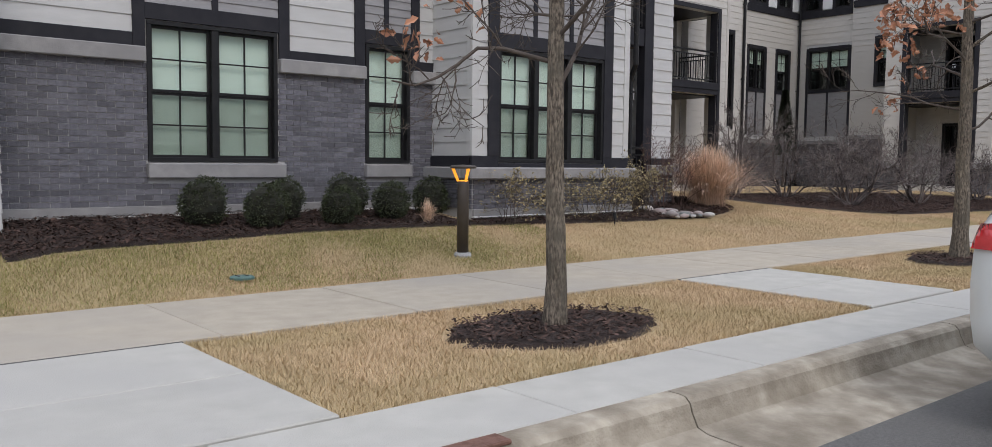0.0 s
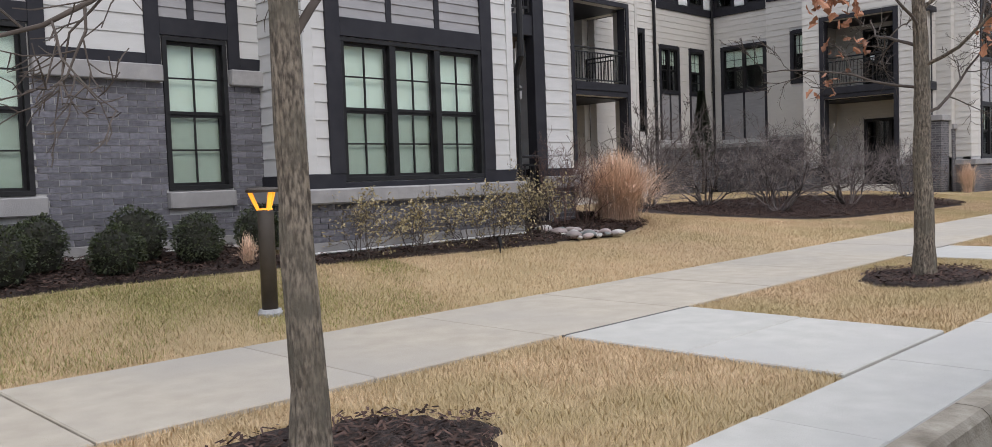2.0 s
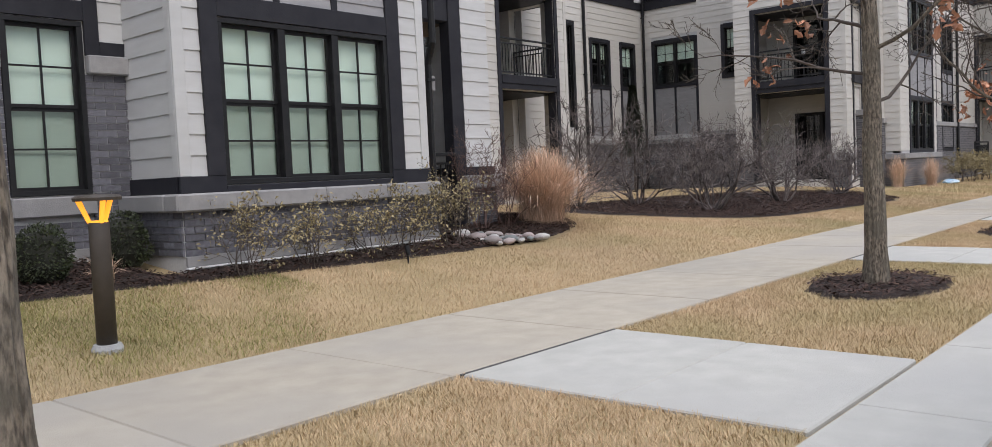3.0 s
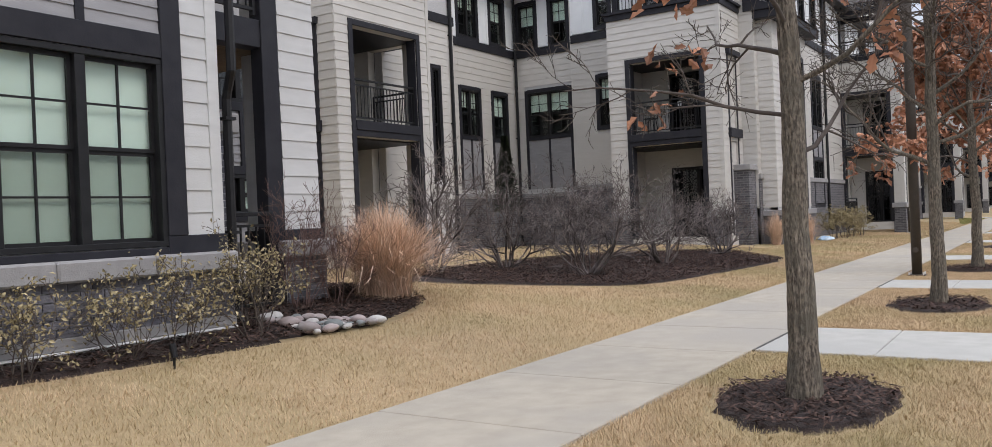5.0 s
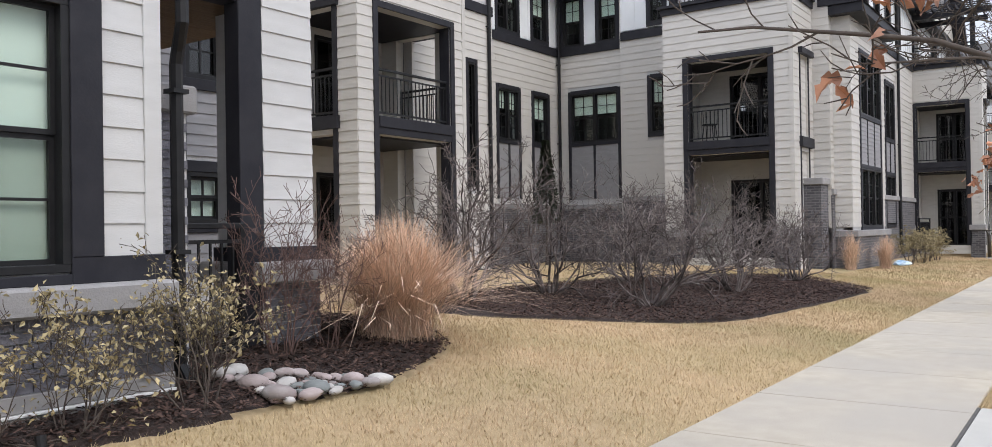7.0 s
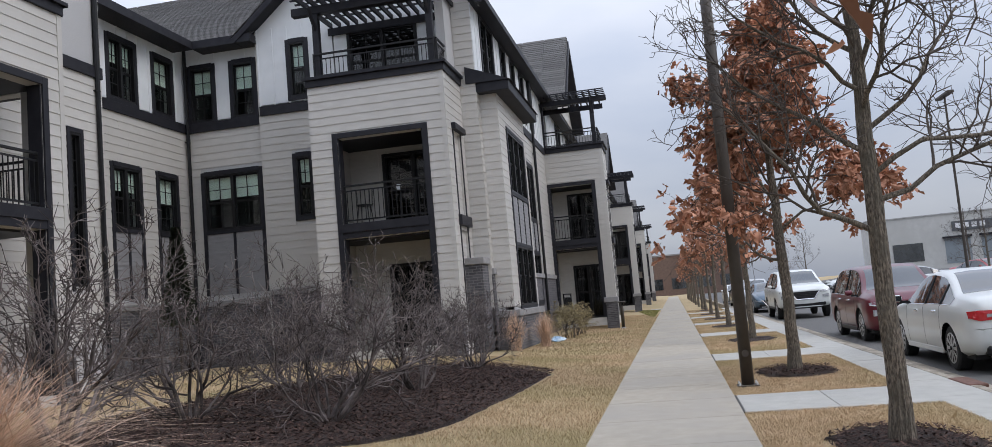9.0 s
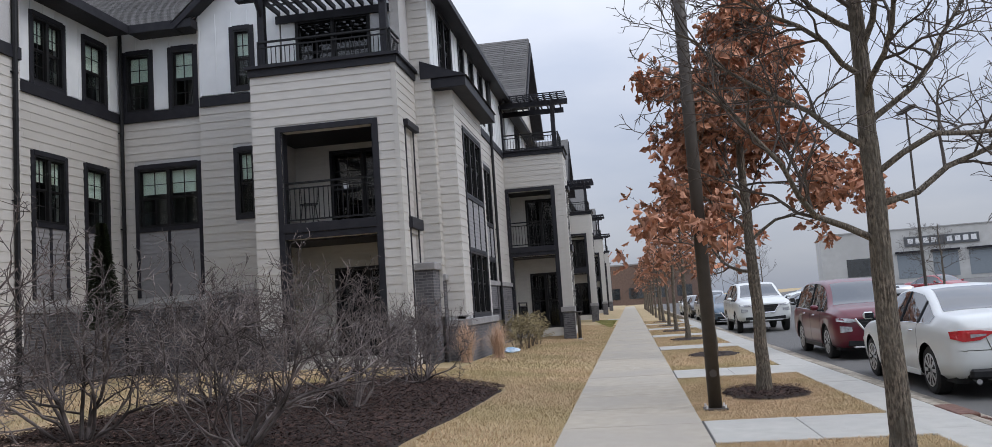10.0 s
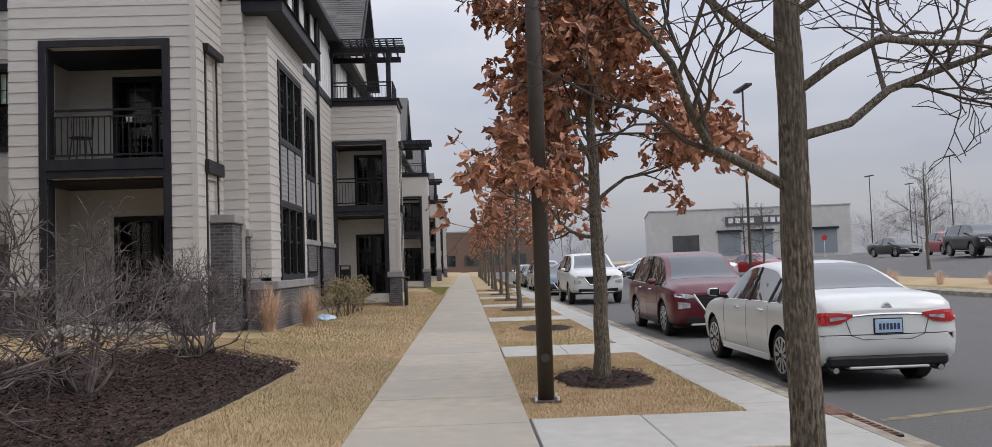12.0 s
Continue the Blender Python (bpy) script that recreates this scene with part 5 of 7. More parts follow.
for i, (bx, by) in enumerate([(36.9, 9.8), (38.0, 9.7), (39.2, 9.7), (40.4, 9.6)]):
    bare_shrub(bx, by, 100 + i, 0.9, 0.6, "low shrub with sparse tan leaves along the far front", M_TWIG, stems=8, name="low_shrub", leaves=1000, leafmat=M_TANLEAF, levels=2, group="low shrubs", kids=(5, 4), stem=(0.006, 0.01), fine=0.003)


def conifer(x, y, seed, h):
    rng = random.Random(seed)
    top = thing("young_conifer", pose(x, y, ground_z(x, y)), "slim dark green young conifer by the courtyard wall", "tree")
    part("trunk", Build().tube([(0, 0, 0), (0, 0, h)], [0.05, 0.01], 6), M_TWIG, top)
    lb = Build()
    for _ in range(9000):
        z = h * rng.uniform(0.25, 1.0) ** 0.8
        a = rng.uniform(0, 6.283)
        r = (0.62 * (1 - z / h) + 0.03) * rng.uniform(0.2, 1.0)
        d = Vector((math.cos(a), math.sin(a), 0.25))
        leaf(lb, Vector((math.cos(a) * r, math.sin(a) * r, z)), d.normalized(), Vector((0, 0, 1)), rng.uniform(0.05, 0.1), 0.2, False)
    raw("foliage", lb, M_GREENLEAF, top)


conifer(29.5, 17.9, 5, 3.5)


def stones():
    rng = random.Random(8)
    made = []
    while len(made) < 40:
        px, py = rng.uniform(12.55, 13.45), rng.uniform(9.33, 10.25)
        r = rng.choice((0.04, 0.05, 0.065, 0.08, 0.1)) * rng.uniform(0.9, 1.1)
        if py - 9.33 > 1.1 * (13.5 - px):
            continue
        if all((px - a) ** 2 + (py - c) ** 2 > (0.8 * (r + q)) ** 2 for a, c, q in made):
            made.append((px, py, r))
    base = []
    tints = [M_ROCK, material("pink_river_rock", (0.29, 0.235, 0.22), (0.42, 0.35, 0.335), 9, 0.8, 0.25, 60, vary=0.2), material("pale_river_rock", (0.38, 0.36, 0.34), (0.52, 0.50, 0.47), 9, 0.8, 0.25, 60, vary=0.15), material("green_grey_river_rock", (0.15, 0.165, 0.16), (0.25, 0.265, 0.255), 9, 0.8, 0.25, 60, vary=0.2)]
    for k in range(4):
        bm = bmesh.new()
        bmesh.ops.create_icosphere(bm, subdivisions=2, radius=1.0)
        for v in bm.verts:
            v.co *= 1 + 0.16 * noise.noise(v.co * 1.3 + Vector((k * 7, 0, 0)))
            v.co.z *= 0.62
        me = bpy.data.meshes.new("stone")
        bm.to_mesh(me)
        bm.free()
        me.materials.append(tints[k])
        for p in me.polygons:
            p.use_smooth = True
        base.append(me)
    for i, (px, py, r) in enumerate(made):
        ob = new("river_stone", base[i % 4])
        ob.matrix_world = Matrix.Translation((px, py, ground_z(px, py) + 0.04 + r * 0.35)) @ Euler((rng.uniform(-0.2, 0.2), rng.uniform(-0.2, 0.2), rng.uniform(0, 6))).to_matrix().to_4x4() @ Matrix.Diagonal((r * 1.3, r, r, 1))
        tagged(ob, "smooth rounded grey-pink river stone on mulch", "stone", "river stones")


stones()


# ---- grass ----
def turf(name, x0, x1, y0, y1, count, keep, seed, h=(0.012, 0.036), wid=0.0019):
    """Short dormant blades over a stretch of lawn."""
    rng = np.random.RandomState(seed)
    px, py = rng.uniform(x0, x1, count), rng.uniform(y0, y1, count)
    ok = keep(px, py)
    px, py = px[ok], py[ok]
    n = len(px)
    pz = np.array([ground_z(a, c) for a, c in zip(px, py)])
    a = rng.uniform(0, 6.283, n)
    hh = rng.uniform(h[0], h[1], n)
    bend = rng.uniform(0.3, 1.6, n) * hh
    ww = wid * rng.uniform(0.7, 1.5, n)
    dx, dy = np.cos(a), np.sin(a)
    v = np.zeros((n, 4, 3))
    v[:, 0] = np.stack([px - dy * ww, py + dx * ww, pz - 0.004], 1)
    v[:, 1] = np.stack([px + dy * ww, py - dx * ww, pz - 0.004], 1)
    mx, my, mz = px + dx * bend, py + dy * bend, pz + hh
    v[:, 2] = np.stack([mx + dy * ww * 0.35, my - dx * ww * 0.35, mz], 1)
    v[:, 3] = np.stack([mx - dy * ww * 0.35, my + dx * ww * 0.35, mz], 1)
    me = bpy.data.meshes.new(name)
    me.vertices.add(n * 4)
    me.vertices.foreach_set("co", v.reshape(-1))
    loops = np.arange(n * 4)
    me.loops.add(n * 4)
    me.loops.foreach_set("vertex_index", loops)
    me.polygons.add(n)
    me.polygons.foreach_set("loop_start", np.arange(n) * 4)
    me.polygons.foreach_set("loop_total", np.full(n, 4))
    me.update()
    me.validate()
    me.materials.append(M_GRASS)
    return tagged(new(name, me), "short dormant straw-coloured grass blades", "grass", kind="stuff")


def lawn_ok(px, py):
    return ~inside_many(BED1 + BED1_BACK[::-1], px, py) & ~inside_many(BED2, px, py) & ~((px < 8.85) & (py > 10.9)) & ~((px > 8.6) & (px < 12.2) & (py > 9.8))


def ring_ok(tx, ty):
    def test(px, py):
        d = ((px - tx) / 0.9) ** 2 + ((py - ty) / 0.6) ** 2
        return (d > 1.0) | ((d > 0.72) & ((px * 37.1 + py * 91.7) % 1 > 0.75))
    return test


for (a, c), (tx, ty) in zip(PANELS, TREES):
    near = a < 22
    turf("verge_grass", a + 0.0, c - 0.0, 3.885, 5.845, 100000 if near else 36000, ring_ok(tx, ty), int(a), wid=0.0019 if near else 0.0036)
turf("lawn_grass", -1.0, 9.0, 7.38, 10.2, 150000, lawn_ok, 3)
turf("lawn_grass", 9.0, 19.0, 7.38, 13.5, 230000, lawn_ok, 4)
turf("lawn_grass", 19.0, 30.0, 7.38, 12.5, 200000, lawn_ok, 5, wid=0.0028)
turf("lawn_grass", 17.0, 30.0, 12.5, 16.5, 20000, lawn_ok, 8, wid=0.006)
turf("lawn_grass", 30.0, 60.0, 7.38, 10.2, 70000, lawn_ok, 6, wid=0.006)

M_GREENGRASS = material("greening_grass_blades", (0.20, 0.20, 0.065), (0.32, 0.295, 0.105), 3, 0.85, vary=0.25, island=True)
EDGE_BED = BED1 + BED1_BACK[::-1]
green = turf("green_grass", 0.0, 9.5, 7.42, 9.95, 120000, lambda px, py: ~inside_many(EDGE_BED, px, py) & (np.sin(px * 2.1 + py * 1.3) + 0.7 * np.sin(px * 5.3 - py * 3.1) + (7.4 - px) * 0.22 + (py - 8.2) * 0.7 + 2.4 * ((px * 137.3 + py * 311.7) % 1 - 0.5) > 0.0), 77, h=(0.016, 0.042))
green.data.materials[0] = M_GREENGRASS
far_green = turf("green_grass", 56.0, 70.0, 7.5, 9.0, 16000, lambda px, py: py < 7.6 + 1.4 * (px - 55) / 15, 78, h=(0.03, 0.06), wid=0.012)
far_green.data.materials[0] = M_GREENGRASS
tagged(far_green, "strip of fresh green grass along the far walk", "grass", kind="stuff")
tagged(green, "patches of grass turning green in a dormant lawn", "grass", kind="stuff")


# ---- vehicles ----
def paint(name, c, metal=0.0):
    return material(name, c, tuple(min(1, q * 1.04) for q in c), 2, 0.3, 0.0, coat=0.5, metal=metal)


P_WHITE, P_MAROON, P_RED = paint("white_car_paint", (0.66, 0.68, 0.66)), paint("maroon_car_paint", (0.105, 0.004, 0.014), 0.1), paint("red_car_paint", (0.30, 0.012, 0.018))
P_BLACK, P_SILVER, P_BLUE = paint("black_car_paint", (0.012, 0.013, 0.015)), paint("silver_car_paint", (0.45, 0.46, 0.47), 0.4), paint("blue_grey_car_paint", (0.07, 0.11, 0.15), 0.3)
M_TYRE = material("tyre_rubber", (0.012, 0.012, 0.012), (0.022, 0.022, 0.022), 30, 0.85, 0.2)
M_RIM = material("alloy_rim", (0.42, 0.42, 0.43), (0.52, 0.52, 0.53), 8, 0.3, metal=0.8)
M_CARGLASS = material("car_glass", (0.02, 0.025, 0.028), (0.035, 0.04, 0.043), 1.5, 0.03, spec=0.9, coat=0.5)
M_TAIL = material("tail_light_red", (0.42, 0.008, 0.012), (0.52, 0.015, 0.02), 20, 0.15, coat=0.8)
M_HEAD = material("headlight_lens", (0.22, 0.23, 0.24), (0.5, 0.51, 0.52), 14, 0.12, coat=0.6)
M_CHROME = material("chrome", (0.65, 0.65, 0.66), (0.75, 0.75, 0.76), 5, 0.12, metal=1.0)
M_SEAM = material("dark_seam", (0.03, 0.03, 0.03), (0.05, 0.05, 0.05), 9, 0.6)
M_PLATE = material("plate_blue", (0.30, 0.46, 0.66), (0.42, 0.56, 0.72), 9, 0.5)
M_INK = material("plate_ink", (0.03, 0.03, 0.06), (0.05, 0.05, 0.08), 9, 0.6)

# stations from the tail: x, underside, waistline, top, body width, top width (both as shares of the half width)
SEDAN = [(0.0, 0.44, 0.74, 0.93, 0.78, 0.72), (0.05, 0.33, 0.85, 1.03, 0.90, 0.80), (0.22, 0.27, 0.92, 1.075, 0.965, 0.83), (0.6, 0.23, 0.95, 1.10, 0.99, 0.84), (0.86, 0.21, 0.96, 1.12, 1.0, 0.82), (1.3, 0.2, 0.965, 1.29, 1.0, 0.73),
         (1.75, 0.2, 0.965, 1.425, 1.0, 0.66), (2.35, 0.2, 0.96, 1.47, 1.0, 0.66), (2.95, 0.2, 0.95, 1.41, 1.0, 0.66), (3.3, 0.2, 0.945, 1.25, 1.0, 0.71), (3.72, 0.2, 0.94, 1.03, 1.0, 0.79), (4.3, 0.22, 0.86, 0.93, 0.97, 0.76), (4.7, 0.25, 0.72, 0.79, 0.9, 0.66), (4.87, 0.36, 0.58, 0.63, 0.76, 0.5)]
SUV = [(0.0, 0.48, 0.9, 1.0, 0.8, 0.72), (0.06, 0.36, 1.0, 1.12, 0.93, 0.8), (0.25, 0.3, 1.06, 1.22, 0.99, 0.82), (0.42, 0.27, 1.07, 1.45, 1.0, 0.75), (0.62, 0.25, 1.07, 1.63, 1.0, 0.70), (1.5, 0.22, 1.05, 1.70, 1.0, 0.71), (2.5, 0.22, 1.03, 1.69, 1.0, 0.71),
       (2.95, 0.22, 1.02, 1.61, 1.0, 0.70), (3.35, 0.22, 1.01, 1.36, 1.0, 0.75), (3.72, 0.22, 1.0, 1.14, 1.0, 0.84), (4.2, 0.24, 0.98, 1.09, 0.985, 0.83), (4.52, 0.27, 0.93, 1.02, 0.94, 0.78), (4.65, 0.34, 0.82, 0.9, 0.84, 0.68)]


BOW = 0.035


def car(name, m, table, half, pnt, label, front_rows, group="parked cars", tail=True, plate=False, rim_r=0.33, stretch=1.0, lift=0.0, chrome_grille=True):
    """A car from the tail (x = 0) to the nose: body shell, glass, wheels, lamps, mirrors and trim. front_rows: stations of rear-glass foot and top, windscreen top and foot."""
    top = thing(name, m, label, "car", group)
    body, side_a, side_b, rear_g, front_g = Build(), Build(), Build(), Build(), Build()
    rg0, rg1, ws0, ws1 = front_rows
    secs, src = [], []

    def slope(i, q):
        if i in (0, len(table) - 1):
            return 0.0 if q else 1.0
        d0 = (table[i][q] - table[i - 1][q]) / (table[i][0] - table[i - 1][0])
        d1 = (table[i + 1][q] - table[i][q]) / (table[i + 1][0] - table[i][0])
        return 0.0 if d0 * d1 <= 0 else 2 * d0 * d1 / (d0 + d1)

    fine_table = []
    for i in range(len(table) - 1):
        h = table[i + 1][0] - table[i][0]
        steps = max(1, min(5, int(h / 0.11)))
        for k in range(steps):
            f = k / steps
            row = [table[i][0] + h * f]
            for q in range(1, 6):
                h00, h10, h01, h11 = 2 * f ** 3 - 3 * f * f + 1, f ** 3 - 2 * f * f + f, 3 * f * f - 2 * f ** 3, f ** 3 - f * f
                row.append(h00 * table[i][q] + h10 * h * slope(i, q) + h01 * table[i + 1][q] + h11 * h * slope(i + 1, q))
            fine_table.append(row)
            src.append(i)
    fine_table.append(table[-1])

    def profile(row):
        x, zb, zw, zt, wb, wt = row
        zb, zw, zt = zb + lift, zw + lift, zt + lift
        w, t = half * wb, half * wt
        return [(w * 0.86, zb), (w * 0.965, zb + 0.07), (w * 0.99, zb + 0.2), (w, zb + (zw - zb) * 0.6), (w * 0.99, zw - 0.1), (w * 0.975, zw - 0.035), (w * 0.945, zw),
                (t + 0.03, zt - 0.065), (t - 0.015, zt - 0.025), (t - 0.09, zt - 0.006), (t * 0.45, zt + 0.014)]
    for row in fine_table:
        side = profile(row)
        secs.append([(row[0] * stretch, y, z) for y, z in side] + [(row[0] * stretch, -y, z) for y, z in reversed(side)])
    n = len(secs[0])
    half_n = n // 2
    mid = Vector((table[-1][0] * stretch / 2, 0, 0.7 + lift))
    for i in range(len(secs) - 1):
        for k in range(n - 1):
            kk = k if k < half_n else n - 2 - k
            j = src[i]
            on_side, on_top = kk == 6, kk == 9 or k == half_n - 1
            quad = [secs[i][k], secs[i][k + 1], secs[i + 1][k + 1], secs[i + 1][k]]
            for q in range(8 if k == half_n - 1 else 1):
                s = len(body.v)
                if k == half_n - 1:
                    f0, f1 = q / 8, (q + 1) / 8
                    body.v += [tuple(Vector(quad[0]).lerp(Vector(quad[1]), f0)), tuple(Vector(quad[0]).lerp(Vector(quad[1]), f1)), tuple(Vector(quad[3]).lerp(Vector(quad[2]), f1)), tuple(Vector(quad[3]).lerp(Vector(quad[2]), f0))]
                else:
                    body.v += quad
                body.f.append((s, s + 1, s + 2, s + 3))
            if (on_side and rg0 <= j < ws1) or (on_top and (rg0 <= j < rg1 or ws0 <= j < ws1)):
                b = (side_a if k < half_n else side_b) if on_side else (rear_g if j < rg1 else front_g)
                nr = (Vector(quad[1]) - Vector(quad[0])).cross(Vector(quad[3]) - Vector(quad[0])).normalized()
                if nr.dot(Vector(quad[0]) - Vector((quad[0][0], 0, 0.7 + lift))) < 0:
                    nr = -nr
                s = len(b.v)
                b.v += [tuple(Vector(p) + nr * 0.004) for p in quad]
                b.f.append((s, s + 1, s + 2, s + 3))
    bottom = []
    for i in range(len(secs) - 1):
        for q in range(8):
            y0, y1, y2, y3 = [secs[i + e][0][1] * (1 - 2 * (q + g) / 8) for e, g in ((0, 0), (1, 0), (1, 1), (0, 1))]
            a, c = secs[i][0], secs[i + 1][0]
            bottom.append([(a[0], y0, a[2]), (c[0], y1, c[2]), (c[0], y2, c[2]), (a[0], y3, a[2])])
    for quad in bottom:
        s = len(body.v)
        body.v += quad
        body.f.append((s, s + 1, s + 2, s + 3))
    for sec, out in ((secs[0], -1), (secs[-1], 1)):
        cols = 8
        rows_c = []
        for k in range(half_n):
            w = sec[k][1]
            mid_k = 0.0 if k in (0, half_n - 1) else 1.0
            rows_c.append([(sec[k][0] + out * BOW * mid_k * (1 - (1 - 2 * q / cols) ** 2), w * (1 - 2 * q / cols), sec[k][2]) for q in range(cols + 1)])
        for k in range(half_n - 1):
            for q in range(cols):
                s = len(body.v)
                body.v += [rows_c[k][q], rows_c[k][q + 1], rows_c[k + 1][q + 1], rows_c[k + 1][q]]
                body.f.append((s, s + 1, s + 2, s + 3))
    axles = (0.98 * stretch, (table[-1][0] - 0.92) * stretch)
    well = rim_r + 0.05

    def carve(ob):
        """Round wheel wells cut out of the shell, with a dark liner."""
        cutters = []
        bm = bmesh.new()
        bm.from_mesh(ob.data)
        bmesh.ops.triangulate(bm, faces=bm.faces)
        bm.to_mesh(ob.data)
        bm.free()
        for xw in axles:
            for side in (1, -1):
                c = Build().tube([(xw, side * half * 0.62, rim_r), (xw, side * half * 1.2, rim_r)], [well, well], 32)
                co = new("cutter", c.mesh("cutter", M_TYRE))
                co.parent = ob.parent
                md = ob.modifiers.new("well", 'BOOLEAN')
                md.operation, md.solver, md.object = 'DIFFERENCE', 'EXACT', co
                cutters.append(co)
        bpy.context.view_layer.update()
        me = bpy.data.meshes.new_from_object(ob.evaluated_get(bpy.context.evaluated_depsgraph_get()))
        ob.modifiers.clear()
        ob.data = me
        for co in cutters:
            bpy.data.objects.remove(co)
        me.materials.clear()
        me.materials.append(pnt)
        me.materials.append(M_TYRE)
        for p in me.polygons:
            c = p.center
            near = abs(p.normal.y) < 0.5 and any(abs(math.hypot(c.x - xw, c.z - rim_r) - well) < 0.02 for xw in axles) and abs(c.y) > half * 0.6
            near = near or (abs(abs(c.y) - half * 0.62) < 0.004 and abs(p.normal.y) > 0.9)
            p.material_index = 1 if near else 0
            p.use_smooth = not near

    def weld(b, nm, mat):
        me = bpy.data.meshes.new(nm)
        me.from_pydata(b.v, [], b.f)
        bm = bmesh.new()
        bm.from_mesh(me)
        bmesh.ops.remove_doubles(bm, verts=bm.verts, dist=0.0015)
        bmesh.ops.recalc_face_normals(bm, faces=bm.faces)
        bm.to_mesh(me)
        bm.free()
        me.materials.append(mat)
        for p in me.polygons:
            p.use_smooth = True
        return part(nm, me, None, top)

    def row_at(x):
        i = max(j for j in range(len(fine_table) - 1) if fine_table[j][0] <= x)
        f = (x - fine_table[i][0]) / (fine_table[i + 1][0] - fine_table[i][0])
        return [fine_table[i][q] + (fine_table[i + 1][q] - fine_table[i][q]) * f for q in range(6)]
    carve(weld(body, "body", pnt))
    weld(front_g, "windscreen", M_CARGLASS)
    weld(rear_g, "rear_window", M_CARGLASS)
    weld(side_a, "side_window", M_CARGLASS)
    weld(side_b, "side_window", M_CARGLASS)
    under = Build().box(0.25, -half * 0.86, 0.2 + lift, table[-1][0] * stretch - 0.25, half * 0.86, 0.34 + lift)
    part("underbody", under, M_TYRE, top)
    L = table[-1][0] * stretch

    def skin(y, z, rear):
        """Where the shell's end lies at this offset and height."""
        rows_f = fine_table if rear else fine_table[::-1]
        out = -1 if rear else 1
        for j, r in enumerate(rows_f):
            pr = profile(r)
            w = float(np.interp(z, [p[1] for p in pr], [p[0] for p in pr]))
            if not pr[0][1] <= z <= pr[-1][1]:
                w = 0.0
            if w >= abs(y):
                if j == 0:
                    return r[0] * stretch + out * BOW * (1 - (y / w) ** 2)
                f = (abs(y) - w_last) / max(w - w_last, 1e-6)
                return (rows_f[j - 1][0] + (r[0] - rows_f[j - 1][0]) * f) * stretch
            w_last = w
        return rows_f[8][0] * stretch

    def lens(side, outline, rear, proud=0.018):
        """A lamp glass laid over the shell; outline: offset share, lower and upper edge."""
        b = Build()
        out = -1 if rear else 1
        us = np.linspace(outline[0][0], outline[-1][0], 21)
        lows = np.interp(us, [o[0] for o in outline], [o[1] for o in outline])
        highs = np.interp(us, [o[0] for o in outline], [o[2] for o in outline])
        rows_n = 5
        for layer in (proud, -0.03):
            for u, lo, hi in zip(us, lows, highs):
                for q in range(rows_n):
                    z = lo + (hi - lo) * q / (rows_n - 1)
                    y = side * half * u
                    b.v.append((skin(y, z, rear) + out * layer, y + side * (layer * 0.6 if u > 0.8 else 0), z))
        m_l = len(us) * rows_n
        for i in range(len(us) - 1):
            for q in range(rows_n - 1):
                c = i * rows_n + q
                b.f.append((c, c + 1, c + rows_n + 1, c + rows_n))
                b.f.append((m_l + c, m_l + c + rows_n, m_l + c + rows_n + 1, m_l + c + 1))
        rim_loop = [i * rows_n for i in range(len(us))] + [(len(us) - 1) * rows_n + q for q in range(1, rows_n)] + [i * rows_n + rows_n - 1 for i in range(len(us) - 2, -1, -1)] + [q for q in range(rows_n - 2, 0, -1)]
        for c, d in zip(rim_loop, rim_loop[1:] + rim_loop[:1]):
            b.f.append((c, d, m_l + d, m_l + c))
        return b
    # window pillars, seams, handles, mirrors
    for side in (1, -1):
        for st in (table[rg0 + 1][0] + 0.1, 2.22):
            a, c = profile(row_at(st - 0.04))[6], profile(row_at(st))[7]
            part("pillar", Build().tube([((st - 0.04) * stretch, side * a[0], a[1]), (st * stretch, side * c[0], c[1])], [0.026, 0.02], 6), M_BLACK, top)
        belt = [(row_at(x)[0] * stretch, side * (profile(row_at(x))[6][0] + 0.003), profile(row_at(x))[6][1] + 0.003) for x in np.linspace(table[rg0][0] + 0.15, table[ws1][0] - 0.05, 9)]
        part("waist_trim", Build().tube(belt, [0.008] * len(belt), 4), M_CHROME if chrome_grille else M_BLACK, top)
        for xd in (1.36, 2.25, 3.3):
            line = [(xd * stretch, side * (y - 0.001), z) for y, z in profile(row_at(xd))[1:7]]
            part("door_seam", Build().tube(line, [0.0035] * len(line), 4), M_SEAM, top)
        for xh in (1.62, 2.66):
            hy, hz = profile(row_at(xh))[4]
            part("door_handle", Build().box(xh * stretch - 0.1, side * hy - 0.022, hz - 0.02, xh * stretch + 0.08, side * hy + 0.022, hz + 0.012, 0.01), pnt if not chrome_grille else M_CHROME, top)
        mx, mz = (table[ws1][0] - 0.32) * stretch, table[ws1][2] + lift
        mb = Build().box(mx - 0.05, min(side * (half + 0.02), side * (half + 0.19)), mz + 0.045, mx + 0.07, max(side * (half + 0.02), side * (half + 0.19)), mz + 0.165, 0.035)
        mir = part("mirror", mb, pnt, top, smooth=True)
        part("mirror_glass", Build().box(mx - 0.056, min(side * (half + 0.035), side * (half + 0.178)), mz + 0.06, mx - 0.049, max(side * (half + 0.035), side * (half + 0.178)), mz + 0.15), M_CARGLASS, mir)
        part("mirror_foot", Build().box(mx, min(side * half * 0.9, side * (half + 0.06)), mz + 0.02, mx + 0.05, max(side * half * 0.9, side * (half + 0.06)), mz + 0.06), M_BLACK, mir)
        sy = half * 0.95
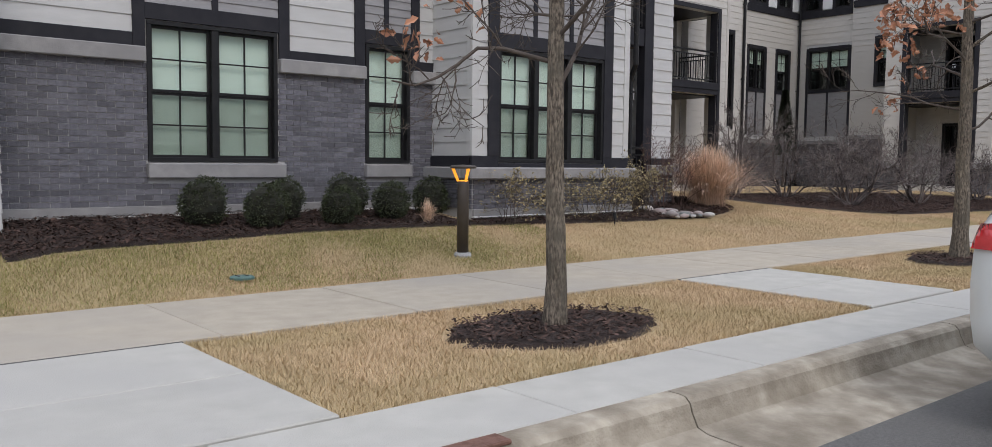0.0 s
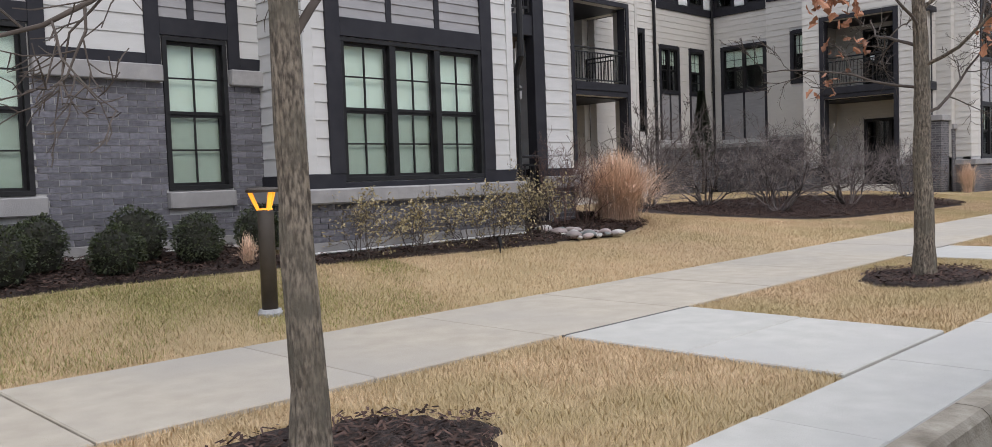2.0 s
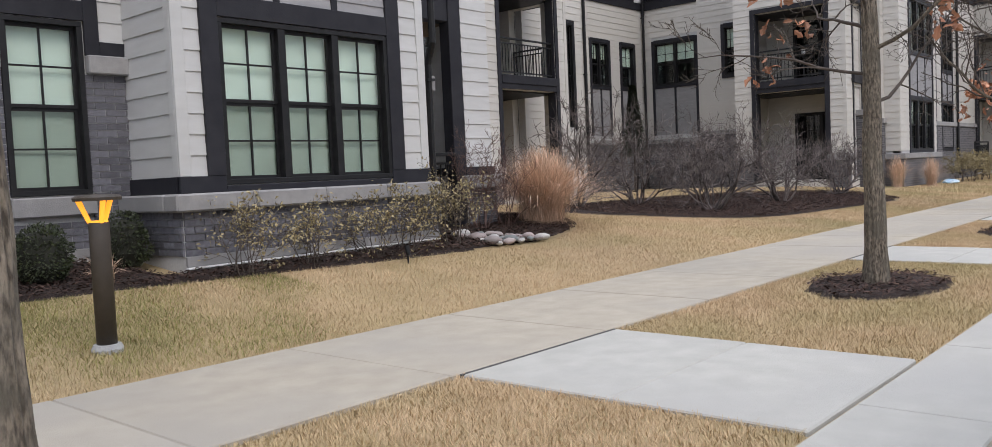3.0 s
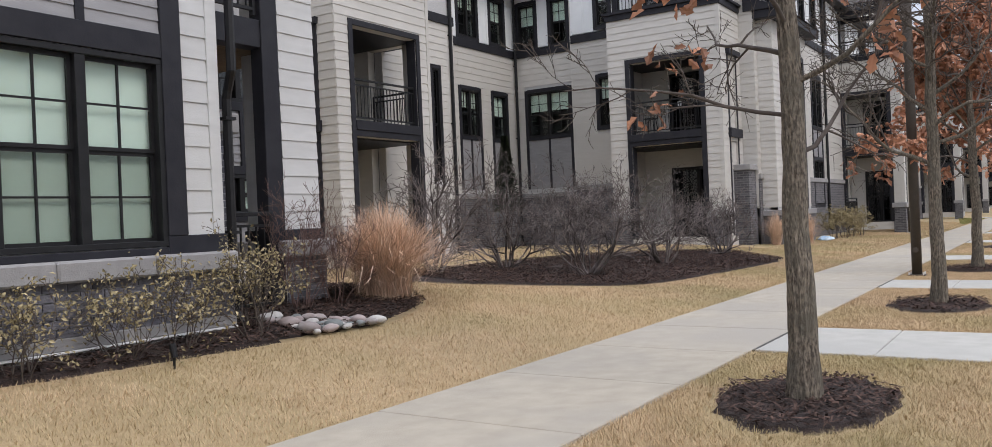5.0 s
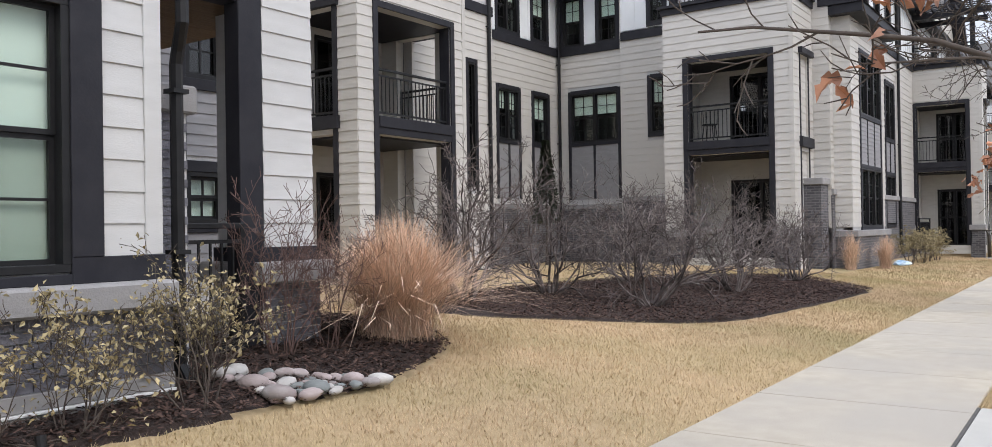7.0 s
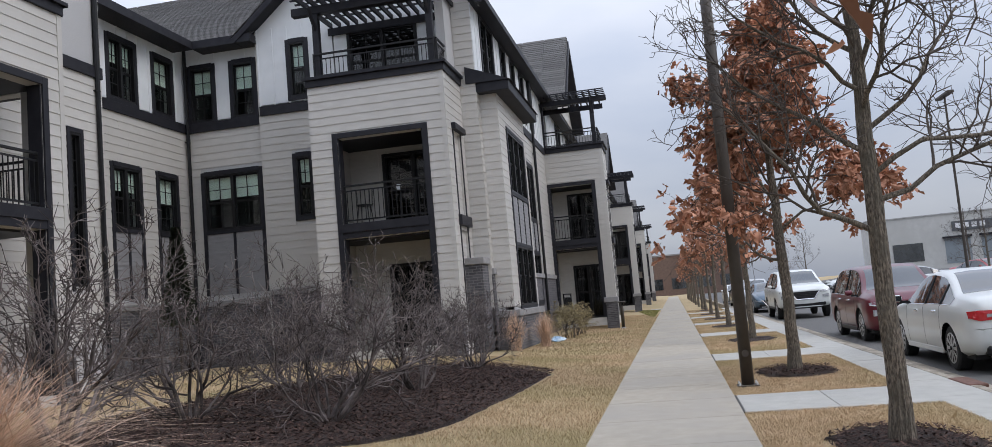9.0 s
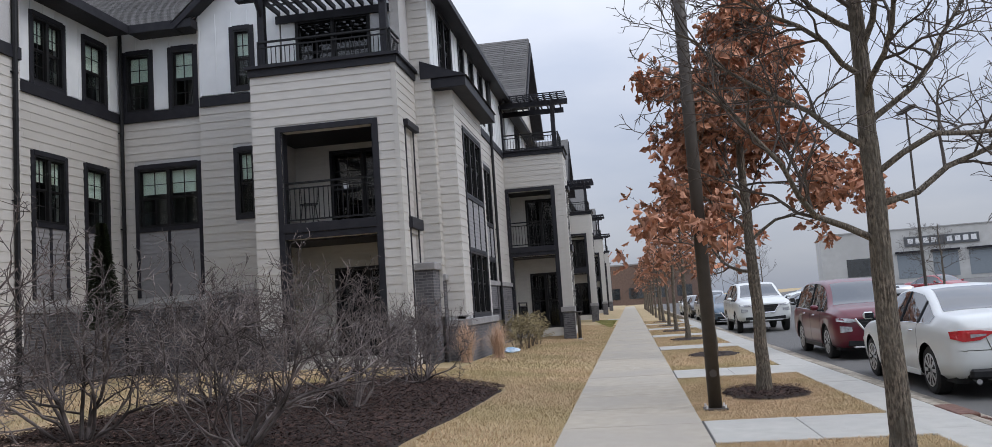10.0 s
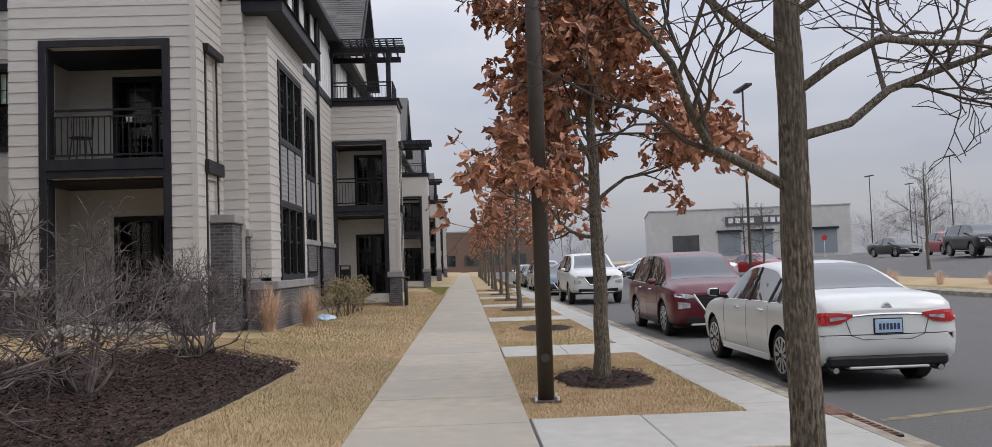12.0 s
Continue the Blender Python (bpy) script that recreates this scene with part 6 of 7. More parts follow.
        part("sill_trim", Build().box((0.98 + 0.45) * stretch, min(side * sy, side * (sy + 0.025)), 0.22 + lift, (table[-1][0] - 1.4) * stretch, max(side * sy, side * (sy + 0.025)), 0.31 + lift, 0.01), pnt if lift == 0 and not plate and pnt is not P_MAROON else (M_BLACK if not plate else pnt), top)
        # lamps
        zl = table[-1][2] + lift
        part("headlight", lens(side, [(0.52, zl - 0.03, zl + 0.02), (0.7, zl - 0.04, zl + 0.05), (0.91, zl + 0.0, zl + 0.06)], False), M_HEAD, top)
        if table is not SEDAN:
            part("lower_lamp", lens(side, [(0.62, zl - 0.22, zl - 0.13), (0.86, zl - 0.24, zl - 0.1)], False), M_HEAD, top)
        zt = table[1][2] + lift
        if table is SEDAN:
            lamp = part("tail_light", lens(side, [(0.44, zt - 0.01, zt + 0.02), (0.6, zt - 0.085, zt + 0.04), (0.8, zt - 0.1, zt + 0.045), (0.925, zt - 0.06, zt + 0.03)], True), M_TAIL, top)
        else:
            lamp = part("tail_light", lens(side, [(0.5, zt - 0.02, zt + 0.04), (0.75, zt - 0.08, zt + 0.06), (0.94, zt - 0.08, zt + 0.04)], True), M_TAIL, top)
        part("reversing_lamp", lens(side, [(0.52, zt - 0.03, zt - 0.008), (0.72, zt - 0.055, zt - 0.008)], True, 0.026), M_HEAD, lamp)
    zg = table[-1][2] + lift
    part("grille", Build().prism([(-half * 0.5, zg + 0.02), (half * 0.5, zg + 0.02), (half * 0.3, zg - 0.27), (-half * 0.3, zg - 0.27)], "x", L - 0.1, L + 0.043), M_BLACK, top)
    for q in range(4):
        part("grille_slat", Build().box(L + 0.041, -half * (0.46 - q * 0.045), zg - 0.04 - q * 0.06, L + 0.049, half * (0.46 - q * 0.045), zg - 0.03 - q * 0.06), M_SEAM, top)
    if chrome_grille:
        part("grille_bar", Build().tube([(L + 0.022, -half * 0.54, zg + 0.04), (L + 0.04, -half * 0.32, zg - 0.27), (L + 0.04, half * 0.32, zg - 0.27), (L + 0.022, half * 0.54, zg + 0.04)], [0.026] * 4, 6), M_CHROME, top)
        part("skid_trim", Build().box(L - 0.1, -half * 0.6, 0.25 + lift, L + 0.03, half * 0.6, 0.29 + lift, 0.012), M_SILVERPART, top)
    part("front_bumper_trim", Build().box(L - 0.2, -half * 0.72, 0.29 + lift, L + 0.02, half * 0.72, 0.42 + lift, 0.02), M_BLACK, top)
    part("rear_bumper_trim", Build().box(-0.025, -half * 0.76, 0.27 + lift, 0.2, half * 0.76, 0.40 + lift, 0.03), M_BLACK, top)
    part("bumper_valance", Build().box(-0.035, -half * 0.5, 0.25 + lift, 0.15, half * 0.5, 0.28 + lift, 0.01), M_SILVERPART, top)
    part("boot_trim", Build().tube([(-0.02, -half * 0.46, 0.845 + lift), (-0.03, -half * 0.25, 0.86 + lift), (-0.036, 0, 0.865 + lift), (-0.03, half * 0.25, 0.86 + lift), (-0.02, half * 0.46, 0.845 + lift)], [0.014] * 5, 6), M_CHROME, top)
    seam = [(-0.002 - BOW * (1 - (y / 0.78) ** 2), y * half, z + lift) for y, z in ((-0.52, 0.8), (-0.46, 0.63), (-0.3, 0.58), (0.3, 0.58), (0.46, 0.63), (0.52, 0.8))]
    part("boot_seam", Build().tube(seam, [0.0045] * 6, 4), M_SEAM, top)
    if plate:
        pl = part("licence_plate", Build().box(-0.052, -0.155, 0.655, 0.03, 0.155, 0.805, 0.004), M_PLATE, top, "pale blue licence plate with dark bars")
        part("plate_frame", Build().box(-0.047, -0.168, 0.642, 0.03, 0.168, 0.818, 0.004), M_BLACK, pl)
        for k in range(6):
            part("bar", Build().box(-0.056, -0.125 + k * 0.042, 0.69, -0.051, -0.098 + k * 0.042, 0.76), M_INK, pl)
        bd = Build().lathe([(0.052, 0), (0.052, 0.012), (0.036, 0.014), (0.036, 0.004), (0.0, 0.004)], 20)
        bd.v = [(-0.005 - z * 1.5, x, 0.945 + y) for x, y, z in bd.v]
        badge = part("badge", bd, M_CHROME, top)
        part("badge_bar", Build().box(-0.027, -0.062, 0.936, -0.005, 0.062, 0.953, 0.003), M_CHROME, badge)
        for side in (1, -1):
            part("exhaust", Build().tube([(-0.0, side * half * 0.66, 0.24), (0.2, side * half * 0.66, 0.24)], [0.035, 0.035], 10), M_CHROME, top)
    for xw in (0.98 * stretch, L - 0.92 * stretch):
        for side in (1, -1):
            yo = side * (half * 0.985)
            wh = thing_part("wheel", top, (xw, yo - side * 0.02, rim_r))
            ty = Build()
            prof = [(rim_r * 0.66, 0.0), (rim_r * 0.9, 0.0), (rim_r, -0.025), (rim_r, -0.19), (rim_r * 0.9, -0.21), (rim_r * 0.6, -0.21)]
            ty.lathe(prof, 28)
            ty.v = [(vx, vz * side, vy) for vx, vy, vz in ty.v]
            part("tyre", ty, M_TYRE, wh, smooth=False)
            bk = Build().lathe([(rim_r * 0.68, -0.04), (rim_r * 0.6, -0.06), (0.001, -0.06)], 24)
            bk.v = [(vx, vz * side, vy) for vx, vy, vz in bk.v]
            part("brake_drum", bk, M_BLACK, wh)
            rm = Build()
            rm.lathe([(rim_r * 0.70, -0.004), (rim_r * 0.685, 0.006), (rim_r * 0.635, 0.004), (rim_r * 0.62, -0.05)], 28)
            for q in range(10):
                a = 6.2832 * q / 10
                ca, sa = math.cos(a), math.sin(a)
                s = len(rm.v)
                for rr, ww, zz in ((0.03, 0.016, 0.0), (rim_r * 0.63, 0.026, 0.004)):
                    rm.v += [(ca * rr - sa * ww, sa * rr + ca * ww, zz), (ca * rr + sa * ww, sa * rr - ca * ww, zz), (ca * rr + sa * ww, sa * rr - ca * ww, zz - 0.03), (ca * rr - sa * ww, sa * rr + ca * ww, zz - 0.03)]
                rm.f += [(s, s + 1, s + 5, s + 4), (s, s + 4, s + 7, s + 3), (s + 1, s + 2, s + 6, s + 5), (s + 4, s + 5, s + 6, s + 7)]
            rm.lathe([(0.06, -0.02), (0.055, 0.008), (0.001, 0.012)], 14)
            rm.v = [(vx, vz * side, vy) for vx, vy, vz in rm.v]
            part("rim", rm, M_RIM, wh)
    return top


M_SILVERPART = material("silver_plastic", (0.45, 0.45, 0.46), (0.55, 0.55, 0.56), 6, 0.4)


def thing_part(name, parent, at):
    ob = part(name, Build().tube([(0, -0.02, 0), (0, 0.02, 0)], [0.03, 0.03], 8), M_TYRE, parent)
    ob.location = at
    return ob


ROAD_Z = -0.205
car("sedan", pose(23.95, 1.62, ROAD_Z), SEDAN, 0.915, P_WHITE, "glossy white sedan parked tail-on at the kerb", (4, 6, 8, 10), plate=True, stretch=0.96)
car("suv", pose(35.65, 1.45, ROAD_Z, 0, 0, 180), SUV, 0.93, P_MAROON, "dark maroon crossover parked nose-on at the kerb", (2, 4, 7, 9), rim_r=0.36)
car("large_suv", pose(50.5, 1.6, ROAD_Z, 0, 0, 180), SUV, 1.0, P_WHITE, "large white utility vehicle parked nose-on at the kerb", (2, 4, 7, 9), rim_r=0.4, stretch=1.1, lift=0.18)
for i, (cx, pnt, tb, fr, lb) in enumerate([(60.0, P_BLUE, SEDAN, (4, 6, 8, 10), "blue-grey sedan parked along the kerb far off"), (67.0, P_SILVER, SUV, (2, 4, 7, 9), "silver crossover parked along the kerb far off"), (75, P_BLACK, SEDAN, (4, 6, 8, 10), "black sedan parked along the kerb far off"),
                                           (84, P_WHITE, SEDAN, (4, 6, 8, 10), "white sedan parked along the kerb far off")]):
    car("parked_car", pose(cx, 1.75, ROAD_Z, 0, 0, 180), tb, 0.91, pnt, lb, fr)

car("suv", pose(5.98, 1.47, ROAD_Z), SUV, 0.93, P_WHITE, "white crossover parked tail-on at the kerb", (2, 4, 7, 9), rim_r=0.36)

# ---- parking lot beyond the road ----
lot = Build()
lot.prism([(-10.5, -0.25), (-10.5, -0.1), (-13, 0.05), (-24, 0.92), (-60, 1.3), (-60, -0.4)], "x", 30, 170)
tagged(part("parking_lot", lot, M_ROAD), "raised asphalt parking lot across the road", "parking lot", kind="structure")
island = Build()
island.prism([(-10.2, -0.25), (-10.2, -0.06), (-10.35, -0.02), (-13.2, 0.2), (-13.4, 0.16), (-13.4, -0.2)], "x", 34, 60)
tagged(part("kerb_island", island, M_KERB), "pale concrete kerbed island with mulch", "kerb", kind="structure")
patch_b = Build().prism([(-10.6, -0.02), (-10.7, 0.06), (-12.9, 0.24), (-13.0, 0.12)], "x", 35, 59)
tagged(part("mulch_bed", patch_b, M_LAWN), "dry tan soil on a parking island", "mulch bed", kind="structure")
for i in range(9):
    plume_grass(36 + i * 2.4, -11.6 + 0.5 * (i % 3), 120 + i, 0.62, 0.42, 260).location.z = 0.05
    bpy.context.view_layer.update()


car("sedan", pose(74.0, -12.4, 0.08, 0, 0, 200), SEDAN, 0.91, P_RED, "bright red sedan in the parking area", (4, 6, 8, 10))
car("sedan", pose(80.5, -25.7, 0.95, 0, 0, 184), SEDAN, 0.91, P_BLACK, "dark sedan in the far parking lot", (4, 6, 8, 10))
car("pickup", pose(66.5, -24.0, 0.93, 0, 0, 172), SUV, 0.98, P_BLACK, "black truck in the far parking lot", (2, 4, 7, 9), rim_r=0.42, stretch=1.1, lift=0.22)
car("suv", pose(79.0, -29.6, 0.99, 0, 0, 170), SUV, 0.93, P_RED, "red crossover in the far parking lot", (2, 4, 7, 9), rim_r=0.36)
for i, (cx, cy, pnt) in enumerate([(66, -8.5, P_WHITE), (71, -9.0, P_BLUE), (76, -9.5, P_BLACK), (82, -10, P_WHITE), (60.5, -8.0, P_SILVER)]):
    car("parked_car", pose(cx, cy, 0.0, 0, 0, 100), SEDAN, 0.91, pnt, "sedan in the parking area across the road", (4, 6, 8, 10))

# ---- street furniture ----
M_RUST = material("rusted_cast_iron", (0.10, 0.045, 0.03), (0.19, 0.10, 0.075), 18, 0.85, 0.4)
M_YELLOW = material("worn_yellow_paint", (0.20, 0.17, 0.08), (0.30, 0.255, 0.125), 14, 0.85, c3=(0.10, 0.095, 0.08), big=5.0)
drain = thing("storm_drain", pose(22.0, 3.0, -0.2), "rusted cast-iron storm drain set in the gutter", "drain")
part("kerb_hood", Build().box(-0.35, 0.08, 0.14, 0.4, 0.3, 0.19, 0.012), M_RUST, drain)
part("grate_frame", Build().box(-0.5, -0.28, -0.04, 0.5, 0.06, 0.022, 0.004), M_BLACK, drain)
for q in range(9):
    part("grate_bar", Build().box(-0.46 + q * 0.105, -0.25, 0.022, -0.41 + q * 0.105, 0.03, 0.034), M_RUST, drain)
hood = thing("kerb_plate", pose(3.55, 3.2, -0.03), "rusted cast-iron inlet plate on the kerb", "drain")
part("plate", Build().box(-0.3, -0.05, 0.0, 0.1, 0.06, 0.022, 0.006), M_RUST, hood)
stripe = part("parking_stripe", Build().prism([(22.2, 2.55), (22.32, 2.55), (24.0, -2.6), (23.88, -2.6)], "z", -0.21, -0.201), M_YELLOW)
tagged(stripe, "worn yellow parking stripe on the asphalt", "road marking", kind="structure")
pole = thing("street_lamp", pose(22.95, 5.6, -0.03), "tall dark bronze street lamp pole", "street lamp")
part("base_plate", Build().box(-0.14, -0.14, 0, 0.14, 0.14, 0.035, 0.006), M_BOLLARD, pole)
part("shaft", Build().tube([(0, 0, 0.03), (0, 0, 4), (0, 0, 8.2)], [0.082, 0.078, 0.066], 16), M_BOLLARD, pole, smooth=True)
part("hand_hole_cover", Build().tube([(-0.075, 0.0, 0.45), (-0.09, 0.0, 0.45)], [0.045, 0.045], 10), M_BOLLARD, pole)
for q in range(4):
    part("anchor_bolt", Build().tube([(0.11 * (1 if q % 2 else -1), 0.11 * (1 if q < 2 else -1), 0.03), (0.11 * (1 if q % 2 else -1), 0.11 * (1 if q < 2 else -1), 0.075)], [0.012, 0.012], 6), M_FLASH, pole)
part("lamp_head", Build().box(-0.12, -0.9, 8.15, 0.12, 0.1, 8.3, 0.03), M_BOLLARD, pole)

M_AMBER = bpy.data.materials.new("amber_light")
M_AMBER.use_nodes = True
M_AMBER.node_tree.nodes["Principled BSDF"].inputs["Base Color"].default_value = (0.9, 0.45, 0.05, 1)
M_AMBER.node_tree.nodes["Principled BSDF"].inputs["Emission Color"].default_value = (1.0, 0.36, 0.03, 1)
M_AMBER.node_tree.nodes["Principled BSDF"].inputs["Emission Strength"].default_value = 0.75
M_PAD = material("bollard_footing", (0.30, 0.30, 0.30), (0.40, 0.40, 0.39), 12, 0.9, 0.3)


def bollard(x, y, h, lit=True):
    top = thing("bollard_light", pose(x, y, ground_z(x, y)), "bronze bollard light with a glowing amber ring" if lit else "unlit bronze bollard light beside the walk", "bollard light", "bollard lights")
    part("footing", Build().lathe([(0.1, -0.1), (0.1, 0.02), (0.085, 0.05), (0.0, 0.052)], 18), M_PAD, top)
    part("shaft", Build().lathe([(0.064, 0.05), (0.064, h - 0.17), (0.06, h - 0.16), (0.0, h - 0.16)], 20), M_BOLLARD, top, smooth=True)
    part("glow_ring", Build().lathe([(0.058, h - 0.165), (0.058, h - 0.15), (0.045, h - 0.148), (0.0, h - 0.148)], 18), M_AMBER if lit else M_BOLLARD, top)
    for q in range(3):
        a = q * 2.094 + 0.4
        ca, sa = math.cos(a), math.sin(a)
        part("strut", Build().tube([(0.055 * ca, 0.055 * sa, h - 0.16), (0.115 * ca, 0.115 * sa, h - 0.015)], [0.014, 0.018], 6), M_AMBER if lit else M_BOLLARD, top)
    part("cap", Build().lathe([(0.0, h - 0.02), (0.145, h - 0.02), (0.15, h + 0.0), (0.13, h + 0.016), (0.0, h + 0.024)], 24), M_BOLLARD, top)


bollard(7.22, 8.1, 1.0)
bollard(43.6, 8.4, 1.0, False)
valve = thing("valve_cover", pose(4.55, 7.88, ground_z(4.55, 7.88) + 0.012), "round green plastic irrigation valve cover", "valve cover")
M_VALVE = material("green_plastic", (0.06, 0.13, 0.12), (0.11, 0.19, 0.17), 20, 0.6, 0.3)
part("lid", Build().lathe([(0.11, 0.0), (0.11, 0.02), (0.095, 0.028), (0.0, 0.03)], 20), M_VALVE, valve)
for q in (-0.04, 0.04):
    part("slot", Build().box(q - 0.008, -0.04, 0.028, q + 0.008, 0.04, 0.034), M_BLACK, valve)
bag = thing("plastic_bag", pose(36.0, 9.9, ground_z(36.0, 9.9)), "crumpled blue and white plastic bag on the mulch", "bag")
M_BAG = material("blue_white_plastic", (0.10, 0.36, 0.62), (0.75, 0.78, 0.80), 5, 0.4)
bb = Build().lathe([(0.19, 0.0), (0.25, 0.05), (0.2, 0.11), (0.08, 0.14), (0.0, 0.135)], 14)
rb = random.Random(4)
bb.v = [(vx * rb.uniform(0.8, 1.25) * 1.5, vy * rb.uniform(0.8, 1.2), vz * rb.uniform(0.7, 1.2)) for vx, vy, vz in bb.v]
part("folds", bb, M_BAG, bag)
spike = thing("garden_spotlight", pose(10.95, 9.22, ground_z(10.95, 9.22) + 0.04), "small black spotlight on a spike in the mulch", "garden light")
part("spike", Build().tube([(0, 0, -0.06), (0, 0, 0.06)], [0.008, 0.012], 8), M_BLACK, spike)
part("lamp_can", Build().tube([(0, -0.01, 0.05), (0, 0.015, 0.15)], [0.024, 0.028], 12), M_BLACK, spike)
fence = railing("patio_fence", pose(40.9, 10.2, 0.25), 2.2, 0.1, 1.25, "black metal patio fence by the far front", step=0.11)

# balcony furniture
chair = thing("balcony_chair", T2 @ pose(1.0, 0.7, 3.62), "black wire chair on a balcony", "chair")
part("seat", Build().lathe([(0.2, 0.42), (0.21, 0.44), (0.0, 0.445)], 14), M_BLACK, chair)
for q in range(4):
    a = 0.785 + q * 1.571
    part("leg", Build().tube([(0.16 * math.cos(a), 0.16 * math.sin(a), 0.43), (0.22 * math.cos(a), 0.22 * math.sin(a), 0)], [0.012, 0.012], 6), M_BLACK, chair)
for q in range(6):
    a = math.pi * (0.1 + 0.8 * q / 5)
    part("back_wire", Build().tube([(0.2 * math.cos(a), 0.2 * math.sin(a), 0.44), (0.23 * math.cos(a), 0.23 * math.sin(a), 0.85)], [0.008, 0.008], 5), M_BLACK, chair)
tbl = thing("balcony_table", T2 @ pose(1.9, 0.8, 3.62), "small round black balcony table", "table")
part("tabletop", Build().lathe([(0.3, 0.68), (0.3, 0.7), (0.0, 0.705)], 18), M_BLACK, tbl)
part("stem", Build().tube([(0, 0, 0), (0, 0, 0.68)], [0.025, 0.02], 8), M_BLACK, tbl)
cup = thing("white_cup", T2 @ pose(1.9, 0.75, 3.62 + 0.705), "small white cup on the balcony table", "cup")
part("bowl", Build().lathe([(0.05, 0), (0.065, 0.15), (0.0, 0.14)], 12), M_BATTEN, cup)

# ---- distance ----
M_FAR = material("cream_stucco", (0.50, 0.49, 0.46), (0.58, 0.57, 0.54), 1.5, 0.9, 0.1, 20, c3=(0.48, 0.47, 0.44), big=0.2)
M_SHUTTER = material("grey_roller_door", (0.20, 0.23, 0.25), (0.26, 0.29, 0.31), 3, 0.6, stretch=(1, 1, 20))
M_SIGN = material("sign_board", (0.09, 0.095, 0.10), (0.12, 0.125, 0.13), 3, 0.6)
M_LETTER = material("sign_letter", (0.75, 0.75, 0.74), (0.8, 0.8, 0.79), 3, 0.6)
hall = thing("commercial_building", pose(130, -18.6, 1.5, 0, 0, -100), "flat-roofed cream commercial building with grey roller doors", "building")
part("wall", Build().box(0, 0, -1.5, 26, 18, 6.2), M_FAR, hall)
part("parapet_cap", Build().box(-0.1, -0.1, 6.2, 26.1, 18.1, 6.35), M_FOUND, hall)
for q in range(4):
    part("roller_door", Build().box(9 + q * 4.1, -0.06, 0.0, 11.9 + q * 4.1, 0.0, 3.1), M_SHUTTER, hall)
    part("door_awning", Build().box(8.8 + q * 4.1, -0.5, 3.15, 12.1 + q * 4.1, 0.0, 3.4), M_TRIM, hall)
part("window", Build().box(3, -0.05, 0.6, 6.5, 0.0, 2.9), M_CARGLASS, hall)
sg = part("sign_board", Build().box(10, -0.18, 4.0, 18.5, 0.0, 5.2), M_SIGN, hall, "dark sign board with pale bars")
for q in range(9):
    if q != 4:
        part("letter_bar", Build().box(10.4 + q * 0.9, -0.22, 4.3, 11.0 + q * 0.9, -0.18, 4.95), M_LETTER, sg)
far_b = thing("brick_building", pose(190, -8, 0), "low brown brick building at the street's far end", "building")
part("wall", Build().box(0, 0, -1, 18, 26, 8.0), material("brown_brick_far", (0.13, 0.085, 0.065), (0.18, 0.12, 0.095), 3, 0.9), far_b)
part("parapet_cap", Build().box(-0.1, -0.1, 8.0, 18.1, 26.1, 8.3), M_STONE, far_b)
for q in range(5):
    part("window", Build().box(-0.06, 2 + q * 4.8, 1.2, 0.0, 5 + q * 4.8, 3.4), M_CARGLASS, far_b)


def lot_lamp(x, y, z, h, group="parking lot lamps"):
    s = thing("lot_lamp", pose(x, y, z), "tall dark parking-lot lamp on a concrete foot", "street lamp", group)
    part("foot", Build().lathe([(0.3, -0.5), (0.3, 0.75), (0.0, 0.76)], 14), M_FOUND, s)
    part("shaft", Build().tube([(0, 0, 0.7), (0, 0, h)], [0.07, 0.045], 8), M_BOLLARD, s)
    part("lamp_head", Build().box(-0.9, -0.15, h - 0.02, 0.9, 0.15, h + 0.1, 0.02), M_BOLLARD, s)


lot_lamp(52, -6.2, -0.2, 9.0)
lot_lamp(98, -42, 1.1, 9.5)
lot_lamp(112, -40.5, 1.1, 9.0)
lot_lamp(125, -52, 1.1, 9.0)
sign = thing("stop_sign", pose(104, -31.5, 0.95), "red octagonal stop sign on a thin post", "sign")
part("post", Build().tube([(0, 0, 0), (0, 0, 2.2)], [0.03, 0.03], 6), M_FLASH, sign)
stp = Build()
stp.prism([(0.32 * math.cos(a), 2.1 + 0.32 * math.sin(a)) for a in [math.pi / 8 + q * math.pi / 4 for q in range(8)]], "x", -0.05, -0.02)
part("plate", stp, M_TAIL, sign)
for i, (bx, by, bz, hh) in enumerate([(57.5, -17.2, 0.4, 5.5), (64, -11.0, 0, 4.5), (75, -13.5, 0.2, 5.0), (95, -38, 1.1, 7), (110, -46, 1.2, 8), (120, -50, 1.2, 8), (86, -42, 1.1, 7), (104, -7, 0, 6), (128, -7.5, 0, 6)]):
    street_tree(bx, by, 140 + i, "bare thin tree in the parking area" if bx < 90 else "bare tree in the far distance", leaves=0, low=hh * 0.28, crown=hh * 0.26, height=hh, trunk_r=0.07, limbs=12, group="distant trees").location.z = bz
for i in range(8):
    street_tree(64 + i * 7.5, 4.85, 160 + i, "distant street tree with a few brown leaves", leaves=220, low=1.8, crown=0.9, height=5.0, trunk_r=0.07, limbs=10, leaf_size=(0.15, 0.25))
for i in range(12):
    bare_shrub(100 + i * 5.5, -58 + (i % 3) * 4, 190 + i, 7.5, 4.5, "leafless grey-brown thicket far off", M_SHRUBTWIG, stems=8, name="far_thicket", group="far thickets", kids=(5, 5, 3))


# ---- bricks, last ----
def unit_brick(mat, seed):
    rng = random.Random(seed)
    b = Build().box(0, -1, 0, 1, 0, 1)
    return b.mesh("brick", mat)


BRICK = unit_brick(M_BRICK, 1)
CL, CH, GAP = 0.2032, 0.0677, 0.009


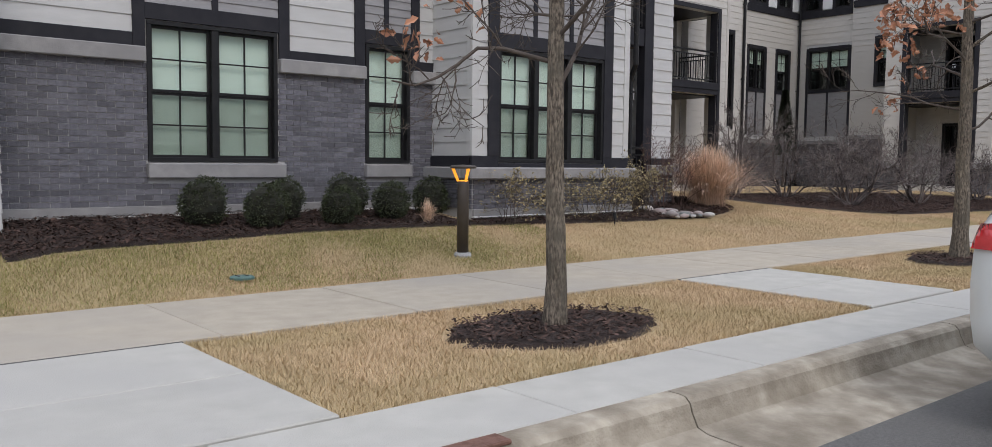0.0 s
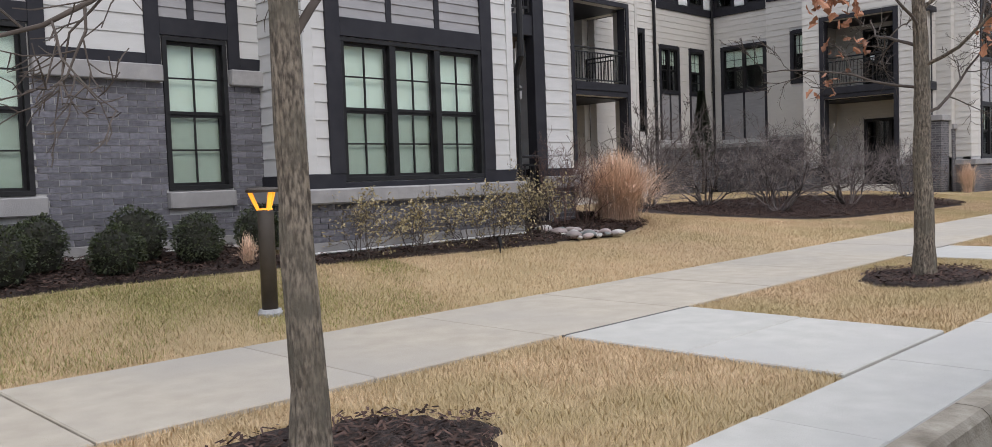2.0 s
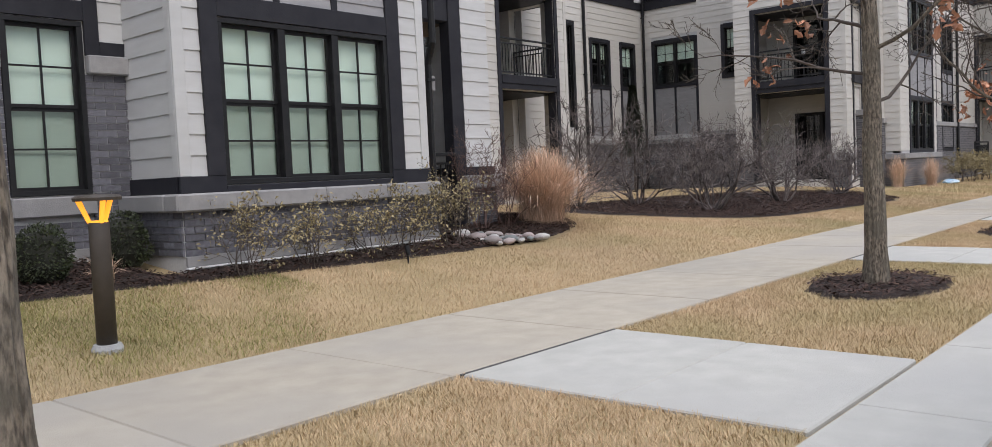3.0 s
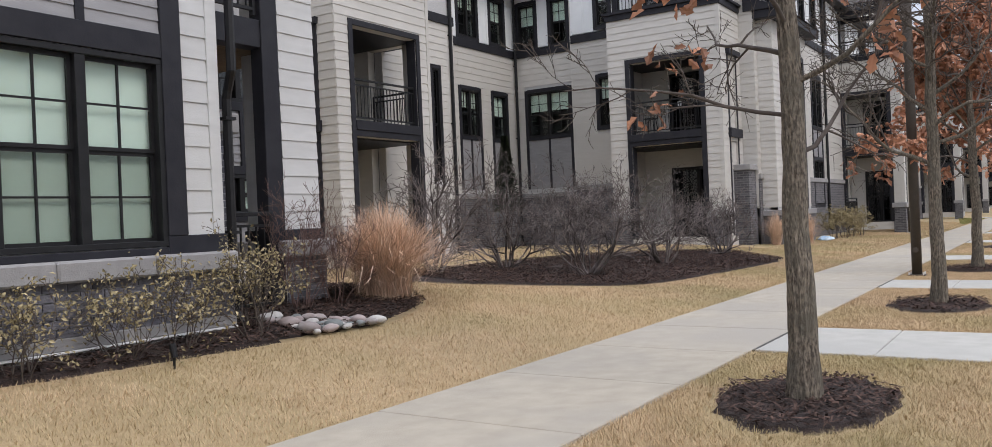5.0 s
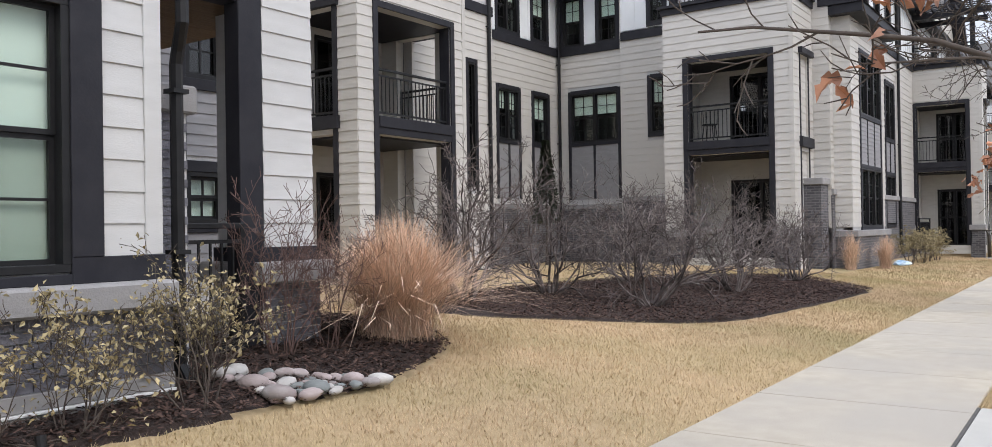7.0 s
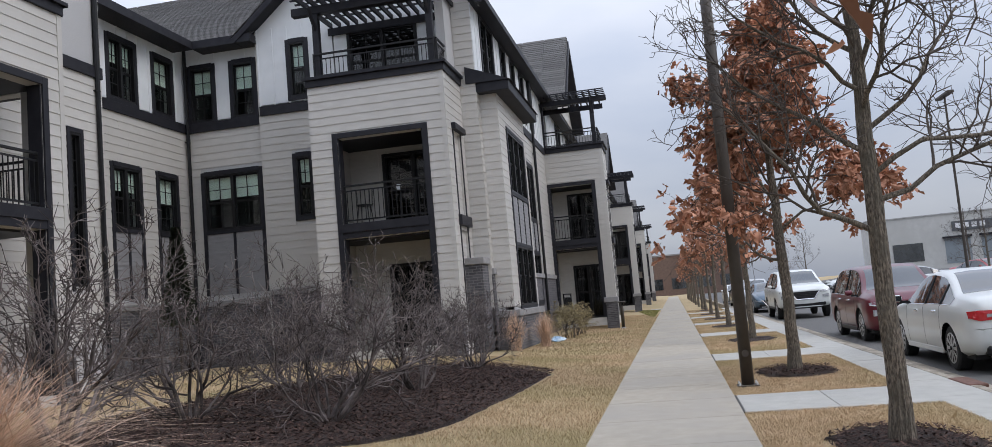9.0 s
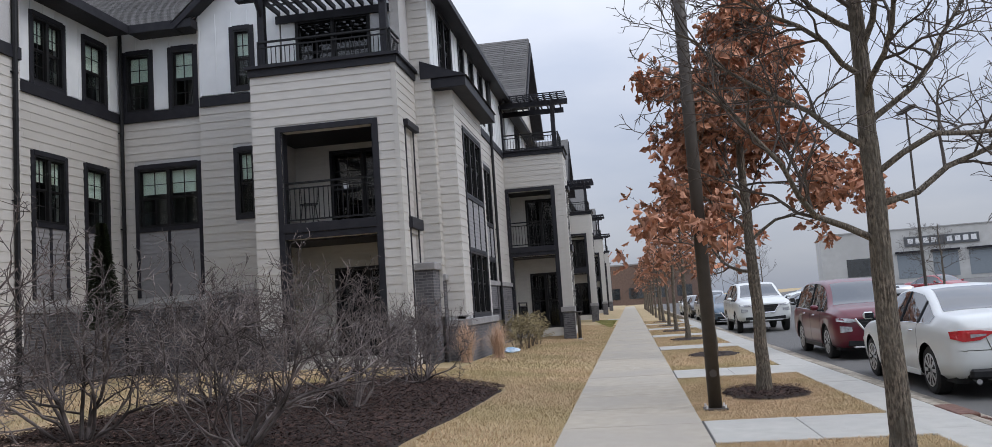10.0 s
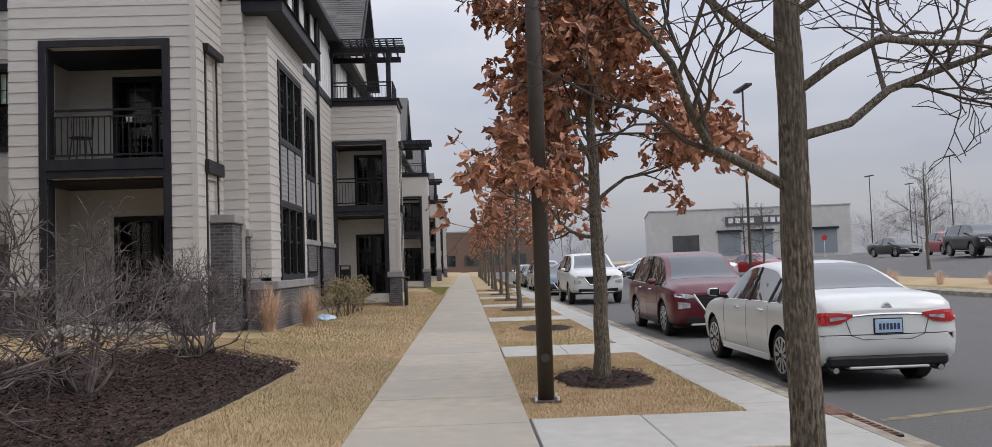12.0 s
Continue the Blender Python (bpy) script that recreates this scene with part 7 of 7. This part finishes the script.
def lay_bricks(parent, m, u0, u1, z0, z1, holes, out, nearest, name="brick"):
    """Running bond with recessed joints; bricks inside the stretch `nearest` are parts, the rest one sheet."""
    rng = random.Random(int(u0 * 100 + z0 * 10))
    rest = Build()
    n = round((z1 - z0) / CH)
    ch = (z1 - z0) / n
    made = 0
    for k in range(n):
        z = z0 + k * ch
        h = [(a, c) for a, c, p, q in holes if p < z + ch * 0.5 < q]
        for s, e in cut(u0, u1, h):
            u = s - (CL / 2 if k % 2 else 0) - ((s - u0) % CL if s > u0 else 0)
            while u < e:
                a, c = max(u, s), min(u + CL, e)
                u += CL
                if c - a < 0.03:
                    continue
                d = out + rng.uniform(-0.0015, 0.0015)
                if nearest and made < 300 and nearest[0] < (a + c) / 2 < nearest[1] and nearest[2] < z < nearest[3]:
                    ob = new(name, BRICK)
                    ob.parent = parent
                    ob.matrix_basis = m @ Matrix.Translation((a + GAP / 2, 0, z + GAP / 2)) @ Matrix.Diagonal((c - a - GAP, d, ch - GAP, 1))
                    made += 1
                else:
                    rest.box(a + GAP / 2, -d, z + GAP / 2, c - GAP / 2, 0, z + ch - GAP / 2)
    if rest.v:
        ob = raw("bricks", rest, M_BRICKS, parent)
        ob.matrix_basis = m
        tagged(ob, kind="stuff")


ID = Matrix.Identity(4)
lay_bricks(wall_a, ID, 3.1, 8.95, 0.56, 2.25, [(4.76, 6.53, 0.89, 1.075), (4.78, 6.43, 0.8, 2.75), (7.74, 8.52, 0.89, 1.075), (7.76, 8.5, 0.8, 2.75)], 0.011, (6.4, 8.95, 0.5, 2.3))
lay_bricks(base_b, Matrix.Translation((0, 9.99, 0)), BX0 - 0.07, BX1 + 0.02, 0.46, 0.88, [], 0.02, (9.5, 12.0, 0.4, 0.9))
lay_bricks(base_bw, face_frame(BX0 - 0.07, 11.05, -90), 0, 1.06, 0.46, 0.88, [], 0.02, (0, 1.3, 0.4, 0.9))
lay_bricks(pier_foot, Matrix.Translation((0, -0.03, 0)), -0.03, 0.58, 0.2, 0.92, [], 0.02, (-1, 1, 0, 1))
lay_bricks(bp_core, Matrix.Translation((0, 0.01, 0)), 0.01, 0.34, 0.2, 2.2, [], 0.018, (-1, 1, 0, 3))
